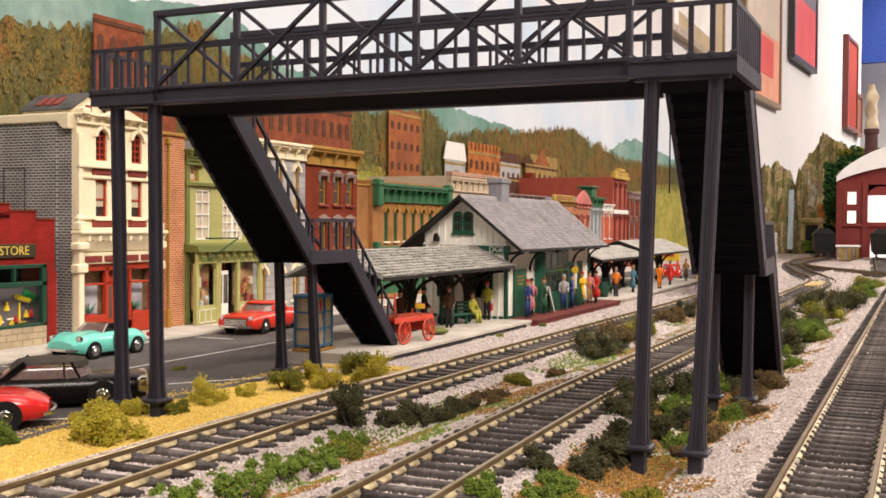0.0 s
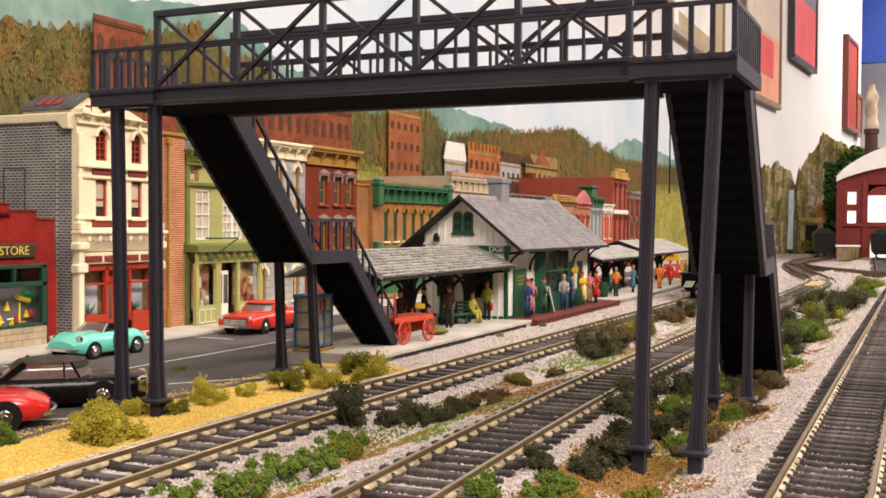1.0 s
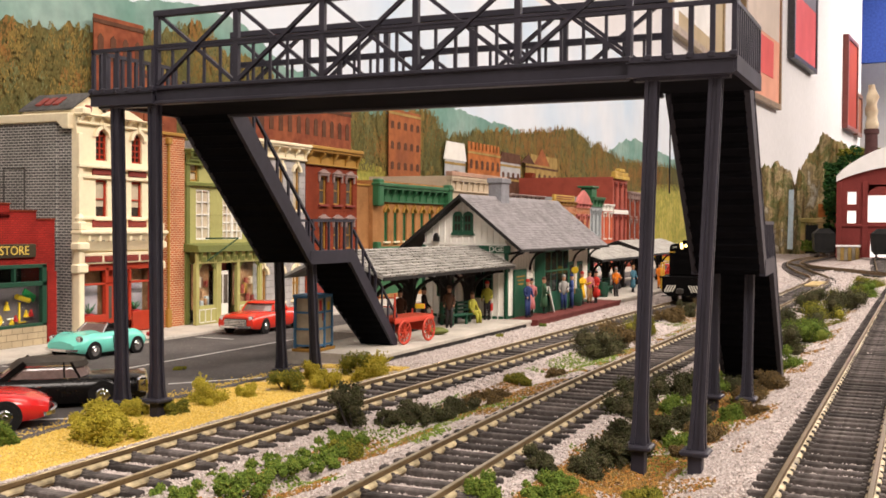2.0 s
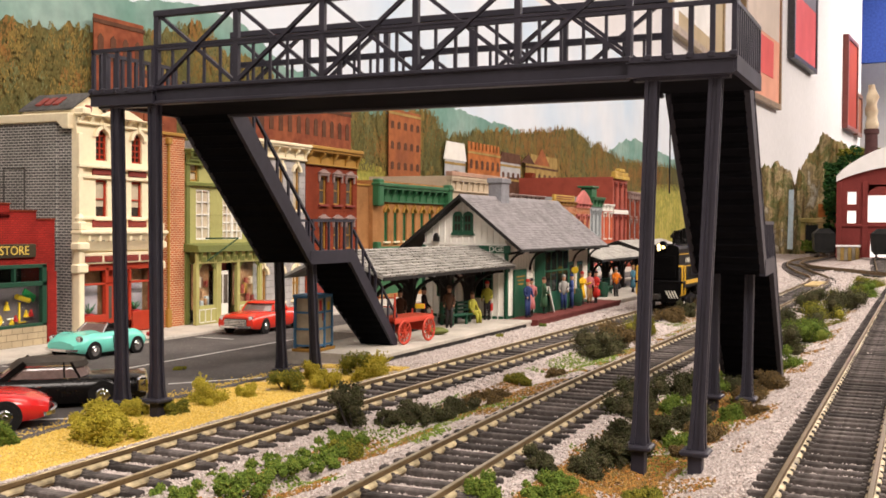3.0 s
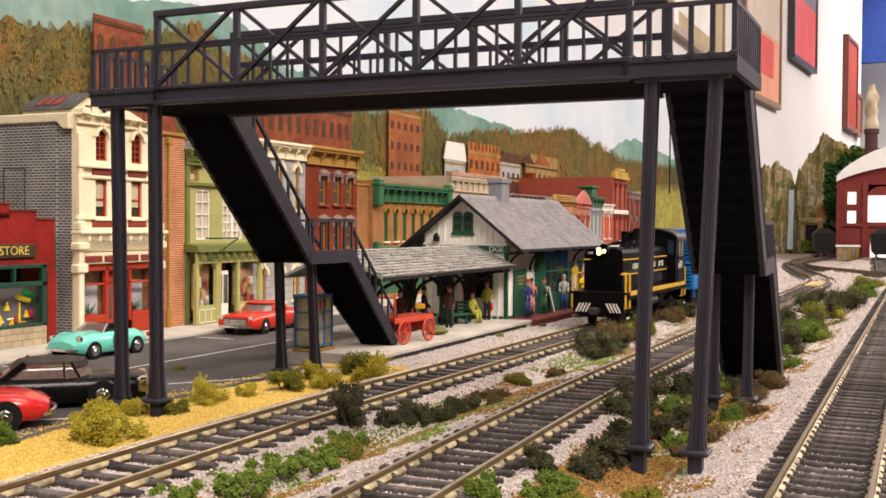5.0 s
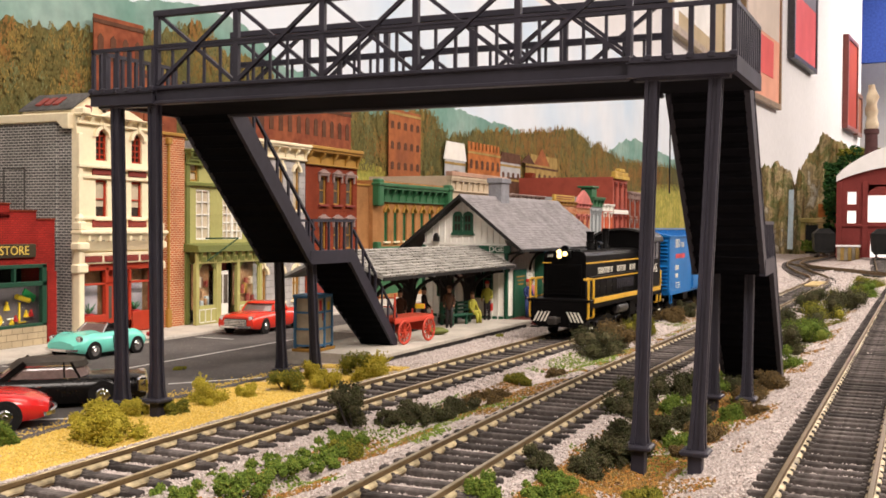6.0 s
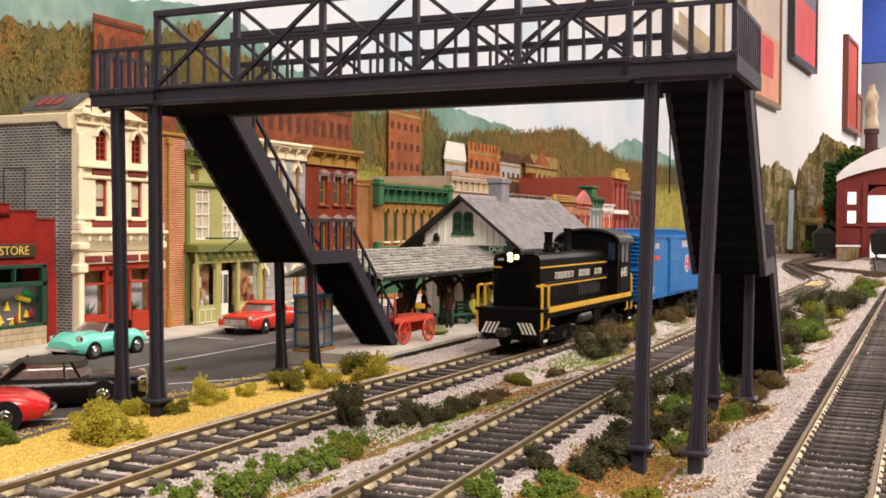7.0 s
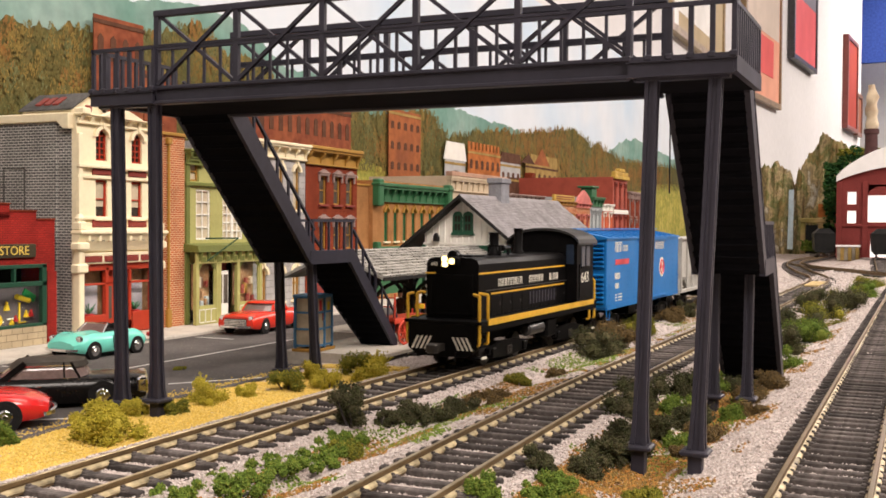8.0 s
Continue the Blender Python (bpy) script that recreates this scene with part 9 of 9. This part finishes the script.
B_COL = {"olive": island_mat("olive_foliage", [(0.34, 0.29, 0.03), (0.43, 0.36, 0.045), (0.25, 0.22, 0.02), (0.50, 0.41, 0.07)], 0.95),
         "dark": island_mat("dark_foliage", [(0.03, 0.036, 0.018), (0.06, 0.065, 0.026), (0.085, 0.075, 0.038), (0.04, 0.036, 0.022)], 0.95),
         "green": island_mat("green_foliage", [(0.08, 0.13, 0.02), (0.13, 0.19, 0.03), (0.05, 0.085, 0.015), (0.20, 0.23, 0.04)], 0.95),
         "lime": island_mat("yellow_green_foliage", [(0.17, 0.165, 0.022), (0.24, 0.215, 0.032), (0.11, 0.12, 0.018), (0.085, 0.095, 0.02)], 0.95),
         "brown": island_mat("brown_scrub", [(0.10, 0.07, 0.03), (0.16, 0.11, 0.05), (0.06, 0.045, 0.025), (0.20, 0.13, 0.04)], 0.95)}
B_WORDS = {"olive": "olive green foam bush on the straw-coloured verge", "dark": "dark green foam bush between the tracks", "green": "fresh green foam bush beside the ballast", "lime": "yellow green foam bush along the track", "brown": "brown dry scrub clump on the ballast"}


M_VERGE = mat("straw_matting", (0.56, 0.39, 0.085), 0.95, vary=0.3, grain=900, stain=60, bump=0.6, second=(0.42, 0.29, 0.06))
verge = sheet(0, 1, 10, 33.1, 24, 90, lambda u, y: 0)
verge.v = [(x, y, ground_height(x, y) + 0.012 - (0.03 if x > -2.1 else 0)) for x, y in ((road_edge(y) + 0.01 + (-2.01 - road_edge(y)) * u, y) for u, y, _ in verge.v)]
tagged(part("verge", verge, M_VERGE, smooth=True), "matted straw-coloured verge beside the track", "verge", kind="structure")


def turf():
    p, s = scatter(RN, 44000, -6.3, -1.75, 12, 33.2, lambda x, y: x < -2.05 + 0.35 * lump(x, y, 0.9) and x > road_edge(y) - 0.1 + 0.4 * lump(x, y, 0.7, 4) + (0.0 if y < 26 else 0.08 * (y - 26)), 0.02, 0.018, 0.044)
    crumbs("straw_grass", M_STRAW, p, s, "straw yellow scatter grass on the verge", rng=RN, tag="grass")
    spot = lambda x, y, k, t: lump(x, y, 0.28, k) + 0.5 * lump(x, y, 0.9, k + 2) > t
    p, s = scatter(RN, 26000, 2.0, 4.0, 14, 75, lambda x, y: spot(x, y, 5, -0.02), 0.025, 0.02, 0.05)
    q, r = scatter(RN, 24000, 7.3, 10.7, 17, 80, lambda x, y: spot(x, y, 8, 0.0), 0.025, 0.02, 0.05)
    u, w = scatter(RN, 44000, 7.1, 9.6, 17, 50, lambda x, y: x > 7.5 - 0.02 * (y - 20) and lump(x, y, 0.35, 31) + 0.4 * lump(x, y, 1.4, 33) > -0.02, 0.02, 0.02, 0.05)
    q, r = q + u, r + w
    crumbs("leaf_litter", M_LITTER, p + q, s + r, "orange and brown leaf litter between the tracks", rng=RN, tag="leaf litter")
    p, s = scatter(RN, 16000, 1.8, 4.0, 13, 70, lambda x, y: spot(x, y, 15, 0.06), 0.03, 0.02, 0.05)
    q, r = scatter(RN, 13000, 6.9, 9.8, 16, 90, lambda x, y: spot(x, y, 18, 0.12), 0.03, 0.02, 0.05)
    crumbs("green_turf", M_TURF, p + q, s + r, "patches of green scatter turf", rng=RN, tag="turf")


turf()


def road_grit():
    rng = np.random.default_rng(40)
    n = 5000
    pts = np.column_stack([rng.uniform(-16.4, -6.2, n), rng.uniform(14, 60, n), np.full(n, -0.518)])
    crumbs("road_grit", island_mat("grit", [(0.07, 0.065, 0.06), (0.20, 0.19, 0.17), (0.30, 0.27, 0.22), (0.11, 0.10, 0.095)], 0.95), pts, rng.uniform(0.008, 0.024, n), "fine loose grit on the asphalt", rng=rng, squash=0.5, tag="grit")
    n = 900
    ys = rng.uniform(15, 33, n)
    pts = np.column_stack([np.array([road_edge(y) for y in ys]) - 0.2 - np.abs(rng.normal(0, 0.28, n)), ys, np.full(n, -0.51)])
    crumbs("spilt_turf", M_STRAW, pts, rng.uniform(0.015, 0.045, n), "straw crumbs spilt over the asphalt edge", rng=rng, tag="grass")


road_grit()


def bush(x, y, r, h, kind, seed):
    """A lumpy foam bush: several lobes of small crumbs with gaps between them."""
    rng = np.random.default_rng(seed)
    t = thing("bush", x, y, (-0.53 if x < road_edge(y) else ground_height(x, y) - 0.05), 0, B_WORDS[kind], "bush", kind + " bushes")
    lobes = [(rng.uniform(-0.82, 0.82) * r, rng.uniform(-0.82, 0.82) * r, rng.uniform(0.1, 0.78) * h, rng.uniform(0.24, 0.44) * min(r, h)) for _ in range(15)]
    pts, sz = [], []
    n = int(1900 + 2300 * r)
    for i in range(n):
        lx, ly, lz, lr = lobes[i % len(lobes)]
        d = rng.normal(size=3)
        d /= np.linalg.norm(d)
        k = lr * (0.6 + 0.55 * rng.random() ** 0.7) * (1 + 0.3 * math.sin(7 * d[0] + 5 * d[1] + lx * 9) * math.sin(6 * d[2] + ly * 7))
        z = lz + d[2] * k
        pts.append((lx + d[0] * k, ly + d[1] * k, abs(z) if z < 0 else z))
        sz.append(rng.uniform(0.016, 0.038) * (0.72 + 0.35 * r))
    crumbs("foliage", B_COL[kind], pts, sz, "", t, rng, 1.0)
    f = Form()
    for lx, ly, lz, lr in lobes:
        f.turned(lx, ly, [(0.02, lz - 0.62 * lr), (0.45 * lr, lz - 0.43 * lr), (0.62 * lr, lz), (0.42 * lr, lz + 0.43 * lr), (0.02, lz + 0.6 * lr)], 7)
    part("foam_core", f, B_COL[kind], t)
    f = Form()
    for lx, ly, lz, lr in lobes[:6]:
        f.rod((lx * 0.2, ly * 0.2, -0.1), (lx, ly, lz), 0.04, 0.02, 5)
    part("stem", f, M_TIE, t)


BUSHES = ((2.0, 17.4, 0.6, 0.4, "green"), (2.3, 19.2, 0.6, 0.42, "green"), (1.9, 15.4, 0.6, 0.4, "green"), (2.5, 20.9, 0.45, 0.4, "lime"), (2.0, 24.3, 0.6, 0.5, "dark"), (2.6, 25.8, 0.7, 0.55, "dark"), (2.9, 28.2, 0.6, 0.4, "brown"), (7.3, 27.6, 0.6, 0.7, "dark"), (8.0, 24.6, 0.55, 0.75, "dark"), (6.9, 18.0, 0.5, 0.4, "green"), (9.4, 20.4, 0.4, 0.3, "lime"), (8.3, 29.5, 0.6, 0.7, "green"), (9.6, 33.0, 0.5, 0.5, "brown"), (9.2, 39.0, 0.7, 0.8, "lime"), (-4.0, 20.0, 0.95, 0.88, "olive"), (-4.9, 20.8, 0.55, 0.72, "olive"), (-5.5, 18.1, 0.36, 0.5, "green"), (-4.9, 25.2, 0.55, 0.85, "olive"), (-5.4, 22.6, 0.35, 0.6, "olive"), (-4.6, 23.3, 0.38, 0.6, "lime"), (-4.6, 26.8, 0.3, 0.5, "olive"), (-4.1, 28.4, 0.55, 0.75, "lime"), (-4.6, 30.6, 0.4, 0.8, "olive"),
          (-3.4, 29.6, 0.45, 0.7, "olive"), (-2.9, 31.4, 0.8, 0.95, "olive"), (-3.8, 32.4, 0.6, 0.9, "lime"), (1.6, 22.6, 0.5, 1.25, "dark"), (2.0, 23.6, 0.35, 0.7, "dark"), (2.2, 25.0, 0.75, 0.7, "dark"), (2.6, 27.0, 0.7, 0.6, "dark"), (2.0, 21.6, 0.45, 0.5, "green"), (2.2, 20.2, 0.55, 0.5, "green"),
          (2.1, 18.4, 0.6, 0.45, "green"), (2.2, 16.6, 0.7, 0.5, "green"), (2.7, 29.6, 0.4, 0.35, "brown"), (2.3, 32.2, 0.4, 0.35, "lime"), (2.9, 34.6, 0.4, 0.3, "brown"), (2.7, 40.6, 1.1, 1.15, "dark"), (2.6, 43.6, 1.0, 1.1, "brown"), (2.2, 49.0, 0.8, 1.0, "lime"), (2.1, 55.5, 0.7, 0.9, "brown"), (2.3, 59.0, 0.6, 1.0, "dark"), (2.5, 64.0, 0.6, 1.0, "brown"), (7.2, 29.0, 0.7, 0.8, "dark"),
          (8.2, 26.4, 0.5, 0.85, "dark"), (7.7, 31.8, 0.6, 0.9, "dark"), (7.3, 20.4, 0.32, 0.65, "dark"), (7.9, 18.8, 0.55, 0.3, "green"), (8.6, 18.6, 0.4, 0.4, "lime"), (8.0, 34.5, 0.7, 0.8, "green"), (8.9, 35.5, 0.5, 0.6, "dark"), (9.9, 36.0, 0.6, 0.7, "brown"), (9.6, 42.0, 0.7, 1.0, "green"), (8.6, 47.0, 1.2, 1.4, "dark"), (9.4, 52.5, 1.1, 1.2, "green"), (8.6, 56.0, 1.2, 1.5, "dark"),
          (9.5, 61.0, 1.2, 1.4, "lime"), (8.8, 66.0, 1.3, 2.0, "dark"), (9.9, 70.5, 1.2, 1.8, "dark"), (9.5, 76.0, 1.2, 1.5, "lime"), (10.2, 82.0, 1.2, 1.4, "green"), (10.0, 88.5, 1.0, 1.3, "dark"), (10.4, 96.0, 1.2, 1.2, "lime"), (9.2, 24.9, 0.28, 0.3, "brown"), (8.1, 22.4, 0.45, 0.75, "dark"), (8.0, 21.2, 0.4, 0.5, "dark"), (7.9, 19.7, 0.4, 0.35, "green"), (8.9, 26.0, 0.4, 0.45, "green"), (8.5, 23.6, 0.45, 0.6, "dark"), (9.3, 27.2, 0.5, 0.5, "brown"), (8.8, 28.4, 0.6, 0.7, "dark"), (9.6, 30.2, 0.45, 0.5, "green"), (10.1, 30.5, 0.4, 0.45, "brown"), (-3.2, 44.5, 0.16, 0.2, "lime"), (-3.0, 50.0, 0.16, 0.2, "green"), (-9.9, 30.2, 0.2, 0.12, "lime"))
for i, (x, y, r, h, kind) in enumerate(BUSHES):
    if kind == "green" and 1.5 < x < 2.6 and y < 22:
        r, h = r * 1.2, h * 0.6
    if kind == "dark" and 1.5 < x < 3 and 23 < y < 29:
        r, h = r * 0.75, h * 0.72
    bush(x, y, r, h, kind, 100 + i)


def ivy():
    rng = np.random.default_rng(77)
    pts, sz = [], []
    for i in range(2600):
        x, u = rng.uniform(-3.4, 9.5), rng.uniform(0, 1)
        top = 19.5 + 1.2 * math.sin(x * 0.9) - 0.12 * (x - 3) ** 2 * 0.4
        z = 4 + (top - 4) * u ** 0.7
        pts.append((x, 218.5 + rng.uniform(-1.2, 0.6) - 1.5 * math.sin(u * 3), z))
        sz.append(rng.uniform(0.25, 0.6))
    crumbs("ivy_bank", island_mat("ivy_leaves", [(0.012, 0.045, 0.012), (0.025, 0.075, 0.018), (0.008, 0.03, 0.01), (0.05, 0.10, 0.02)], 0.9), pts, sz, "dark green ivy covered bank behind the engine house", rng=rng, tag="hillside foliage")
    pts = [(rng.uniform(-1, 9), 217.5 + rng.uniform(-1, 1), 19.2 + rng.uniform(-0.4, 0.8)) for _ in range(220)]
    crumbs("yellow_shrub", B_COL["lime"], pts, rng.uniform(0.2, 0.45, 220), "yellow shrub along the bank's crest", rng=rng, tag="hillside foliage")
    pts = [(rng.uniform(-7.5, -3.5), 216 + rng.uniform(-1, 1), 0.2 + abs(rng.normal()) * 0.9) for _ in range(260)]
    crumbs("cliff_shrub", B_COL["green"], pts, rng.uniform(0.2, 0.45, 260), "green shrubs at the foot of the cliff", rng=rng, tag="hillside foliage")


ivy()

motions()
